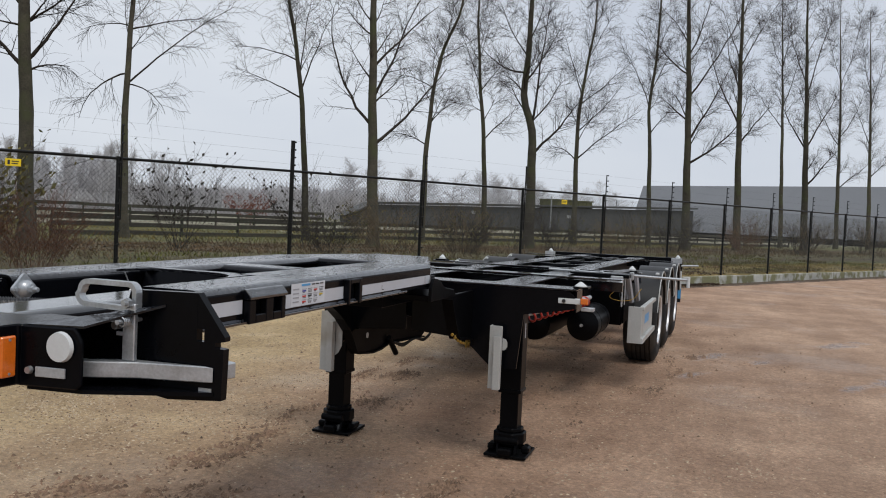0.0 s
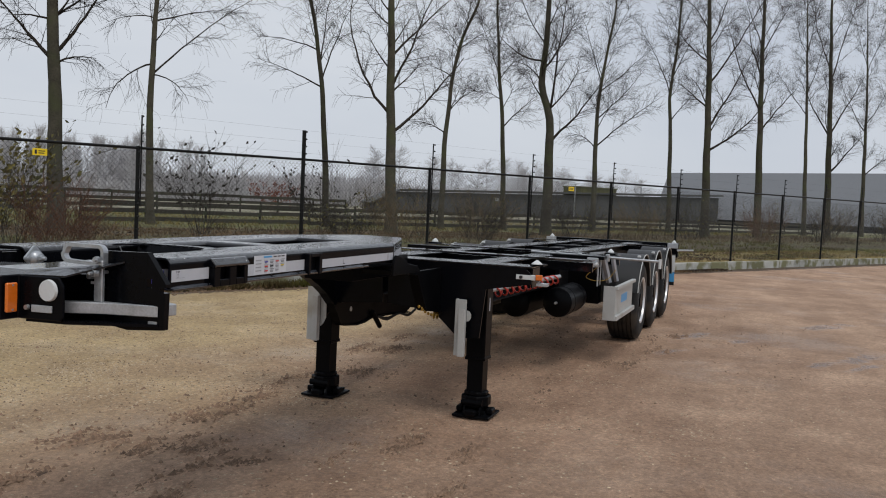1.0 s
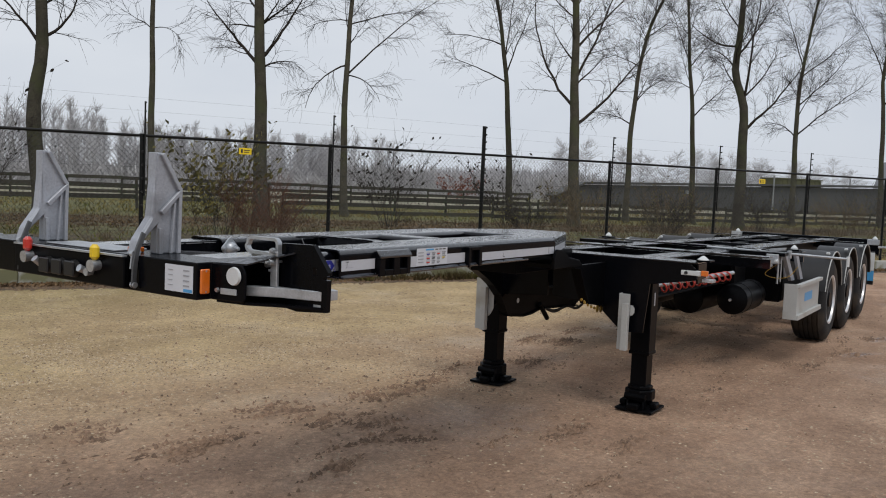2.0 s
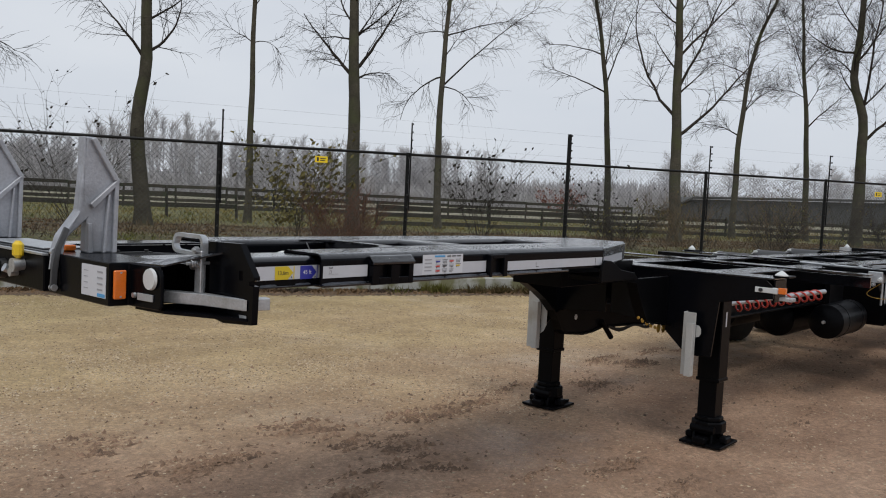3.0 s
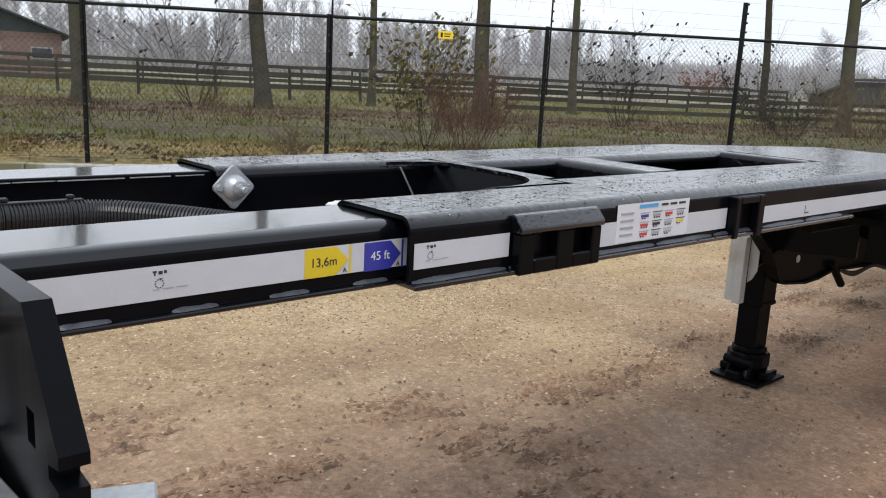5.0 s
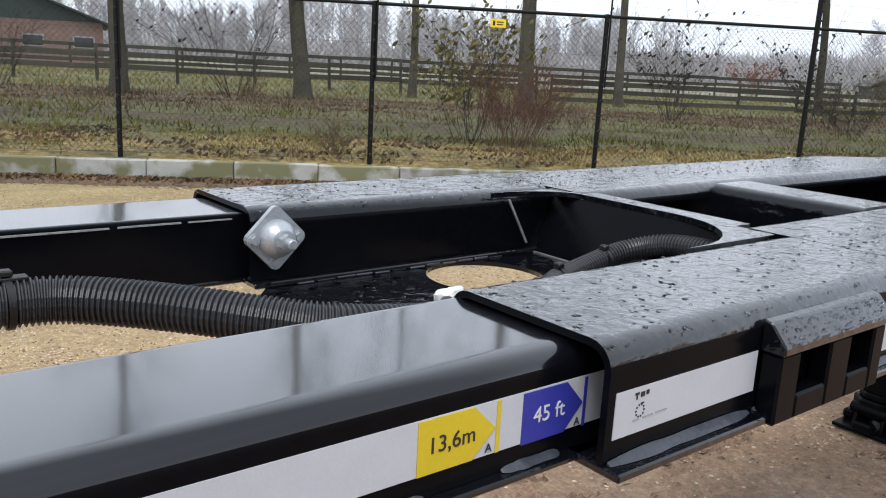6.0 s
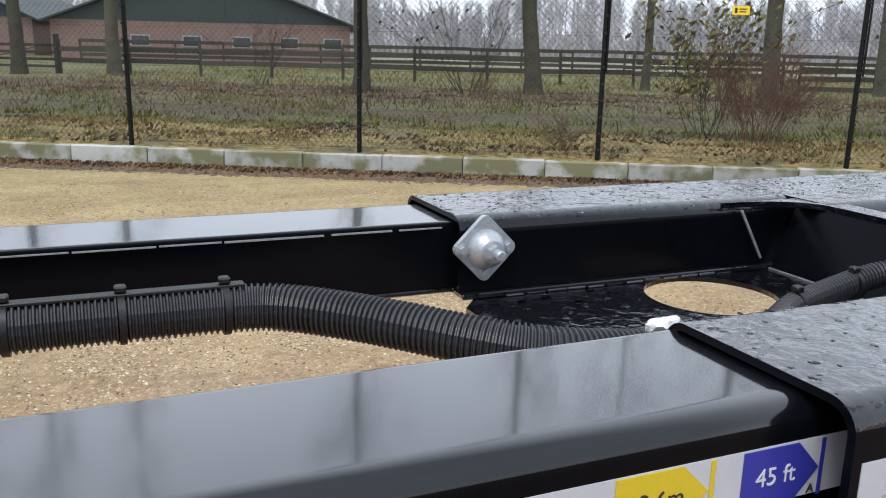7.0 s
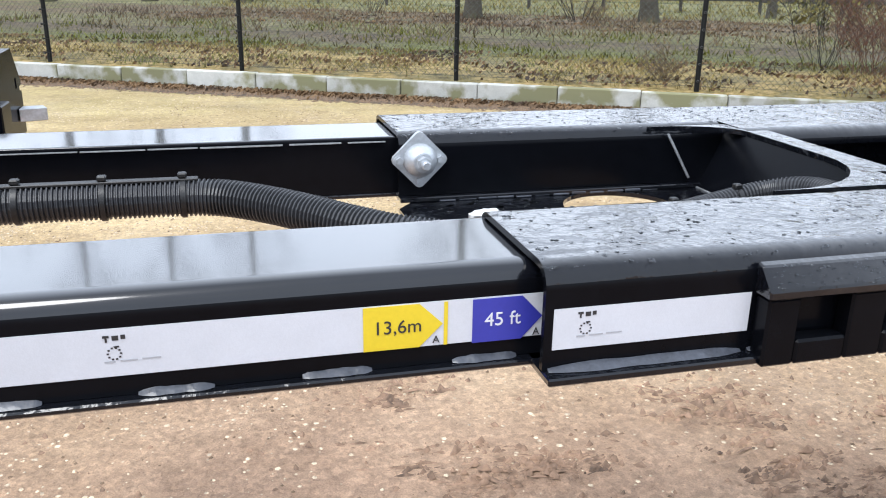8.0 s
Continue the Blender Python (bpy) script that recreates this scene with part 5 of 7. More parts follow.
def weld_bead(u0, length, s, v, wide, high, seed, z=1.2157):
    """A fillet weld with a lumpy throat, thinning out at both ends."""
    bm, rows = bmesh.new(), []
    for i in range(15):
        t = i / 14
        k = (0.45 + 0.55 * min(1.0, 9 * t, 9 * (1 - t))) * (1 + 0.25 * noise.noise((6 * t + 0.3, seed + 0.4, s)))
        u = u0 + length * t
        row = [(v + 0.0004, z + high * k), (v + wide * 0.55 * k, z + high * 0.62 * k), (v + wide * k, z + 0.0004), (v + 0.0004, z)]
        rows.append([bm.verts.new((u, s * y, h)) for y, h in row])
    faces = [bm.faces.new((a[j], a[(j + 1) % 4], b[(j + 1) % 4], b[j])) for a, b in zip(rows, rows[1:]) for j in range(4)]
    faces += [bm.faces.new(rows[0]), bm.faces.new(rows[-1])]
    bmesh.ops.recalc_face_normals(bm, faces=faces)
    return bm


def dry_flanks(ob):
    """Rain wets what faces up; the flanks stay plain gloss paint."""
    ob.data.materials.append(BLACK_BODY)
    for p in ob.data.polygons:
        if p.normal.z < 0.30:
            p.material_index = 1


# sliding inner rails
rngr = random.Random(14)
for s in (-1, 1):
    a, b = sorted((s * 0.440, s * 0.240))
    rail = part("slide_rail", slide_bar(-0.7845, 0.10, s), BLACK, TRAILER, "wet glossy black inner rail", smooth=True)
    dry_flanks(rail)
    vi, vo = (0.258, 0.440) if s < 0 else (0.288, 0.462)
    fa, fb = sorted((s * (vo + 0.014), s * (vi - 0.004)))
    part("lower_flange", boxes((-0.7845, 0.06, fa, fb, 1.208, 1.2155, 0.002)), BLACK_WET, rail)
    edge = sorted((s * (vi - 0.0015), s * (vi - 0.0055)))
    w0 = -0.72
    while w0 < -0.06:
        w1 = min(-0.02, w0 + rngr.uniform(0.08, 0.24))
        part("weld_edge", boxes((w0, w1, edge[0], edge[1], 1.3152 - rngr.uniform(0, 0.0010), 1.3163 + rngr.uniform(0, 0.0005))), WELD, rail, "rough pale weld line")
        w0 = w1 + rngr.choice((0.002, 0.004, 0.012))
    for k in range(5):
        part("weld_bead", weld_bead(-0.740 + 0.163 * k, 0.074, s, vo, 0.0085, 0.0058, k), BEAD_SHEEN, rail, "weld bead with its wet sheen painted grey", smooth=True)

# outer sleeve: two wide rails, cross plates between them, tapered behind
def mouth(v0, v1, z0, z1, r=0.028, t=0.008):
    """The open front end of a sleeve rail, as a bent shell."""
    outer, inner = [], []
    for cx, cz, a0 in ((v1 - r, z1 - r, 0), (v0 + r, z1 - r, 90)):
        for k in range(7):
            a = radians(a0 + 15 * k)
            outer.append((cx + r * math.cos(a), cz + r * math.sin(a)))
            inner.append((cx + (r - t) * math.cos(a), cz + (r - t) * math.sin(a)))
    outer = [(v1, z0)] + outer + [(v0, z0)]
    inner = [(v1 - t, z0)] + inner + [(v0 + t, z0)]
    return prism(outer + inner[::-1], "x", 0.0, 0.06)


def lipped_bar(u0, u1, s, r=0.028):
    """A box rail whose top plate runs inwards as a rounded lip."""
    pts = []
    for cv, a0 in ((0.485 - r, 0), (0.175 + r, 90)):
        for k in range(7):
            a = radians(a0 + 15 * k)
            pts.append((s * (cv + r * math.cos(a)), TOP - r + r * math.sin(a)))
    pts += [(s * 0.175, TOP - 0.034), (s * 0.249, TOP - 0.036), (s * 0.249, 1.216), (s * 0.485, 1.216)]
    return prism(held(pts), "x", u0, u1)


SLEEVE = []
for s in (-1, 1):
    far = 0.007 if s > 0 else 0.0
    a, b = sorted((s * (0.485 + far), s * (0.250 + far)))
    arm = part("sleeve_rail", rounded_bar(0.06, 0.676, a, b, 1.216, TOP, 0.028), BLACK_WET, TRAILER, "rain-wet glossy black outer rail", smooth=True)
    dry_flanks(arm)
    dry_flanks(part("mouth", mouth(a, b, 1.216, TOP), BLACK_WET, arm, smooth=True))
    a, b = sorted((s * 0.485, s * 0.175))
    rear = part("sleeve_rail", lipped_bar(0.678, 2.15, s), BLACK_WET, TRAILER, "rain-wet glossy black outer rail", smooth=True)
    dry_flanks(rear)
    fa, fb = sorted((s * 0.506, s * 0.24))
    part("lower_flange", boxes((0.0, 1.75, fa, fb, 1.206, 1.2155, 0.002)), BLACK_WET, arm)
    for k in range(7):
        part("weld_bead", weld_bead(0.006 + 0.244 * k, 0.235, s, 0.4855 + far, 0.011, 0.007, k + 9), BEAD_SHEEN if s < 0 else BLACK_WET, arm, smooth=True)
    SLEEVE.append((s, arm, rear))
part("cross_plate", rounded_cross(1.125, 1.29, -0.1745, 0.1745, 1.216, TOP - 0.0015, 0.024), BLACK_WET, TRAILER, smooth=True)
# first cross plate: a narrow strip with filleted corners over a slanting wall
strip = []
for s in (1, -1):
    start, deep = (0.520, 0.080) if s > 0 else (0.455, 0.195)
    side = [(0.722, s * 0.1735), (0.6765, s * 0.1735), (0.6765, s * 0.249), (start - 0.02, s * 0.249)]
    for k in range(1, 9):
        a = radians(90 * k / 8)
        side.append((start + (0.674 - start) * math.sin(a), s * (0.249 - deep * (1 - math.cos(a)))))
    strip += side if s > 0 else side[::-1]
xp = part("cross_plate", prism(strip, "z", TOP - 0.011, TOP - 0.001), BLACK_WET, TRAILER, "narrow wet black strip with rounded corners")
part("slant_wall", prism([(0.676, TOP - 0.012), (0.684, TOP - 0.012), (0.634, 1.2065), (0.626, 1.2065)], "y", -0.2485, 0.2445), BLACK_BODY, xp)
tube("bent_hook", spline([(0.672, 0.118, 1.288), (0.668, 0.110, 1.270), (0.664, 0.090, 1.259), (0.662, 0.066, 1.262), (0.660, 0.054, 1.270)], 5), 0.0035, WELD, xp, 8, "bare bent wire hook")
part("neck_taper", prism([(2.151, -0.484), (2.97, -0.185), (2.97, 0.185), (2.151, 0.484)], "z", 1.205, TOP - 0.002, 0.012), BLACK_WET, TRAILER)
part("cross_plate", rounded_cross(2.08, 2.149, -0.174, 0.174, 1.216, TOP - 0.0015, 0.020), BLACK_WET, TRAILER, smooth=True)
# pale weld lines along the slanting wall and the floor
part("weld_edge", prism([(0.602, 1.2255), (0.6062, 1.2275), (0.5500, 1.3190), (0.5455, 1.3180)], "y", 0.2455, 0.2484), WELD, TRAILER, "pale weld line")
part("weld_edge", boxes((0.620, 0.6235, 0.03, 0.2450, 1.2062, 1.2085)), WELD, TRAILER, "pale weld line")
rngw = random.Random(8)
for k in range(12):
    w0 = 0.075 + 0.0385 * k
    part("weld_bead", boxes((w0, w0 + rngw.uniform(0.030, 0.038), 0.240 - rngw.uniform(0, 0.004), 0.2488, 1.2062, 1.209 + rngw.uniform(0, 0.003), 0.0015)), BEAD_SHEEN, TRAILER)


def holed_plate(cx, cy, r, x0, x1, y0, y1, z0, z1, seg=40):
    bm = bmesh.new()
    ring = [(cx + r * math.cos(2 * math.pi * i / seg), cy + r * math.sin(2 * math.pi * i / seg)) for i in range(seg)]
    edge = []
    for i in range(seg):
        a = 2 * math.pi * i / seg
        c, s = math.cos(a), math.sin(a)
        t = min(((x1 if c > 0 else x0) - cx) / c if abs(c) > 1e-6 else 9, ((y1 if s > 0 else y0) - cy) / s if abs(s) > 1e-6 else 9)
        edge.append((cx + c * t, cy + s * t))
    lv = [[bm.verts.new((x, y, z)) for x, y in pts] for pts in (ring, edge) for z in (z0, z1)]
    faces = []
    for i in range(seg):
        j = (i + 1) % seg
        faces += [bm.faces.new((lv[1][i], lv[1][j], lv[3][j], lv[3][i])), bm.faces.new((lv[0][i], lv[0][j], lv[2][j], lv[2][i])),
                  bm.faces.new((lv[0][i], lv[0][j], lv[1][j], lv[1][i])), bm.faces.new((lv[2][i], lv[2][j], lv[3][j], lv[3][i]))]
    bmesh.ops.recalc_face_normals(bm, faces=faces)
    return bm


part("floor_plate", holed_plate(0.402, 0.140, 0.108, -0.010, 0.69, -0.26, 0.26, 1.198, 1.206), BLACK_WET, TRAILER, "wet black plate with a round hole")


for u0, u1 in ((0.692, 1.40), (1.402, 2.14)):
    part("floor_plate", boxes((u0, u1, -0.26, 0.26, 1.198, 1.206, 0.001)), BLACK_WET, TRAILER, "wet black plate between the rails")


# end-stop bosses at the sleeve's mouth
def boss(u, v, z, s):
    bm = bmesh.new()
    pts = []
    for k in range(4):
        a0 = 90 * k
        cx, cz = 0.040 * math.cos(radians(a0)), 0.040 * math.sin(radians(a0))
        for j in (-30, 0, 30):
            pts.append((u + cx + 0.012 * math.cos(radians(a0 + j)), z + cz + 0.012 * math.sin(radians(a0 + j))))
    prism(pts, "y", v, v - s * 0.010, bm=bm)
    plate = part("end_stop", bm, STOP, TRAILER, "galvanised cast end stop with bolts")
    prof = [(0.031, 0.0), (0.031, 0.006), (0.0285, 0.014), (0.0235, 0.021), (0.018, 0.0255), (0.018, 0.0275)]
    bm = lathe([(r, -s * h) for r, h in prof], 28, "y", (u, v - s * 0.010, z))
    part("dome", bm, STOP, plate, smooth=True)
    bm = bmesh.new()
    cyl(bm, (u, v - s * 0.0376, z), (u, v - s * 0.0405, z), 0.0168, seg=20)
    part("washer", bm, STOP, plate, smooth=True)
    bm = bmesh.new()
    cyl(bm, (u, v - s * 0.0406, z), (u, v - s * 0.0515, z), 0.0135, seg=6)
    part("nut", bm, STOP, plate)
    bm = bmesh.new()
    cyl(bm, (u, v - s * 0.0516, z), (u, v - s * 0.066, z), 0.0085, seg=14)
    cyl(bm, (u, v - s * 0.066, z), (u, v - s * 0.0675, z), 0.0085, 0.0068, seg=14)
    part("stud", bm, STOP, plate, smooth=True)
    for dx, dz in ((-0.039, 0), (0.039, 0), (0, -0.039)):
        bm = bmesh.new()
        cyl(bm, (u + dx, v - s * 0.010, z + dz), (u + dx, v - s * 0.0118, z + dz), 0.0098, seg=16)
        cyl(bm, (u + dx, v - s * 0.0118, z + dz), (u + dx, v - s * 0.0178, z + dz), 0.0075, seg=6)
        part("bolt", bm, STOP, plate)


boss(0.036, 0.2495, 1.288, 1)
bm = bmesh.new()
bmesh.ops.create_icosphere(bm, subdivisions=3, radius=1.0)
for v in bm.verts:
    k = 1.0 + 0.35 * noise.noise(v.co * 1.7) + 0.12 * noise.noise(v.co * 4.0)
    v.co = Vector((0.014 + 0.022 * v.co.x * k, -0.233 + 0.011 * v.co.y * k, 1.318 + 0.009 * v.co.z * k))
part("sealant", bm, PUTTY, TRAILER, "lump of white sealant at the rail's mouth", smooth=True)

# corrugated hose and its cable ties
path = spline([(-0.80, 0.118, 1.270), (-0.60, 0.119, 1.271), (-0.48, 0.118, 1.271), (-0.38, 0.114, 1.271), (-0.315, 0.101, 1.270), (-0.248, 0.056, 1.267), (-0.188, 0.0, 1.264), (-0.131, -0.052, 1.259), (-0.074, -0.094, 1.254), (0.0, -0.118, 1.247), (0.10, -0.128, 1.240), (0.22, -0.115, 1.234), (0.32, -0.075, 1.230), (0.405, -0.030, 1.236), (0.50, -0.008, 1.245), (0.590, -0.010, 1.262), (0.640, -0.060, 1.280), (0.645, -0.14, 1.288), (0.640, -0.252, 1.290)], 24)
cum, lens = 0.0, [0.0]
for a, b in zip(path, path[1:]):
    cum += (b - a).length
    lens.append(cum)
steps = int(cum / 0.0018)
dense, j = [], 0
for k in range(steps):
    s = cum * k / steps
    while lens[j + 1] < s:
        j += 1
    dense.append(path[j].lerp(path[j + 1], (s - lens[j]) / (lens[j + 1] - lens[j])))
hose = tube("corrugated_hose", dense, [(0.0262 + (0.0040 if (k // 2) % 2 else 0.0)) * (1.0 if dense[k].x < 0.12 else max(0.68, 1.0 - (dense[k].x - 0.12) * 1.6)) for k in range(steps)], HOSE, TRAILER, 16, "black corrugated cable hose")
for p in hose.data.polygons:
    p.use_smooth = False
for u, v in ((-0.381, 0.114), (-0.501, 0.118), (-0.625, 0.119), (0.412, -0.028), (0.545, -0.008)):
    z, r = (1.2705, 0.0315) if u < 0 else ((1.2365, 0.0222) if u < 0.5 else (1.249, 0.0222))
    bm = bmesh.new()
    cyl(bm, (u - 0.004, v, z), (u + 0.004, v, z), r, seg=18)
    if u > 0:
        box(bm, u - 0.007, u + 0.007, v - 0.006, v + 0.008, z + r - 0.003, z + r + 0.008, 0.002)
    tie = part("cable_tie", bm, PLASTIC, hose, smooth=True)
part("cable_tray", boxes((-0.80, -0.357, 0.108, 0.126, 1.2985, 1.303, 0.001)), PLASTIC, TRAILER, "black cable strip")
for u in (-0.381, -0.501, -0.625):
    part("tie_head", boxes((u - 0.007, u + 0.007, 0.109, 0.124, 1.3035, 1.312, 0.002)), PLASTIC, TRAILER)

# rain drops standing on the rails
def rain_film():
    """Beads on the rails, thick along the rounded edges, and flat blots of water on the floor plate."""
    rng = random.Random(51)
    verts, faces = [], []

    def drop(u, v, z, r, long, turn, high):
        base = len(verts)
        wob = [rng.uniform(0.8, 1.2) for _ in range(8)]
        for ring, lift in ((1.0, 0.0), (0.78, 0.62)):
            for j in range(8):
                a = 2 * math.pi * j / 8
                x, y = r * ring * wob[j] * long * math.cos(a), r * ring * wob[j] * math.sin(a)
                verts.append(Vector((u + x * math.cos(turn) - y * math.sin(turn), v + x * math.sin(turn) + y * math.cos(turn), z + high * lift)))
        verts.append(Vector((u, v, z + high)))
        for j in range(8):
            q = (j + 1) % 8
            faces.append((base + j, base + q, base + 8 + q, base + 8 + j))
            faces.append((base + 8 + j, base + 8 + q, base + 16))

    for k in range(3600):
        s = rng.choice((-1, 1))
        u = rng.uniform(0.0, 1.0) ** 1.3 * 2.0
        edge = rng.random() < 0.4 and u < 0.66
        v = s * (rng.choice((0.262, 0.270, 0.464, 0.472)) + rng.gauss(0, 0.004) if edge else rng.uniform(0.275, 0.462))
        r = rng.uniform(0.0, 1.0) ** 2.5 * 0.0028 + 0.0007
        drop(u, v, TOP - 0.0005 - (0.0045 if edge else 0.0), r, rng.uniform(1.0, 1.5), rng.uniform(0, 3), r * 0.55)
    for k in range(260):
        u, v = rng.uniform(0.02, 0.60), rng.uniform(-0.23, 0.235)
        if math.hypot(u - 0.402, v - 0.140) > 0.118:
            r = rng.uniform(0.15, 1.0) ** 2 * 0.009
            drop(u, v, 1.2058, r, rng.uniform(1.0, 2.4), rng.gauss(0.5, 0.5), 0.0016)
    for k in range(160):
        v = rng.uniform(0.0, 1.0)
        r = rng.uniform(0.0006, 0.0022)
        drop(rng.uniform(0.255, 0.498), -0.4975 - 0.019 * v, 1.3205 - 0.022 * v, r, 1.2, 0, r * 0.8)
    ob = new("rain_film", mesh_arrays("rain_film", verts, faces, WATER))
    ob.parent = TRAILER
    tagged(ob, "beads of rain on the wet rails and floor plate", kind="stuff")


rain_film()

# side pockets on the near and far sleeve
for s, arm, rear in SLEEVE:
    o, i = s * 0.512, s * 0.486

    def side(u0, u1, z0, z1, extra=0.0, parent=TRAILER, name="side_pocket", mat=BLACK_BODY):
        q = sorted((o + s * extra, i))
        return part(name, boxes((u0, u1, q[0], q[1], z0, z1, 0.003)), mat, parent)
    pocket = part("side_pocket", prism([(s * 0.4862, 1.324), (s * 0.497, 1.321), (s * 0.517, 1.298), (s * 0.517, 1.287), (s * 0.4862, 1.287)], "x", 0.249, 0.502, 0.002), BLACK_WET, TRAILER, "black side pocket with a slanted wet top")
    for u0, u1, z0, z1 in ((0.253, 0.295, 1.204, 1.2865), (0.3625, 0.412, 1.204, 1.2865), (0.470, 0.499, 1.204, 1.2865), (0.2955, 0.3620, 1.204, 1.234), (0.4125, 0.4695, 1.204, 1.234)):
        side(u0, u1, z0, z1, 0, pocket, "frame")
    strap = side(1.04, 1.06, 1.204, 1.312, name="lashing_bracket")
    side(1.15, 1.18, 1.204, 1.312, 0, strap, "cheek")
    side(1.0605, 1.1495, 1.292, 1.312, 0, strap, "bridge")


# tapes, signs and stickers along the near side
def film(name, u0, u1, z0, z1, v, mat, parent, label="", t=0.0009):
    return part(name, boxes((u0, u1, v - t, v, z0, z1)), mat, parent, label)


def to_mesh(ob):
    dg = bpy.context.evaluated_depsgraph_get()
    me = bpy.data.meshes.new_from_object(ob.evaluated_get(dg))
    made = new(ob.name, me)
    made.parent, made.matrix_basis = ob.parent, ob.matrix_basis.copy()
    bpy.data.objects.remove(ob)
    return made


def side_text(name, text, size, u, z, v, mat, parent):
    return to_mesh(lettering(name, text, size, mat, parent, pose(u, v, z, 90, 0, 0)))


V1 = -0.4402
tape = film("reflective_tape", -0.74, 0.045, 1.238, 1.289, V1, TAPE, TRAILER, "white reflective strip")


def brand_bars(u, v, parent):
    """A small approval mark: three dark strokes, a ring and a fine grey line."""
    f, g = v - 0.0014, v - 0.001
    items = [(u - 0.0105, u - 0.0045, f, g, 1.2795, 1.2820), (u - 0.0085, u - 0.0065, f, g, 1.2750, 1.2792), (u - 0.0020, u + 0.0040, f, g, 1.2765, 1.2815),
             (u + 0.0062, u + 0.0105, f, g, 1.2775, 1.2820), (u - 0.001, u + 0.004, f, g, 1.2690, 1.2705)]
    for k in range(10):
        a = 2 * math.pi * k / 10
        c, z = u - 0.001 + 0.0062 * math.cos(a), 1.2625 + 0.0062 * math.sin(a)
        items.append((c - 0.0010, c + 0.0010, f, g, z - 0.0008, z + 0.0008))
    tagged(part("print", boxes(*items), INK, parent, "small dark approval mark"), kind="stuff")
    lines = [(u - 0.011, u - 0.001, f, g, 1.2530, 1.2548), (u + 0.004, u + 0.020, f, g, 1.2535, 1.2552), (u + 0.024, u + 0.042, f, g, 1.2540, 1.2556)]
    tagged(part("print", boxes(*lines), GREY_INK, parent, "faint grey line of small print"), kind="stuff")


brand_bars(-0.431, V1, tape)


def arrow_sign(name, u0, u1, z0, z1, v, mat, text, ink, size, label):
    zc, w = (z0 + z1) / 2, u1 - u0
    sign = part(name, prism([(u0, z0), (u0 + w * 0.66, z0), (u0 + w * 0.94, zc), (u0 + w * 0.66, z1), (u0, z1)], "y", v - 0.0018, v - 0.0010), mat, TRAILER, label)
    part("stripe", boxes((u0 + w * 0.955, u1, v - 0.0018, v - 0.0010, z0, z1)), mat, sign)
    side_text("text", text, size, u0 + w * 0.40, zc, v - 0.0022, ink, sign)
    side_text("text", "A", 0.012, u0 + w * 0.86, z0 + 0.007, v - 0.0022, INK, sign)


arrow_sign("length_sign", -0.186, -0.094, 1.238, 1.288, V1, YELLOW, "13,6m", INK, 0.0215, "yellow arrow sign reading 13,6m")
arrow_sign("length_sign", -0.066, 0.020, 1.2365, 1.2875, V1, BLUE, "45 ft", PAPER, 0.0225, "blue arrow sign reading 45 ft")
V2 = -0.4852
t2 = film("reflective_tape", 0.010, 0.2475, 1.240, 1.287, V2, TAPE, TRAILER, "white reflective strip")
brand_bars(0.048, V2, t2)
film("reflective_tape", 0.5035, 1.037, 1.230, 1.282, V2, TAPE, TRAILER, "white reflective strip")
t4 = film("reflective_tape", 1.186, 2.14, 1.2285, 1.274, V2, TAPE, TRAILER, "white reflective strip")
tagged(part("print", boxes((1.46, 1.463, V2 - 0.0014, V2 - 0.001, 1.238, 1.262), (1.46, 1.485, V2 - 0.0014, V2 - 0.001, 1.238, 1.241), (2.06, 2.064, V2 - 0.0014, V2 - 0.001, 1.232, 1.27)), INK, t4, "thin dark approval marks"), kind="stuff")
td = Vector((0.819, 0.299, 0)).normalized()
tn = Vector((td.y, -td.x, 0))
bm = bmesh.new()
q0, q1 = Vector((2.165, -0.4802, 0)) + tn * 0.0006, Vector((2.84, -0.2338, 0)) + tn * 0.0006
vs = [bm.verts.new(q + tn * o + Vector((0, 0, z))) for o in (0, 0.001) for q, z in ((q0, 1.2285), (q1, 1.222), (q1, 1.268), (q0, 1.2735))]
fs = [bm.faces.new([vs[i] for i in f]) for f in ((0, 1, 2, 3), (4, 5, 6, 7), (0, 1, 5, 4), (1, 2, 6, 5), (2, 3, 7, 6), (3, 0, 4, 7))]
bmesh.ops.recalc_face_normals(bm, faces=fs)
part("reflective_tape", bm, TAPE, TRAILER, "white reflective strip on the tapered neck")
stk = film("load_sticker", 0.581, 0.858, 1.232, 1.319, V2 - 0.001, PAPER, TRAILER, "white sticker with rows of small coloured axle pictograms")
rng = random.Random(3)
film("heading", 0.66, 0.73, 1.307, 1.315, V2 - 0.0022, SKYBLUE, stk)
for r in range(3):
    for c in range(4 if r else 3):
        mat = rng.choice((REDFILM, REDFILM, INK, YELLOW, GREY_INK, BLUE))
        u0, z0 = 0.668 + 0.047 * c, 1.240 + 0.021 * r
        drawing = film("pictogram", u0, u0 + 0.028, z0 + 0.003, z0 + 0.009, V2 - 0.0022, mat, stk)
        film("axle_line", u0 - 0.003, u0 + 0.033, z0 + 0.0125, z0 + 0.0142, V2 - 0.0022, INK if c % 2 else GREY_INK, drawing)
        for w in range(2 + (c + r) % 2):
            film("axle_mark", u0 + 0.003 + 0.009 * w, u0 + 0.007 + 0.009 * w, z0 - 0.001, z0 + 0.002, V2 - 0.0024, INK, drawing)
for r in range(4):
    film("print", 0.594, 0.64, 1.247 + 0.016 * r, 1.252 + 0.016 * r, V2 - 0.0022, GREY_INK, stk)
for k in range(3):
    film("print", 0.744 + 0.035 * k, 0.77 + 0.035 * k, 1.308, 1.313, V2 - 0.0022, INK, stk)

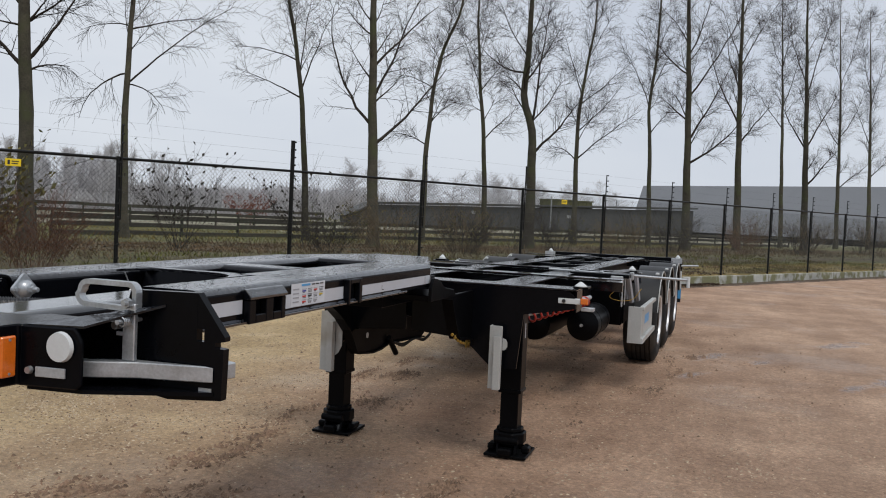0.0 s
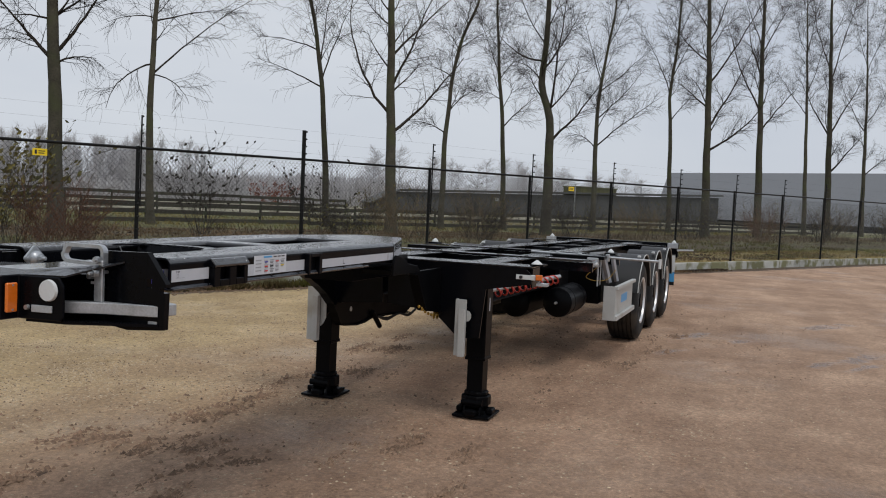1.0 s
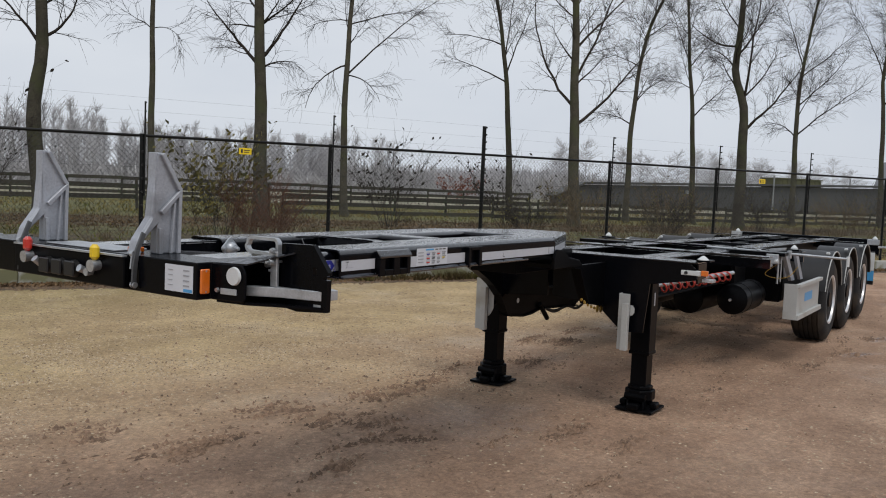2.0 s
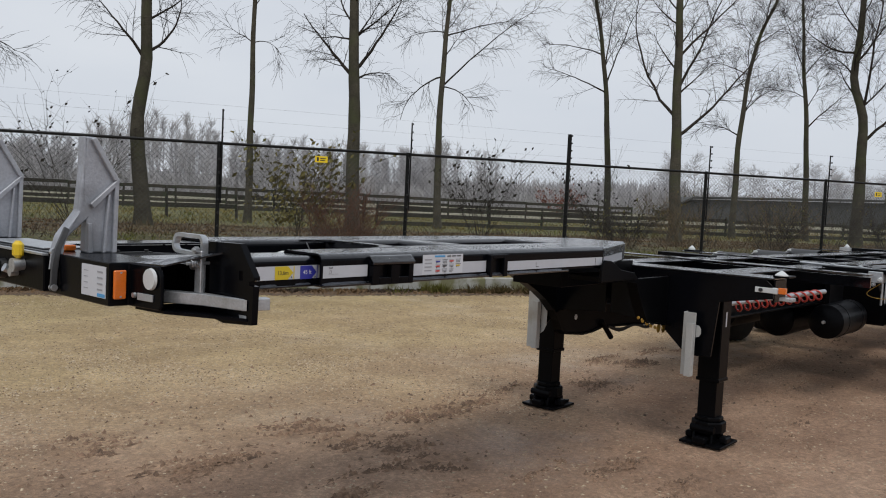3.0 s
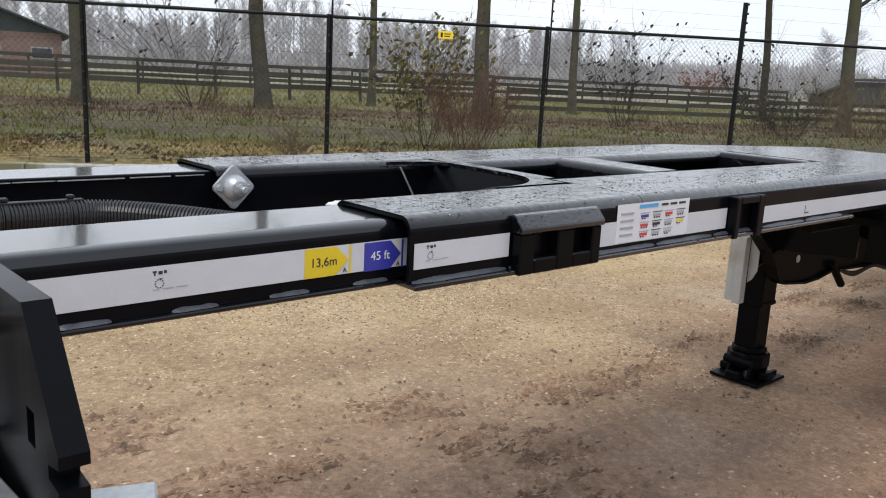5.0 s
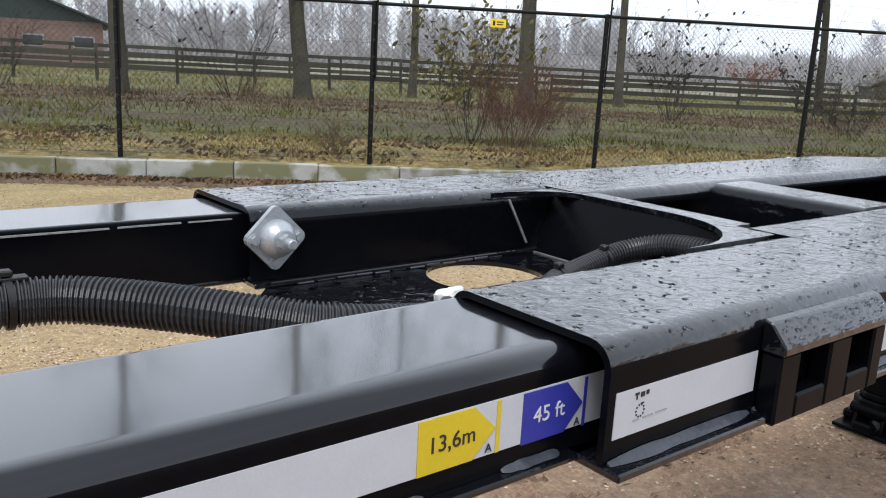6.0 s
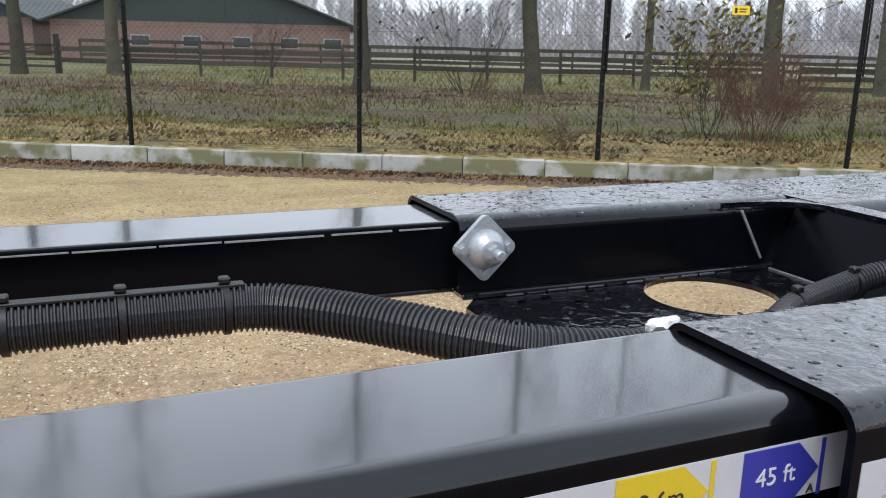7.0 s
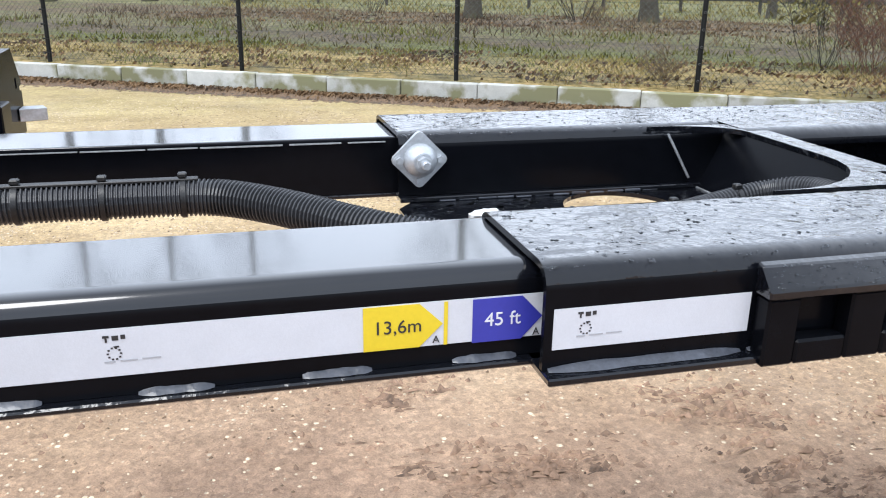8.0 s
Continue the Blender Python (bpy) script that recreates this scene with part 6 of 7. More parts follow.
# ---- front bolster ----
FB = part("front_bolster", prism([(-0.958, -0.684), (-0.901, -0.688), (-0.901, -0.70), (-0.742, -0.70), (-0.742, -0.62), (-0.785, -0.60), (-0.785, 0.60), (-0.742, 0.62), (-0.742, 0.70), (-0.901, 0.70), (-0.901, 0.688), (-0.958, 0.684)], "z", 1.222, 1.346, 0.003), BLACK_BODY, TRAILER, "wide black front cross beam")
film_front = part("load_label", boxes((-0.960, -0.9585, -0.668, -0.528, 1.242, 1.332)), PAPER, FB, "white instruction label with small drawings")
for k in range(4):
    part("print", boxes((-0.9612, -0.9602, -0.651, -0.621, 1.262 + 0.017 * k, 1.267 + 0.017 * k)), GREY_INK, film_front)
    part("print", boxes((-0.9612, -0.9602, -0.568, -0.543, 1.262 + 0.017 * k, 1.264 + 0.017 * k)), GREY_INK, film_front)
part("print", boxes((-0.9612, -0.9602, -0.665, -0.623, 1.244, 1.254)), SKYBLUE, film_front, "light blue corner mark")

for s in (-1, 1):
    # forward-facing end plate with its reflector, beside the amber side marker
    lamp = part("side_marker", boxes((-0.950, -0.913, *sorted((s * 0.6885, s * 0.699)), 1.243, 1.325, 0.003)), AMBER, FB, "amber side marker lens")
    for z in (1.250, 1.318):
        bm = bmesh.new()
        cyl(bm, (-0.931, s * 0.699, z), (-0.931, s * 0.7005, z), 0.003, seg=8)
        part("screw", bm, GALV, lamp)
    edge = [(s * 0.6895, 1.222), (s * 0.822, 1.222), (s * 0.832, 1.232), (s * 0.832, 1.318), (s * 0.824, 1.334), (s * 0.815, 1.345), (s * 0.6895, 1.345)]
    bm = prism(edge, "x", -0.904, -0.894, 0.003)
    for v in bm.verts:
        v.co.x += 0.12 * (abs(v.co.y) - 0.669)
    face = part("end_plate", bm, BLACK_BODY, FB, "black end plate with a rounded outer edge")

    def on_face(v, out, z):
        """A point on the end plate, out metres proud of it."""
        return Vector((-0.904 + 0.12 * (v - 0.669) - out, s * v, z))
    bm = bmesh.new()
    cyl(bm, on_face(0.788, 0.0005, 1.307), on_face(0.788, 0.009, 1.307), 0.031, 0.029, seg=28)
    part("reflector", bm, WHITE_PL, face, "round white reflector", smooth=True)
    bm = bmesh.new()
    cyl(bm, on_face(0.720, 0.0005, 1.256), on_face(0.720, 0.009, 1.256), 0.008, 0.007, seg=12)
    part("bolt", bm, GALV, face)
    bm = boxes((-0.0045, 0.0, *sorted((s * 0.734, s * 0.800)), 1.244, 1.264, 0.001))
    for v in bm.verts:
        v.co.x += -0.9045 + 0.12 * (abs(v.co.y) - 0.669)
    part("slot_bar", bm, STOP, face, "grey bar showing in the slot")
    # hook plate, open pocket and lock gear at the end of the beam
    sh = 0.026 if s < 0 else 0.08
    hook_pts = [(-0.702, 1.340), (-0.80, 1.346), (-0.82, 1.417), (-0.985, 1.421), (-0.9852, 1.348), (-0.985, 1.322), (-1.003, 1.322), (-1.003, 1.348), (-0.9856, 1.348), (-0.9854, 1.4208), (-1.052, 1.335), (-1.052, 1.326), (-1.030, 1.322), (-1.030, 1.312), (-1.050, 1.310), (-1.047, 1.205), (-0.92, 1.195), (-0.80, 1.212), (-0.702, 1.214)]
    plate = part("hook_plate", prism([(-s * p[0] + s * sh * min(1.0, max(0.0, (-p[0] - 0.70) / 0.1)), p[1]) for p in hook_pts], "x", -0.760, -0.740), BLACK_BODY, TRAILER, "black notched corner guide plate")
    part("slot", boxes((-0.7625, -0.7605, *sorted((s * (0.995 + sh), s * (1.025 + sh))), 1.216, 1.228)), GALV, plate, "pale slot in the plate")
    part("pocket_floor", prism([(-0.886, s * 0.7005), (-0.872, s * 0.828), (-0.762, s * (1.03 + sh)), (-0.762, s * 0.7005)], "z", 1.213, 1.221), BLACK_BODY, plate)
    bm = prism([(-0.8925, s * 0.7005), (-0.876, s * 0.828), (-0.762, s * 0.935), (-0.762, s * 0.7005)], "z", 1.3415, 1.3465)
    for v in bm.verts:
        v.co.z += 0.045 * max(0.0, (v.co.x + 0.8925) / 0.13) * (abs(v.co.y) - 0.70) / 0.235
    part("pocket_top", bm, BLACK_WET, plate)
    bar_v = [(-0.866, s * 0.755), (-0.829, s * 0.838), (-0.798, s * 0.900), (-0.7625, s * (1.03 + sh)), (-0.7625, s * (0.975 + sh)), (-0.772, s * 0.87), (-0.83, s * 0.755)]
    bar = part("lock_bar", prism(bar_v, "z", 1.240, 1.273, 0.002), GALV, TRAILER, "galvanised lock bar, bent towards the guide plate")
    part("bar_end", prism([(-0.7385, s * (0.978 + sh)), (-0.7385, s * (1.027 + sh)), (-0.690, s * (1.036 + sh)), (-0.676, s * (1.000 + sh))], "z", 1.240, 1.273, 0.002), GALV, bar)
    strut = part("lock_strut", boxes((-0.799, -0.787, *sorted((s * 0.858, s * 0.888)), 1.2735, 1.392, 0.002)), GALV, TRAILER, "galvanised lock strut")
    part("strut_web", boxes((-0.7865, -0.766, *sorted((s * 0.858, s * 0.864)), 1.2735, 1.374, 0.001)), GALV, strut)
    bm = bmesh.new()
    cyl(bm, (-0.835, s * 0.874, 1.357), (-0.7625, s * 0.874, 1.357), 0.0050, seg=10)
    cyl(bm, (-0.8045, s * 0.874, 1.357), (-0.7995, s * 0.874, 1.357), 0.0125, seg=6)
    part("pin", bm, GALV, strut)
    coil = [Vector((-0.824 + 0.019 * k / 40, s * 0.874 + 0.0095 * math.cos(0.628 * k), 1.357 + 0.0095 * math.sin(0.628 * k))) for k in range(41)]
    tube("spring", coil, 0.0018, GALV, strut, 6, "bright coil spring")
    bm = bmesh.new()
    cyl(bm, (-0.812, s * 0.874, 1.3935), (-0.7995, s * 0.874, 1.3935), 0.0105, seg=6)
    cyl(bm, (-0.818, s * 0.874, 1.3935), (-0.812, s * 0.874, 1.3935), 0.0055, seg=10)
    part("nut", bm, GALV, strut, "chunky bright nut")
    bm = bmesh.new()
    cyl(bm, (-0.795, s * 0.835, 1.352 - 0.008), (-0.7625, s * 0.835, 1.352 - 0.008), 0.009, seg=12)
    part("bolt", bm, GALV, plate)
    part("tag", boxes((-0.7645, -0.7605, *sorted((s * 0.815, s * 0.842)), 1.318, 1.326)), PAPER, plate, "tiny white tag")
    # flat steel loop for pulling the lock
    bow = []
    for v, z, r in ((0.887, 1.436, 0.022), (0.738, 1.436, 0.024), (0.732, 1.378, 0.026), (0.887, 1.374, 0.006)):
        bow.append((s * v, z, r))

    def bent(inset):
        ring = []
        for k, (v, z, r) in enumerate(bow):
            cv, cz = v - math.copysign(r, s) * (1 if k in (0, 3) else -1), z - r * (1 if k < 2 else -1)
            for j in range(6):
                a = radians(90 * (j / 5) + 90 * k)
                ring.append((cv + s * (r - inset) * math.cos(a), cz + (r - inset) * math.sin(a)) if r > inset else (cv + s * (r - inset) * (1 if k == 3 else 1), cz + inset - r))
        return ring
    outer, inner = bent(0.0), bent(0.0105)
    bm = bmesh.new()
    rings = [[bm.verts.new((u, y, z)) for y, z in pts] for pts in (outer, inner) for u in (-0.795, -0.776)]
    n = len(outer)
    faces = []
    for a, b in ((0, 1), (1, 3), (3, 2), (2, 0)):
        faces += [bm.faces.new((rings[a][k], rings[a][(k + 1) % n], rings[b][(k + 1) % n], rings[b][k])) for k in range(n)]
    bmesh.ops.recalc_face_normals(bm, faces=faces)
    part("lock_handle", bm, GALV, TRAILER, "galvanised flat-bar pull handle loop")


for ob in [o for o in TRAILER.children if o.name.split(".")[0] in ("hook_plate", "lock_bar", "lock_strut", "lock_handle")]:
    if sum(v.co.y for v in ob.data.vertices) > 0:
        ob.location.x -= 0.065


# cast front stops that hold the container's end
def front_stop(v0, v1, s):
    prof = [(-0.872, 1.708), (-0.848, 1.708), (-0.768, 1.578), (-0.772, 1.346), (-0.868, 1.346), (-0.866, 1.452), (-0.925, 1.395), (-0.94, 1.346), (-0.965, 1.346), (-0.95, 1.40), (-0.893, 1.478)]
    st = part("container_stop", prism(prof, "y", v0, v1, 0.004), CAST, TRAILER, "grey cast folding container stop")
    vo = v0 if s < 0 else v1
    q = sorted((vo, vo + s * 0.014))
    part("rib", prism([(-0.862, 1.50), (-0.85, 1.485), (-0.770, 1.565), (-0.768, 1.585)], "y", *q, 0.002), CAST, st)
    part("rib", prism([(-0.848, 1.708), (-0.862, 1.70), (-0.784, 1.575), (-0.768, 1.578)], "y", *q, 0.002), CAST, st)
    part("rib", prism([(-0.768, 1.578), (-0.782, 1.572), (-0.786, 1.346), (-0.772, 1.346)], "y", *q, 0.002), CAST, st)
    part("rib", prism([(-0.803, 1.53), (-0.796, 1.53), (-0.808, 1.346), (-0.818, 1.346)], "y", *q, 0.002), CAST, st)
    part("rib", prism([(-0.868, 1.44), (-0.856, 1.44), (-0.85, 1.346), (-0.866, 1.346)], "y", *q, 0.002), CAST, st)
    part("rib", prism([(-0.965, 1.346), (-0.95, 1.40), (-0.893, 1.478), (-0.90, 1.462), (-0.94, 1.39), (-0.95, 1.346)], "y", *q, 0.002), CAST, st)
    part("front_flange", boxes((-0.880, -0.8725, v0, v1, 1.49, 1.708, 0.002)), CAST, st)
    return st


front_stop(-0.365, -0.325, -1)
front_stop(0.335, 0.375, -1)
# release levers beside the stops
for v in (-0.382, 0.318):
    lever = part("release_lever", prism([(-0.986, 1.236), (-0.966, 1.230), (-0.962, 1.30), (-0.954, 1.36), (-0.928, 1.420), (-0.945, 1.430), (-0.972, 1.366), (-0.982, 1.31)], "y", v - 0.004, v + 0.004, 0.002), LEVER, TRAILER, "curved dark grey release lever")
    bm = bmesh.new()
    cyl(bm, (-0.975, v - 0.010, 1.245), (-0.975, v + 0.010, 1.245), 0.010, seg=12)
    part("pivot", bm, GALV, lever)
    bm = bmesh.new()
    cyl(bm, (-0.970, v + 0.005, 1.352), (-0.970, v + 0.02, 1.352), 0.011, seg=12)
    part("pivot", bm, GALV, lever)
    part("lug", prism([(-0.985, 1.300), (-0.960, 1.296), (-0.940, 1.360), (-0.958, 1.372), (-0.980, 1.345)], "y", v + 0.006, v + 0.012, 0.001), GALV, lever, "bright lug plate")

# air and electric couplings in the middle of the front
CPL = part("coupling_panel", boxes((-0.985, -0.9585, -0.34, 0.34, 1.228, 1.338, 0.004)), BLACK_MATT, TRAILER, "black panel of air and electric couplings")
for v, mat, lab in ((0.22, REDLENS, "red air coupling cap"), (-0.20, YEL_PL, "yellow air coupling cap")):
    bm = bmesh.new()
    cyl(bm, (-1.022, v, 1.298), (-0.986, v, 1.300), 0.022, 0.019, seg=14)
    body = part("air_coupling", bm, GALV, CPL, "silver air coupling", smooth=True)
    part("cap", boxes((-1.018, -0.988, v - 0.019, v + 0.019, 1.319, 1.374, 0.011)), mat, body, lab)
for v in (0.10, 0.02, -0.06):
    bm = bmesh.new()
    cyl(bm, (-1.006, v, 1.275), (-0.986, v, 1.275), 0.030, 0.033, seg=16)
    cp = part("socket", bm, PLASTIC, CPL, "black electric socket", smooth=True)
    part("flap", boxes((-1.016, -1.0065, v - 0.03, v + 0.03, 1.248, 1.304, 0.004)), PLASTIC, cp)
part("shelf", boxes((-0.99, -0.972, -0.34, 0.34, 1.3385, 1.345)), GALV, CPL)
for k, v in enumerate((-0.16, -0.12, 0.16)):
    bm = bmesh.new()
    cyl(bm, (-1.012, v, 1.272 + 0.012 * k), (-0.986, v, 1.272), 0.014, 0.012, seg=12)
    part("nipple", bm, GALV, CPL, "silver hose nipple", smooth=True)
part("tray", boxes((-0.93, -0.790, -0.21, 0.22, 1.3465, 1.352, 0.002)), GALV, TRAILER, "pale galvanised cover plate")
part("marker_lamp", boxes((-0.90, -0.86, -0.29, -0.24, 1.3465, 1.366, 0.004)), AMBER, TRAILER, "small amber lamp")

# ---- gooseneck drop and front wings ----
NECK = [(2.42, 1.128), (2.60, 1.055), (2.72, 1.003), (2.84, 0.946), (2.95, 0.882), (3.06, 0.795), (3.13, 0.715), (3.185, 0.635), (3.24, 0.602), (3.48, 0.575), (3.64, 0.580), (3.79, 0.604), (4.15, 0.588), (4.60, 0.562), (5.20, 0.784), (5.20, 1.112), (2.60, 1.122)]
for s in (-1, 1):
    form = NECK if s > 0 else [(2.42, 1.128), (2.60, 1.11), (2.67, 1.00), (2.72, 0.93), (2.77, 0.867), (2.79, 0.845), (3.116, 0.80), (3.116, 1.12), (2.60, 1.122)]
    low = 14 if s > 0 else 7
    web = part("neck_beam", prism(form, "y", *sorted((s * 0.430, s * 0.450)), 0.002), BLACK_MATT, TRAILER, "deep black neck beam with a curved front")
    if s > 0:
        bm = bmesh.new()
        cyl(bm, (3.41, 0.4295, 0.706), (3.41, 0.427, 0.706), 0.021, seg=16)
        part("hole_rim", bm, WHITE_PL, web, "pale round hole rim")
    lower = [(u, z - 0.001) for u, z in form[:low]] + [(u, z - 0.012) for u, z in form[low - 1::-1]]
    part("lower_flange", prism(lower, "y", *sorted((s * 0.405, s * 0.475))), BLACK_MATT, web)
part("bump_stop", prism([(2.09, 1.13), (2.09, 1.20), (2.105, 1.235), (2.135, 1.257), (2.20, 1.252), (2.265, 1.225), (2.32, 1.197), (2.49, 1.172), (2.55, 1.13)], "y", -0.517, -0.4985, 0.003), BLACK_MATT, TRAILER, "black bump plate")
part("bump_arm", boxes((2.12, 2.52, -0.498, -0.28, 1.13, 1.16, 0.003)), BLACK_MATT, TRAILER)
part("neck_core", boxes((2.20, 3.11, -0.18, 0.18, 1.06, 1.2035, 0.004)), BLACK_MATT, TRAILER)
bm = bmesh.new()
cyl(bm, (3.78, 0.41, 0.645), (3.945, 0.41, 0.500), 0.022, seg=12)
part("crank_lever", bm, BLACK_MATT, TRAILER, "black crank lever", smooth=True)
# cables slung under the beams
for k in range(3):
    tube("slung_cable", spline([(3.85, 0.395, 0.60), (4.05, 0.39, 0.565 - 0.008 * k), (4.3, 0.388, 0.575), (4.55, 0.39, 0.545 - 0.006 * k), (4.8, 0.395, 0.60)], 6), 0.009, PLASTIC, TRAILER, 7)

WING = [(-0.02, 1.160), (-1.085, 1.160), (-1.130, 1.125), (-1.140, 1.045), (-0.80, 0.985), (-0.765, 0.62), (-0.60, 0.61), (-0.40, 0.79), (-0.28, 0.80), (-0.02, 0.82)]
for s in (-1, 1):
    outline = WING if s < 0 else [(-0.02, 1.160), (-1.085, 1.160), (-1.130, 1.125), (-1.140, 1.090), (-0.66, 1.03), (-0.60, 0.63), (-0.56, 0.61), (-0.40, 0.79), (-0.28, 0.80), (-0.02, 0.82)]
    wing = part("bolster_wing", prism([(-s * p[0], p[1]) for p in outline], "x", 3.12, 3.14, 0.002), BLACK_BODY, TRAILER, "black cantilever cross beam")
    q = sorted((s * 0.03, s * 1.14))
    part("top_flange", boxes((3.118, 3.36, *q, 1.1605, 1.172, 0.003)), BLACK_WET, wing)
    part("rear_web", prism([(-s * p[0], p[1]) for p in [(-0.02, 1.158), (-1.13, 1.158), (-1.13, 1.04), (-0.02, 0.88)]], "x", 3.33, 3.345), BLACK_BODY, wing)
    e = sorted((s * 1.128, s * 1.14))
    part("end_plate", boxes((3.141, 3.345, *e, 1.02, 1.159, 0.002)), BLACK_BODY, wing)
    # corner lock with its white guide cone
    lock = part("twist_lock", boxes((3.20, 3.33, *sorted((s * 1.10, s * 1.20)), 1.173, 1.186, 0.003)), BLACK_MATT, TRAILER, "black corner twist lock")
    bm = lathe([(0.040, 1.1865), (0.040, 1.192), (0.030, 1.200), (0.012, 1.214), (0.004, 1.218)], 18, "z", (3.21, s * 1.15, 0))
    part("cone", bm, WHITE_PL, lock, "white guide cone", smooth=True)
    part("bracket", boxes((3.118, 3.128, *sorted((s * 1.02, s * 1.165)), 1.075, 1.115, 0.006)), WHITE_PL, lock, "white lock handle plate")
    part("lamp", boxes((3.11, 3.135, *sorted((s * 1.168, s * 1.215)), 1.080, 1.118, 0.003)), AMBER, lock, "amber marker lamp")
    part("latch", boxes((3.13, 3.20, *sorted((s * 1.17, s * 1.25)), 1.035, 1.058, 0.003)), GALV, lock)
    bm = bmesh.new()
    cyl(bm, (3.108, s * 1.06, 1.095), (3.118, s * 1.06, 1.095), 0.012, seg=12)
    part("bolt", bm, INK, lock)
# brass chain hanging by the neck
for k in range(13):
    bm = bmesh.new()
    t = k / 12
    c = Vector((2.70 + 0.37 * t, -0.452 - (0.010 if k % 2 else 0.0), 0.872 - 0.10 * t - 0.020 * math.sin(math.pi * t)))
    big = 2.0 if k in (9, 12) else 0.7
    lathe([(0.012 * big, -0.003), (0.0155 * big, 0.0), (0.012 * big, 0.003)], 12, "y" if k % 2 or big > 1 else "x", c, bm)
    part("chain_link", bm, BRASS, TRAILER, "brass chain link", smooth=True)


# ---- landing legs ----
def landing_leg(v, guard_v):
    bm = boxes((3.285, 3.435, v - 0.075, v + 0.075, 0.43, 1.02, 0.006))
    leg = part("landing_leg", bm, BLACK_MATT, TRAILER, "black telescopic landing leg")
    part("inner_tube", boxes((3.295, 3.425, v - 0.062, v + 0.062, 0.14, 0.4295, 0.005)), BLACK_MATT, leg)
    part("collar", boxes((3.28, 3.44, v - 0.080, v + 0.080, 0.425, 0.450, 0.004)), BLACK_MATT, leg)
    shoe = part("foot", boxes((3.220, 3.525, v - 0.145, v + 0.145, -0.004, 0.014, 0.004)), BLACK_MATT, leg, "black steel foot plate")
    drum = [(0.115 * math.cos(radians(22.5 + 45 * k)) * (1.0 if k % 2 else 1.06), 0.115 * math.sin(radians(22.5 + 45 * k))) for k in range(8)]
    part("drum", prism([(3.36 + x, v + y) for x, y in drum], "z", 0.075, 0.155, 0.008), BLACK_MATT, leg)
    part("neck_ring", prism([(3.36 + 0.82 * x, v + 0.82 * y) for x, y in drum], "z", 0.1555, 0.185, 0.006), BLACK_MATT, leg)
    for dv in (-0.062, 0.062):
        part("cheek", prism([(3.255, 0.0145), (3.465, 0.0145), (3.45, 0.075), (3.42, 0.125), (3.30, 0.125), (3.27, 0.075)], "y", v + dv - 0.008, v + dv + 0.008, 0.002), BLACK_MATT, leg)
    for du, dv in ((-0.135, 0.0), (0.135, 0.0), (0.0, -0.118), (0.0, 0.118)):
        along = abs(du) > 0
        c = 3.36 + du
        fin = [(c - 0.028, v - 0.045), (c + 0.028, v - 0.045), (c + 0.028, v + 0.045), (c - 0.028, v + 0.045)] if along else [(c - 0.045, v + dv - 0.028), (c + 0.045, v + dv - 0.028), (c + 0.045, v + dv + 0.028), (c - 0.045, v + dv + 0.028)]
        part("toe", prism(fin, "z", 0.0145, 0.060, 0.010), BLACK_MATT, shoe)
    bm = bmesh.new()
    cyl(bm, (3.36, v - 0.105, 0.050), (3.36, v + 0.105, 0.050), 0.018, seg=12)
    cyl(bm, (3.262, v - 0.082, 0.108), (3.262, v + 0.082, 0.108), 0.024, seg=14)
    part("pivot", bm, BLACK_MATT, leg, smooth=True)
    for dv in (-0.09, 0.09):
        part("lug", boxes((3.470, 3.515, v + dv - 0.012, v + dv + 0.012, 0.0145, 0.034, 0.003)), BLACK_MATT, shoe)
    part("label", boxes((3.34, 3.362, v - 0.0772, v - 0.0757, 0.80, 0.90)), PAPER, leg, "small white label")
    # pale folded guard plate in front of the leg
    g = part("leg_guard", boxes((3.055, 3.061, guard_v - 0.066, guard_v + (0.020 if v < 0 else 0.045), 0.49, 0.905, 0.002)), GREY_GUARD, TRAILER, "light grey folded guard plate")
    part("fold", boxes((3.020, 3.0545, guard_v - 0.066, guard_v - 0.062, 0.49, 0.84, 0.002)), GREY_GUARD, g)
    part("fold", boxes((3.0615, 3.112, guard_v + 0.014, guard_v + 0.020, 0.49, 0.905, 0.002)), GREY_GUARD, g)
    part("front_fold", boxes((3.014, 3.0195, guard_v - 0.066, guard_v - 0.020, 0.49, 0.84, 0.002)), GREY_GUARD, g)
    if v < 0:
        part("lug", prism([(guard_v - 0.0665, 0.745), (guard_v - 0.085, 0.75), (guard_v - 0.098, 0.77), (guard_v - 0.098, 0.80), (guard_v - 0.085, 0.82), (guard_v - 0.0665, 0.825)], "x", 3.066, 3.072), GREY_GUARD, g)
        return leg
    part("bracket", prism([(guard_v - 0.0665, 0.60), (guard_v - 0.09, 0.62), (guard_v - 0.115, 0.67), (guard_v - 0.115, 0.78), (guard_v - 0.09, 0.83), (guard_v - 0.0665, 0.84)], "x", 3.066, 3.072), GREY_GUARD, g)
    return leg


landing_leg(-0.69, -0.615)
landing_leg(0.61, 0.585)

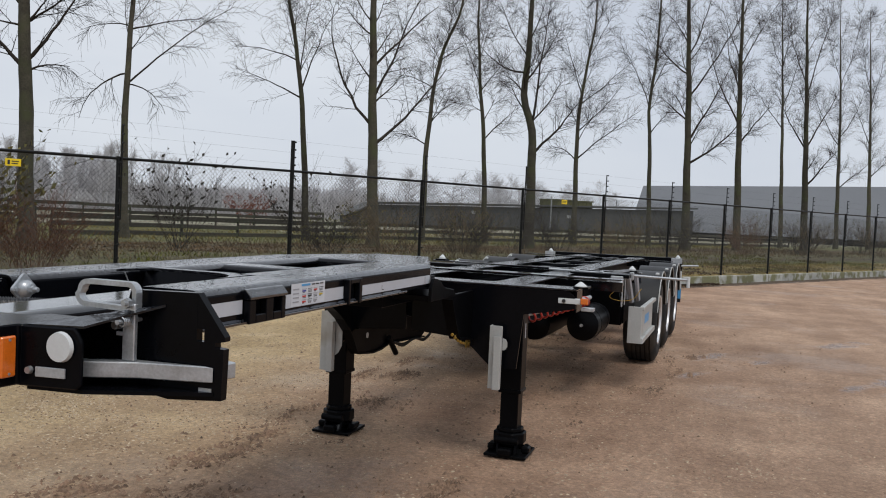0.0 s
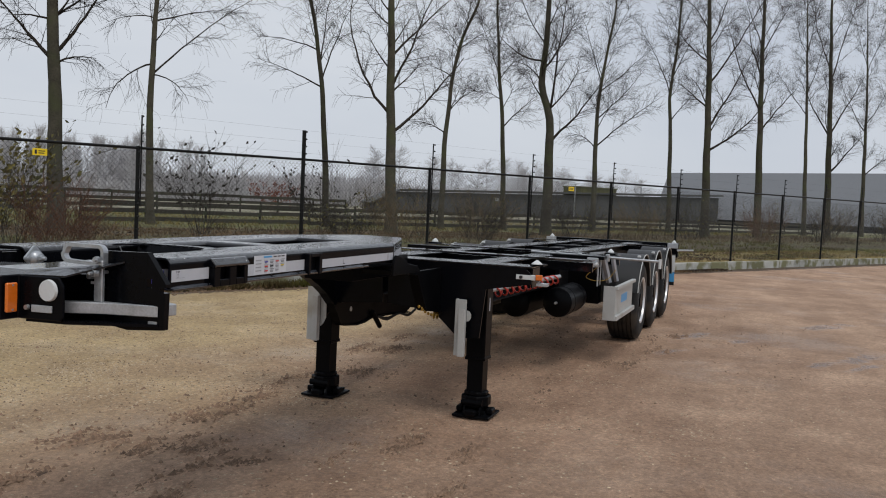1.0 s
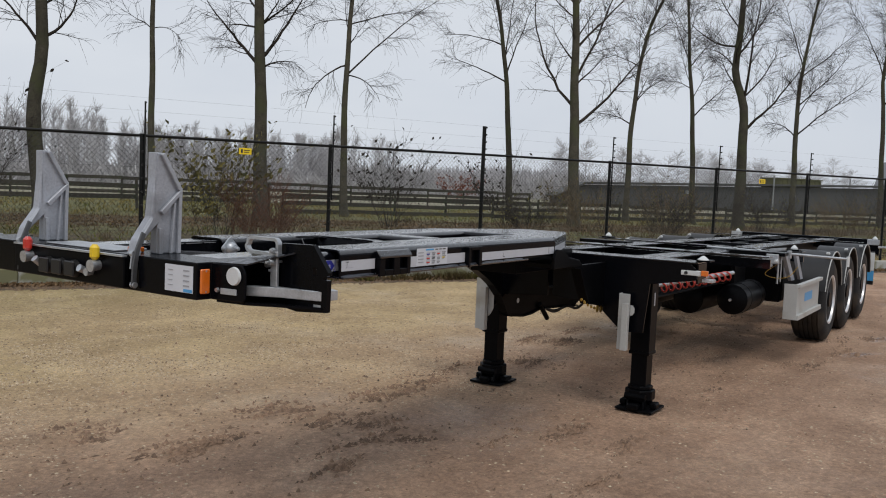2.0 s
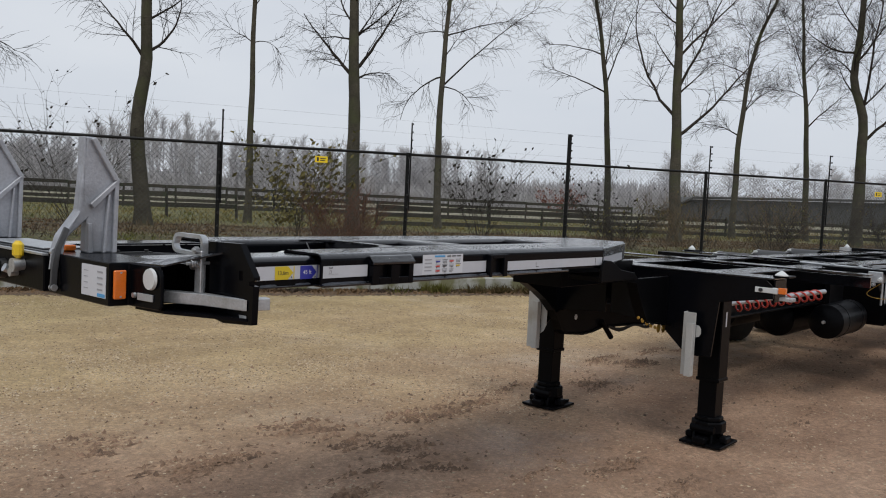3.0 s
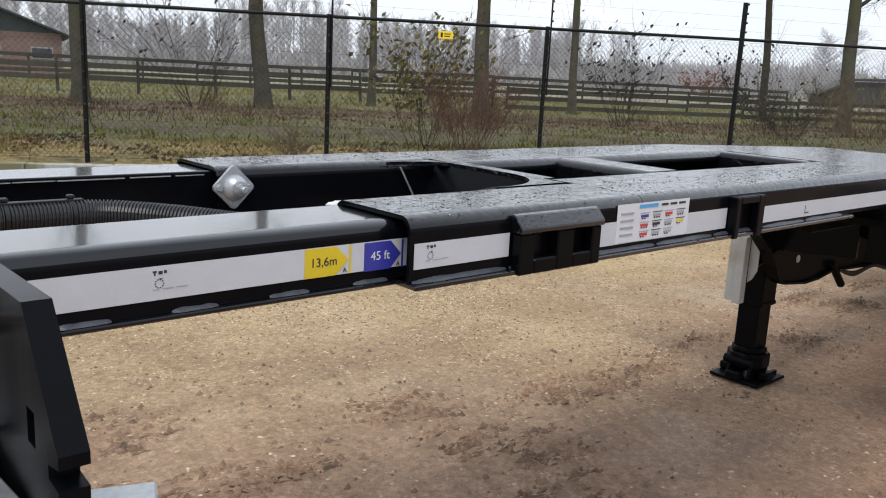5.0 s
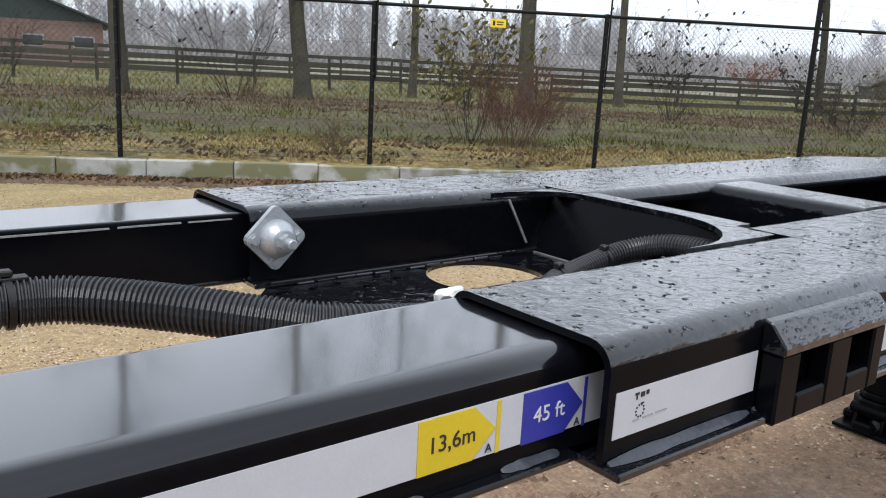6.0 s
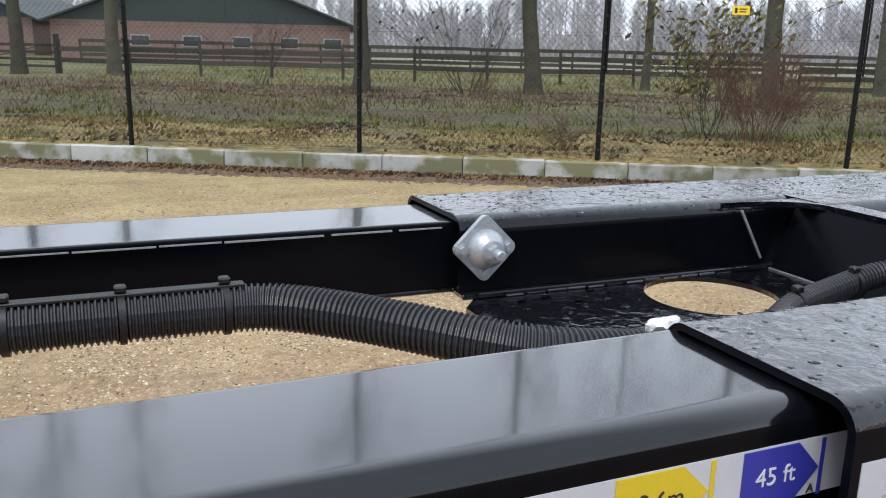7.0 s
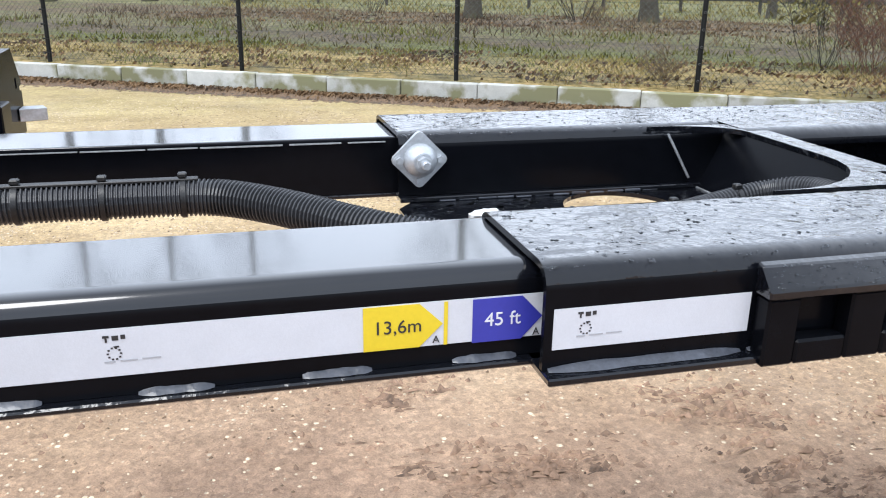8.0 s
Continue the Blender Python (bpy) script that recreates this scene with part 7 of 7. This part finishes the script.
# ---- main frame ----
BEAM_TOP = 1.128
for s in (-1, 1):
    c = s * 0.46
    beam = part("main_beam", boxes((3.145, 12.90, c - 0.006, c + 0.006, 0.80, BEAM_TOP - 0.014)), BLACK_MATT, TRAILER, "black longitudinal frame beam")
    part("top_flange", boxes((3.37, 12.90, c - 0.125, c + 0.125, BEAM_TOP - 0.0135, BEAM_TOP, 0.003)), BLACK_WET, beam)
    part("bottom_flange", boxes((3.145, 12.90, c - 0.075, c + 0.075, 0.785, 0.7995, 0.003)), BLACK_MATT, beam)
for k, u in enumerate((4.2, 5.25, 5.95, 6.76, 7.35, 8.65, 9.95, 11.2)):
    wide = k in (1, 3, 7)
    half = 1.16 if wide else 0.60
    w = 0.075 if wide else 0.05
    cm = part("cross_member", boxes((u - w, u + w, -half, half, BEAM_TOP + 0.002, BEAM_TOP + 0.012, 0.003), (u - 0.01, u + 0.01, -half, half, BEAM_TOP - 0.10, BEAM_TOP - 0.015)) if wide else
              boxes((u - w, u + w, -0.45, 0.45, BEAM_TOP - 0.10, BEAM_TOP - 0.02, 0.004)), BLACK, TRAILER)
    if k == 3:
        for s in (-1, 1):
            lock = part("twist_lock", boxes((u - 0.07, u + 0.07, *sorted((s * 1.0, s * 1.12)), BEAM_TOP + 0.0125, BEAM_TOP + 0.03, 0.003)), BLACK_MATT, cm, "black twist lock")
            bm = lathe([(0.036, 1.1585), (0.036, 1.172), (0.028, 1.182), (0.010, 1.20), (0.003, 1.205)], 18, "z", (u, s * 1.06, 0))
            part("cone", bm, WHITE_PL, lock, "white guide cone", smooth=True)
# inner rails, and stiffeners added to keep light off the ground below
for s in (-1, 1):
    part("inner_rail", boxes((3.40, 12.80, *sorted((s * 0.10, s * 0.24)), 1.00, BEAM_TOP - 0.105, 0.004)), BLACK_MATT, TRAILER)
for u in (4.70, 6.45, 8.00, 9.30, 10.60):
    part("stiffener", boxes((u - 0.09, u + 0.09, -0.40, 0.40, 0.84, 0.995, 0.004)), BLACK_MATT, TRAILER)
# tail beam with its locks, marker board and lamps
tail = part("tail_beam", boxes((12.80, 12.97, -1.20, 1.20, 0.90, 1.15, 0.006)), BLACK_BODY, TRAILER, "black rear cross beam")
for s in (-1, 1):
    bm = lathe([(0.04, 1.151), (0.04, 1.165), (0.03, 1.176), (0.012, 1.198), (0.004, 1.204)], 18, "z", (12.88, s * 1.12, 0))
    part("cone", bm, WHITE_PL, tail, "white guide cone", smooth=True)
    part("rear_marker", boxes((12.75, 12.7995, *sorted((s * 1.02, s * 1.20)), 1.06, 1.15, 0.004)), GALV, tail)
    board = part("mud_flap", boxes((11.72, 11.735, *sorted((s * 0.92, s * 1.27)), 0.40, 0.92, 0.004)), PLASTIC, TRAILER, "black rear mud flap with white and blue panels")
    part("panel", boxes((11.712, 11.7195, *sorted((s * 1.00, s * 1.27)), 0.62, 0.90, 0.002)), WHITE_PL, board, "white panel")
    part("panel", boxes((11.712, 11.7195, *sorted((s * 1.00, s * 1.27)), 0.46, 0.615, 0.002)), SKYBLUE, board, "blue panel")
    bm = bmesh.new()
    cyl(bm, (12.65, s * 1.20, 1.03), (12.65, s * 1.48, 1.045), 0.016, seg=10)
    part("marker_arm", bm, GALV, tail, "pale lamp arm")


# ---- wheels and running gear ----
def wheel_parts(u, s):
    """A wide single tyre on a bright steel rim; s is the side."""
    r, vin, vout = 0.50, s * 0.88, s * 1.265
    d = vout - vin
    prof = [(0.285, vin), (0.42, vin + d * 0.02), (0.475, vin + d * 0.08), (0.497, vin + d * 0.16)]
    for k in range(5):
        a = 0.18 + 0.13 * k
        prof += [(0.500, vin + d * a), (0.500, vin + d * (a + 0.10)), (0.488, vin + d * (a + 0.104)), (0.488, vin + d * (a + 0.124))]
    prof += [(0.500, vin + d * 0.84), (0.475, vin + d * 0.92), (0.42, vin + d * 0.985), (0.36, vin + d * 1.0), (0.292, vin + d * 0.97), (0.285, vin + d * 0.92)]
    wheel = thing("wheel", "", "")
    wheel.parent = TRAILER
    wheel.matrix_basis = pose(u, 0, 0.492)
    part("tyre", lathe(prof, 48, "y"), RUBBER, wheel, "worn-in black truck tyre", smooth=True)
    rim = part("rim", lathe([(0.27, vin + d * 0.2), (0.284, vin + d * 0.95), (0.292, vin + d * 0.985), (0.270, vin + d * 0.975), (0.255, vin + d * 0.86), (0.235, vin + d * 0.74), (0.175, vin + d * 0.70), (0.13, vin + d * 0.76), (0.10, vin + d * 0.76)], 40, "y"), RIM, wheel, "bright silver rim", smooth=True)
    part("hub", lathe([(0.11, vin + d * 0.70), (0.105, vin + d * 0.90), (0.085, vin + d * 0.96), (0.03, vin + d * 0.965)], 24, "y"), BLACK_MATT, wheel, "black hub cap", smooth=True)
    for k in range(10):
        a = 2 * math.pi * k / 10
        bm = bmesh.new()
        x, z = 0.152 * math.cos(a), 0.152 * math.sin(a)
        cyl(bm, (x, vin + d * 0.74, z), (x, vin + d * 0.83, z), 0.013, seg=6)
        part("wheel_nut", bm, GALV, wheel)
        # a solid black disc stands for the shade inside each vent
        bm = bmesh.new()
        x, z = 0.208 * math.cos(a + 0.31), 0.208 * math.sin(a + 0.31)
        cyl(bm, (x, vin + d * 0.70, z), (x, vin + d * 0.736, z), 0.022, seg=12)
        part("vent_hole", bm, BLACK_MATT, rim, "black disc drawn for the shade in a vent hole")
    return wheel


def strip_empty_tags(ob):
    for k in ("label", "category"):
        if k in ob and not ob[k]:
            del ob[k]


for s in (-1, 1):
    for u in (8.05, 9.36, 10.67):
        w = wheel_parts(u, s)
        arch = []
        for k in range(13):
            a = radians(14 + 152 * k / 12)
            arch.append((u + 0.575 * math.cos(a), 0.492 + 0.575 * math.sin(a)))
        for k in range(12, -1, -1):
            a = radians(14 + 152 * k / 12)
            arch.append((u + 0.566 * math.cos(a), 0.492 + 0.566 * math.sin(a)))
        guard = part("mudguard", prism(arch, "y", *sorted((s * 0.87, s * 1.275))), PLASTIC, TRAILER, "black plastic mudguard", smooth=True)
        rimq = []
        for rr in (0.581, 0.568):
            ks = range(13) if rr > 0.57 else range(12, -1, -1)
            for k in ks:
                a = radians(14 + 152 * k / 12)
                rimq.append((u + rr * math.cos(a), 0.492 + rr * math.sin(a)))
        part("edge_bead", prism(rimq, "y", *sorted((s * 1.2755, s * 1.285))), GREY_GUARD, guard, "pale edge strip")
        part("clip", boxes((u - 0.28, u - 0.22, *sorted((s * 1.21, s * 1.25)), 1.036, 1.062, 0.006)), WHITE_PL, guard, "small white clip")
for u in (8.05, 9.36, 10.67):
    bm = bmesh.new()
    cyl(bm, (u, -0.88, 0.492), (u, 0.88, 0.492), 0.065, seg=16)
    part("axle", bm, BLACK_MATT, TRAILER, smooth=True)
    for s in (-1, 1):
        part("spring_hanger", prism([(u - 0.55, 0.78), (u - 0.35, 0.78), (u + 0.45, 0.58), (u + 0.45, 0.50), (u - 0.45, 0.50), (u - 0.55, 0.62)], "y", *sorted((s * 0.44, s * 0.52))), BLACK_MATT, TRAILER)
        bm = lathe([(0.10, 0.56), (0.125, 0.60), (0.115, 0.66), (0.125, 0.72), (0.10, 0.784)], 18, "z", (u + 0.33, s * 0.46, 0))
        part("air_spring", bm, RUBBER, TRAILER, "black rubber air spring", smooth=True)

# pale side guard before the wheels, with struts
for s in (-1, 1):
    gd = part("side_guard", boxes((6.11, 7.34, *sorted((s * 1.225, s * 1.235)), 0.45, 0.81, 0.003)), GREY_GUARD, TRAILER, "light grey side guard panel with turned edges")
    part("end_face", boxes((6.10, 6.1095, *sorted((s * 1.12, s * 1.25)), 0.45, 0.81, 0.003)), GREY_GUARD, gd)
    part("upper_lip", boxes((6.11, 7.34, *sorted((s * 1.2355, s * 1.27)), 0.775, 0.81, 0.003)), GREY_GUARD, gd)
    part("lower_lip", boxes((6.11, 7.34, *sorted((s * 1.2355, s * 1.27)), 0.45, 0.50, 0.003)), GREY_GUARD, gd)
    part("sticker", boxes((6.55, 6.95, *sorted((s * 1.2355, s * 1.237)), 0.60, 0.69)), SKYBLUE, gd, "light blue sticker")
    part("strut", prism([(6.45, 0.81), (6.62, 0.81), (6.20, 1.10), (6.08, 1.10)], "y", *sorted((s * 1.08, s * 1.115)), 0.003), CAST, gd, "galvanised strut")
    part("strut", prism([(6.72, 0.81), (6.86, 0.81), (6.52, 1.10), (6.40, 1.10)], "y", *sorted((s * 1.12, s * 1.15)), 0.003), CAST, gd, "galvanised strut")
    part("strut_plate", prism([(6.30, 0.86), (6.56, 0.83), (6.50, 1.05), (6.22, 1.08)], "y", *sorted((s * 1.06, s * 1.078)), 0.003), CAST, gd, "galvanised bracket plate")
    part("bracket", boxes((6.05, 6.22, *sorted((s * 0.54, s * 1.115)), 1.08, 1.115, 0.003)), BLACK_MATT, gd)

# air tanks, valves, rods and hoses under the frame
for u, v in ((5.35, -0.80), (5.35, 0.80)):
    bm = lathe([(0.03, u), (0.10, u + 0.012), (0.145, u + 0.05), (0.15, u + 0.09), (0.15, u + 0.72), (0.145, u + 0.76), (0.10, u + 0.80), (0.03, u + 0.81)], 28, "x", (0, v, 0.675))
    tank = part("air_tank", bm, BLACK_MATT, TRAILER, "black air tank", smooth=True)
    bm = bmesh.new()
    cyl(bm, (u - 0.03, v, 0.675), (u + 0.01, v, 0.675), 0.014, seg=8)
    part("plug", bm, GALV, tank)
    for du in (0.2, 0.6):
        bm = lathe([(0.153, u + du), (0.153, u + du + 0.03)], 28, "x", (0, v, 0.675))
        part("band", bm, BLACK_MATT, tank, smooth=True)
    part("hanger", boxes((u + 0.2, u + 0.6, v - 0.05 * (1 if v > 0 else -1) - 0.02, v - 0.05 * (1 if v > 0 else -1) + 0.02, 0.82, BEAM_TOP - 0.1)), BLACK_MATT, tank)
# tanks, brake chambers and boxes added as filler, to darken between the beams
for v in (-0.27, 0.27):
    bm = lathe([(0.03, 5.70), (0.11, 5.715), (0.155, 5.75), (0.16, 5.80), (0.16, 7.05), (0.155, 7.10), (0.11, 7.135), (0.03, 7.15)], 24, "x", (0, v, 0.60))
    tank = part("air_tank", bm, BLACK_MATT, TRAILER, "long black tank added as filler to darken under the frame", smooth=True)
    for u in (6.0, 6.8):
        part("hanger", boxes((u, u + 0.05, v - 0.03, v + 0.03, 0.755, 0.995)), BLACK_MATT, tank)
for u in (8.05, 9.36, 10.67):
    for s in (-1, 1):
        bm = lathe([(0.02, u - 0.42), (0.075, u - 0.41), (0.085, u - 0.38), (0.085, u - 0.30), (0.095, u - 0.295), (0.095, u - 0.28), (0.085, u - 0.275), (0.08, u - 0.18), (0.02, u - 0.16)], 18, "x", (0, s * 0.66, 0.56))
        chamber = part("brake_chamber", bm, BLACK_MATT, TRAILER, "black brake chamber added as dark filler", smooth=True)
        part("mount", boxes((u - 0.31, u - 0.26, *sorted((s * 0.525, s * 0.575)), 0.50, 0.66, 0.004)), BLACK_MATT, chamber)
for v0, v1 in ((-1.02, -0.545), (0.545, 1.02)):
    cab = part("valve_box", boxes((6.40, 7.40, v0, v1, 0.58, 1.02, 0.012)), BLACK_MATT, TRAILER, "black box added under the frame to block light")
    part("lid", boxes((6.43, 7.37, *((v0 - 0.012, v0 - 0.001) if v0 < 0 else (v1 + 0.001, v1 + 0.012)), 0.60, 1.00, 0.004)), BLACK_MATT, cab)
bm = bmesh.new()
cyl(bm, (6.22, -0.33, 1.118), (6.26, -1.70, 1.090), 0.013, seg=10)
rod = part("lock_rod", bm, GALV, TRAILER, "long pale galvanised rod", smooth=True)
bm = bmesh.new()
cyl(bm, (6.26, -1.70, 1.115), (6.26, -1.70, 1.015), 0.016, seg=10)
part("grip", bm, WHITE_PL, rod, smooth=True)
bm = bmesh.new()
cyl(bm, (6.18, -0.36, 1.062), (6.20, -1.12, 1.055), 0.020, seg=12)
part("pipe", bm, GALV, TRAILER, "galvanised pipe", smooth=True)
vb = part("valve_block", boxes((6.02, 6.16, -1.10, -0.98, 1.00, 1.10, 0.005)), GALV, TRAILER, "silver valve block with thin air lines")
for k in range(3):
    tube("air_line", spline([(6.05 + 0.04 * k, -1.06, 1.00), (6.10 + 0.05 * k, -1.09, 0.88 - 0.03 * k), (6.3 + 0.05 * k, -1.05, 0.86 - 0.03 * k), (6.45, -1.02, 0.95)], 8), 0.006, PLASTIC, vb, 6)
bm = bmesh.new()
cyl(bm, (6.08, -1.09, 1.00), (6.08, -1.09, 0.80), 0.010, seg=8)
part("drain_valve", bm, GALV, vb)
for k, (v, z, r) in enumerate(((-1.035, 0.985, 0.017), (-1.085, 1.035, 0.020), (-0.965, 1.055, 0.015))):
    bm = bmesh.new()
    cyl(bm, (5.985, v, z), (6.0195, v, z), r, seg=8)
    cyl(bm, (5.955, v, z), (5.985, v, z), r * 0.55, seg=10)
    part("fitting", bm, WHITE_PL if k == 1 else GALV, vb, "bright screw fitting")
tube("thin_wire", spline([(6.05, -1.10, 1.01), (6.03, -0.98, 0.90), (6.03, -1.08, 0.862), (6.06, -1.20, 0.885), (6.12, -1.27, 0.985)], 8), 0.0028, BRASS, vb, 6, "thin brass-coloured line")
bm = bmesh.new()
cyl(bm, (6.10, -1.115, 1.10), (6.10, -1.115, 0.82), 0.006, seg=8)
part("hanging_rod", bm, GALV, vb)
for k, (v, z) in enumerate(((-0.62, 1.085), (-0.86, 1.085), (-1.16, 1.09))):
    part("rod_clamp", boxes((6.205, 6.265, v - 0.02, v + 0.02, z - 0.035, z + 0.045, 0.006)), GALV, rod, "small bright clamp")
part("lock_handle", prism([(-0.98, 1.085), (-1.02, 1.115), (-1.15, 1.15), (-1.16, 1.17), (-1.00, 1.15)], "x", 6.08, 6.10, 0.002), GALV, TRAILER, "bright twist-lock handle")
# red coiled air hose round a pale pipe
bm = bmesh.new()
cyl(bm, (3.35, -0.72, 0.945), (4.75, -0.98, 0.985), 0.018, seg=12)
pipe = part("air_pipe", bm, GALV, TRAILER, "pale air pipe wound with a red coiled hose", smooth=True)
a, b = Vector((3.50, -0.748, 0.925)), Vector((4.70, -0.972, 0.965))
axis = (b - a).normalized()
e1 = axis.orthogonal().normalized()
e2 = axis.cross(e1)
coil = []
for k in range(11 * 14 + 1):
    t = k / (11 * 14)
    ang = 2 * math.pi * 11 * t
    coil.append(a.lerp(b, t) + (e1 * math.cos(ang) + e2 * math.sin(ang)) * 0.037)
tube("coiled_hose", coil, 0.0075, RED_HOSE, pipe, 7, "red coiled air hose")
# the rear frame stands a touch askew to the gooseneck and falls slightly to the tail
YAW = Matrix.Translation((3.0, 0, 0)) @ pose(0, 0, 0, 0, 0, -0.75) @ Matrix.Translation((-3.0, 0, 0))
SAG = Matrix.Translation((3.0, 0, 1.13)) @ pose(0, 0, 0, 0, 0.5, 0) @ Matrix.Translation((-3.0, 0, -1.13))
for w in TRAILER.children:
    kind = w.name.split(".")[0]
    strip_empty_tags(w)
    if kind in ("main_beam", "cross_member", "tail_beam"):
        w.matrix_basis = YAW @ SAG
    elif kind in ("wheel", "mudguard", "axle", "spring_hanger", "air_spring", "brake_chamber", "valve_box", "side_guard", "air_tank", "mud_flap"):
        w.matrix_basis = YAW @ w.matrix_basis
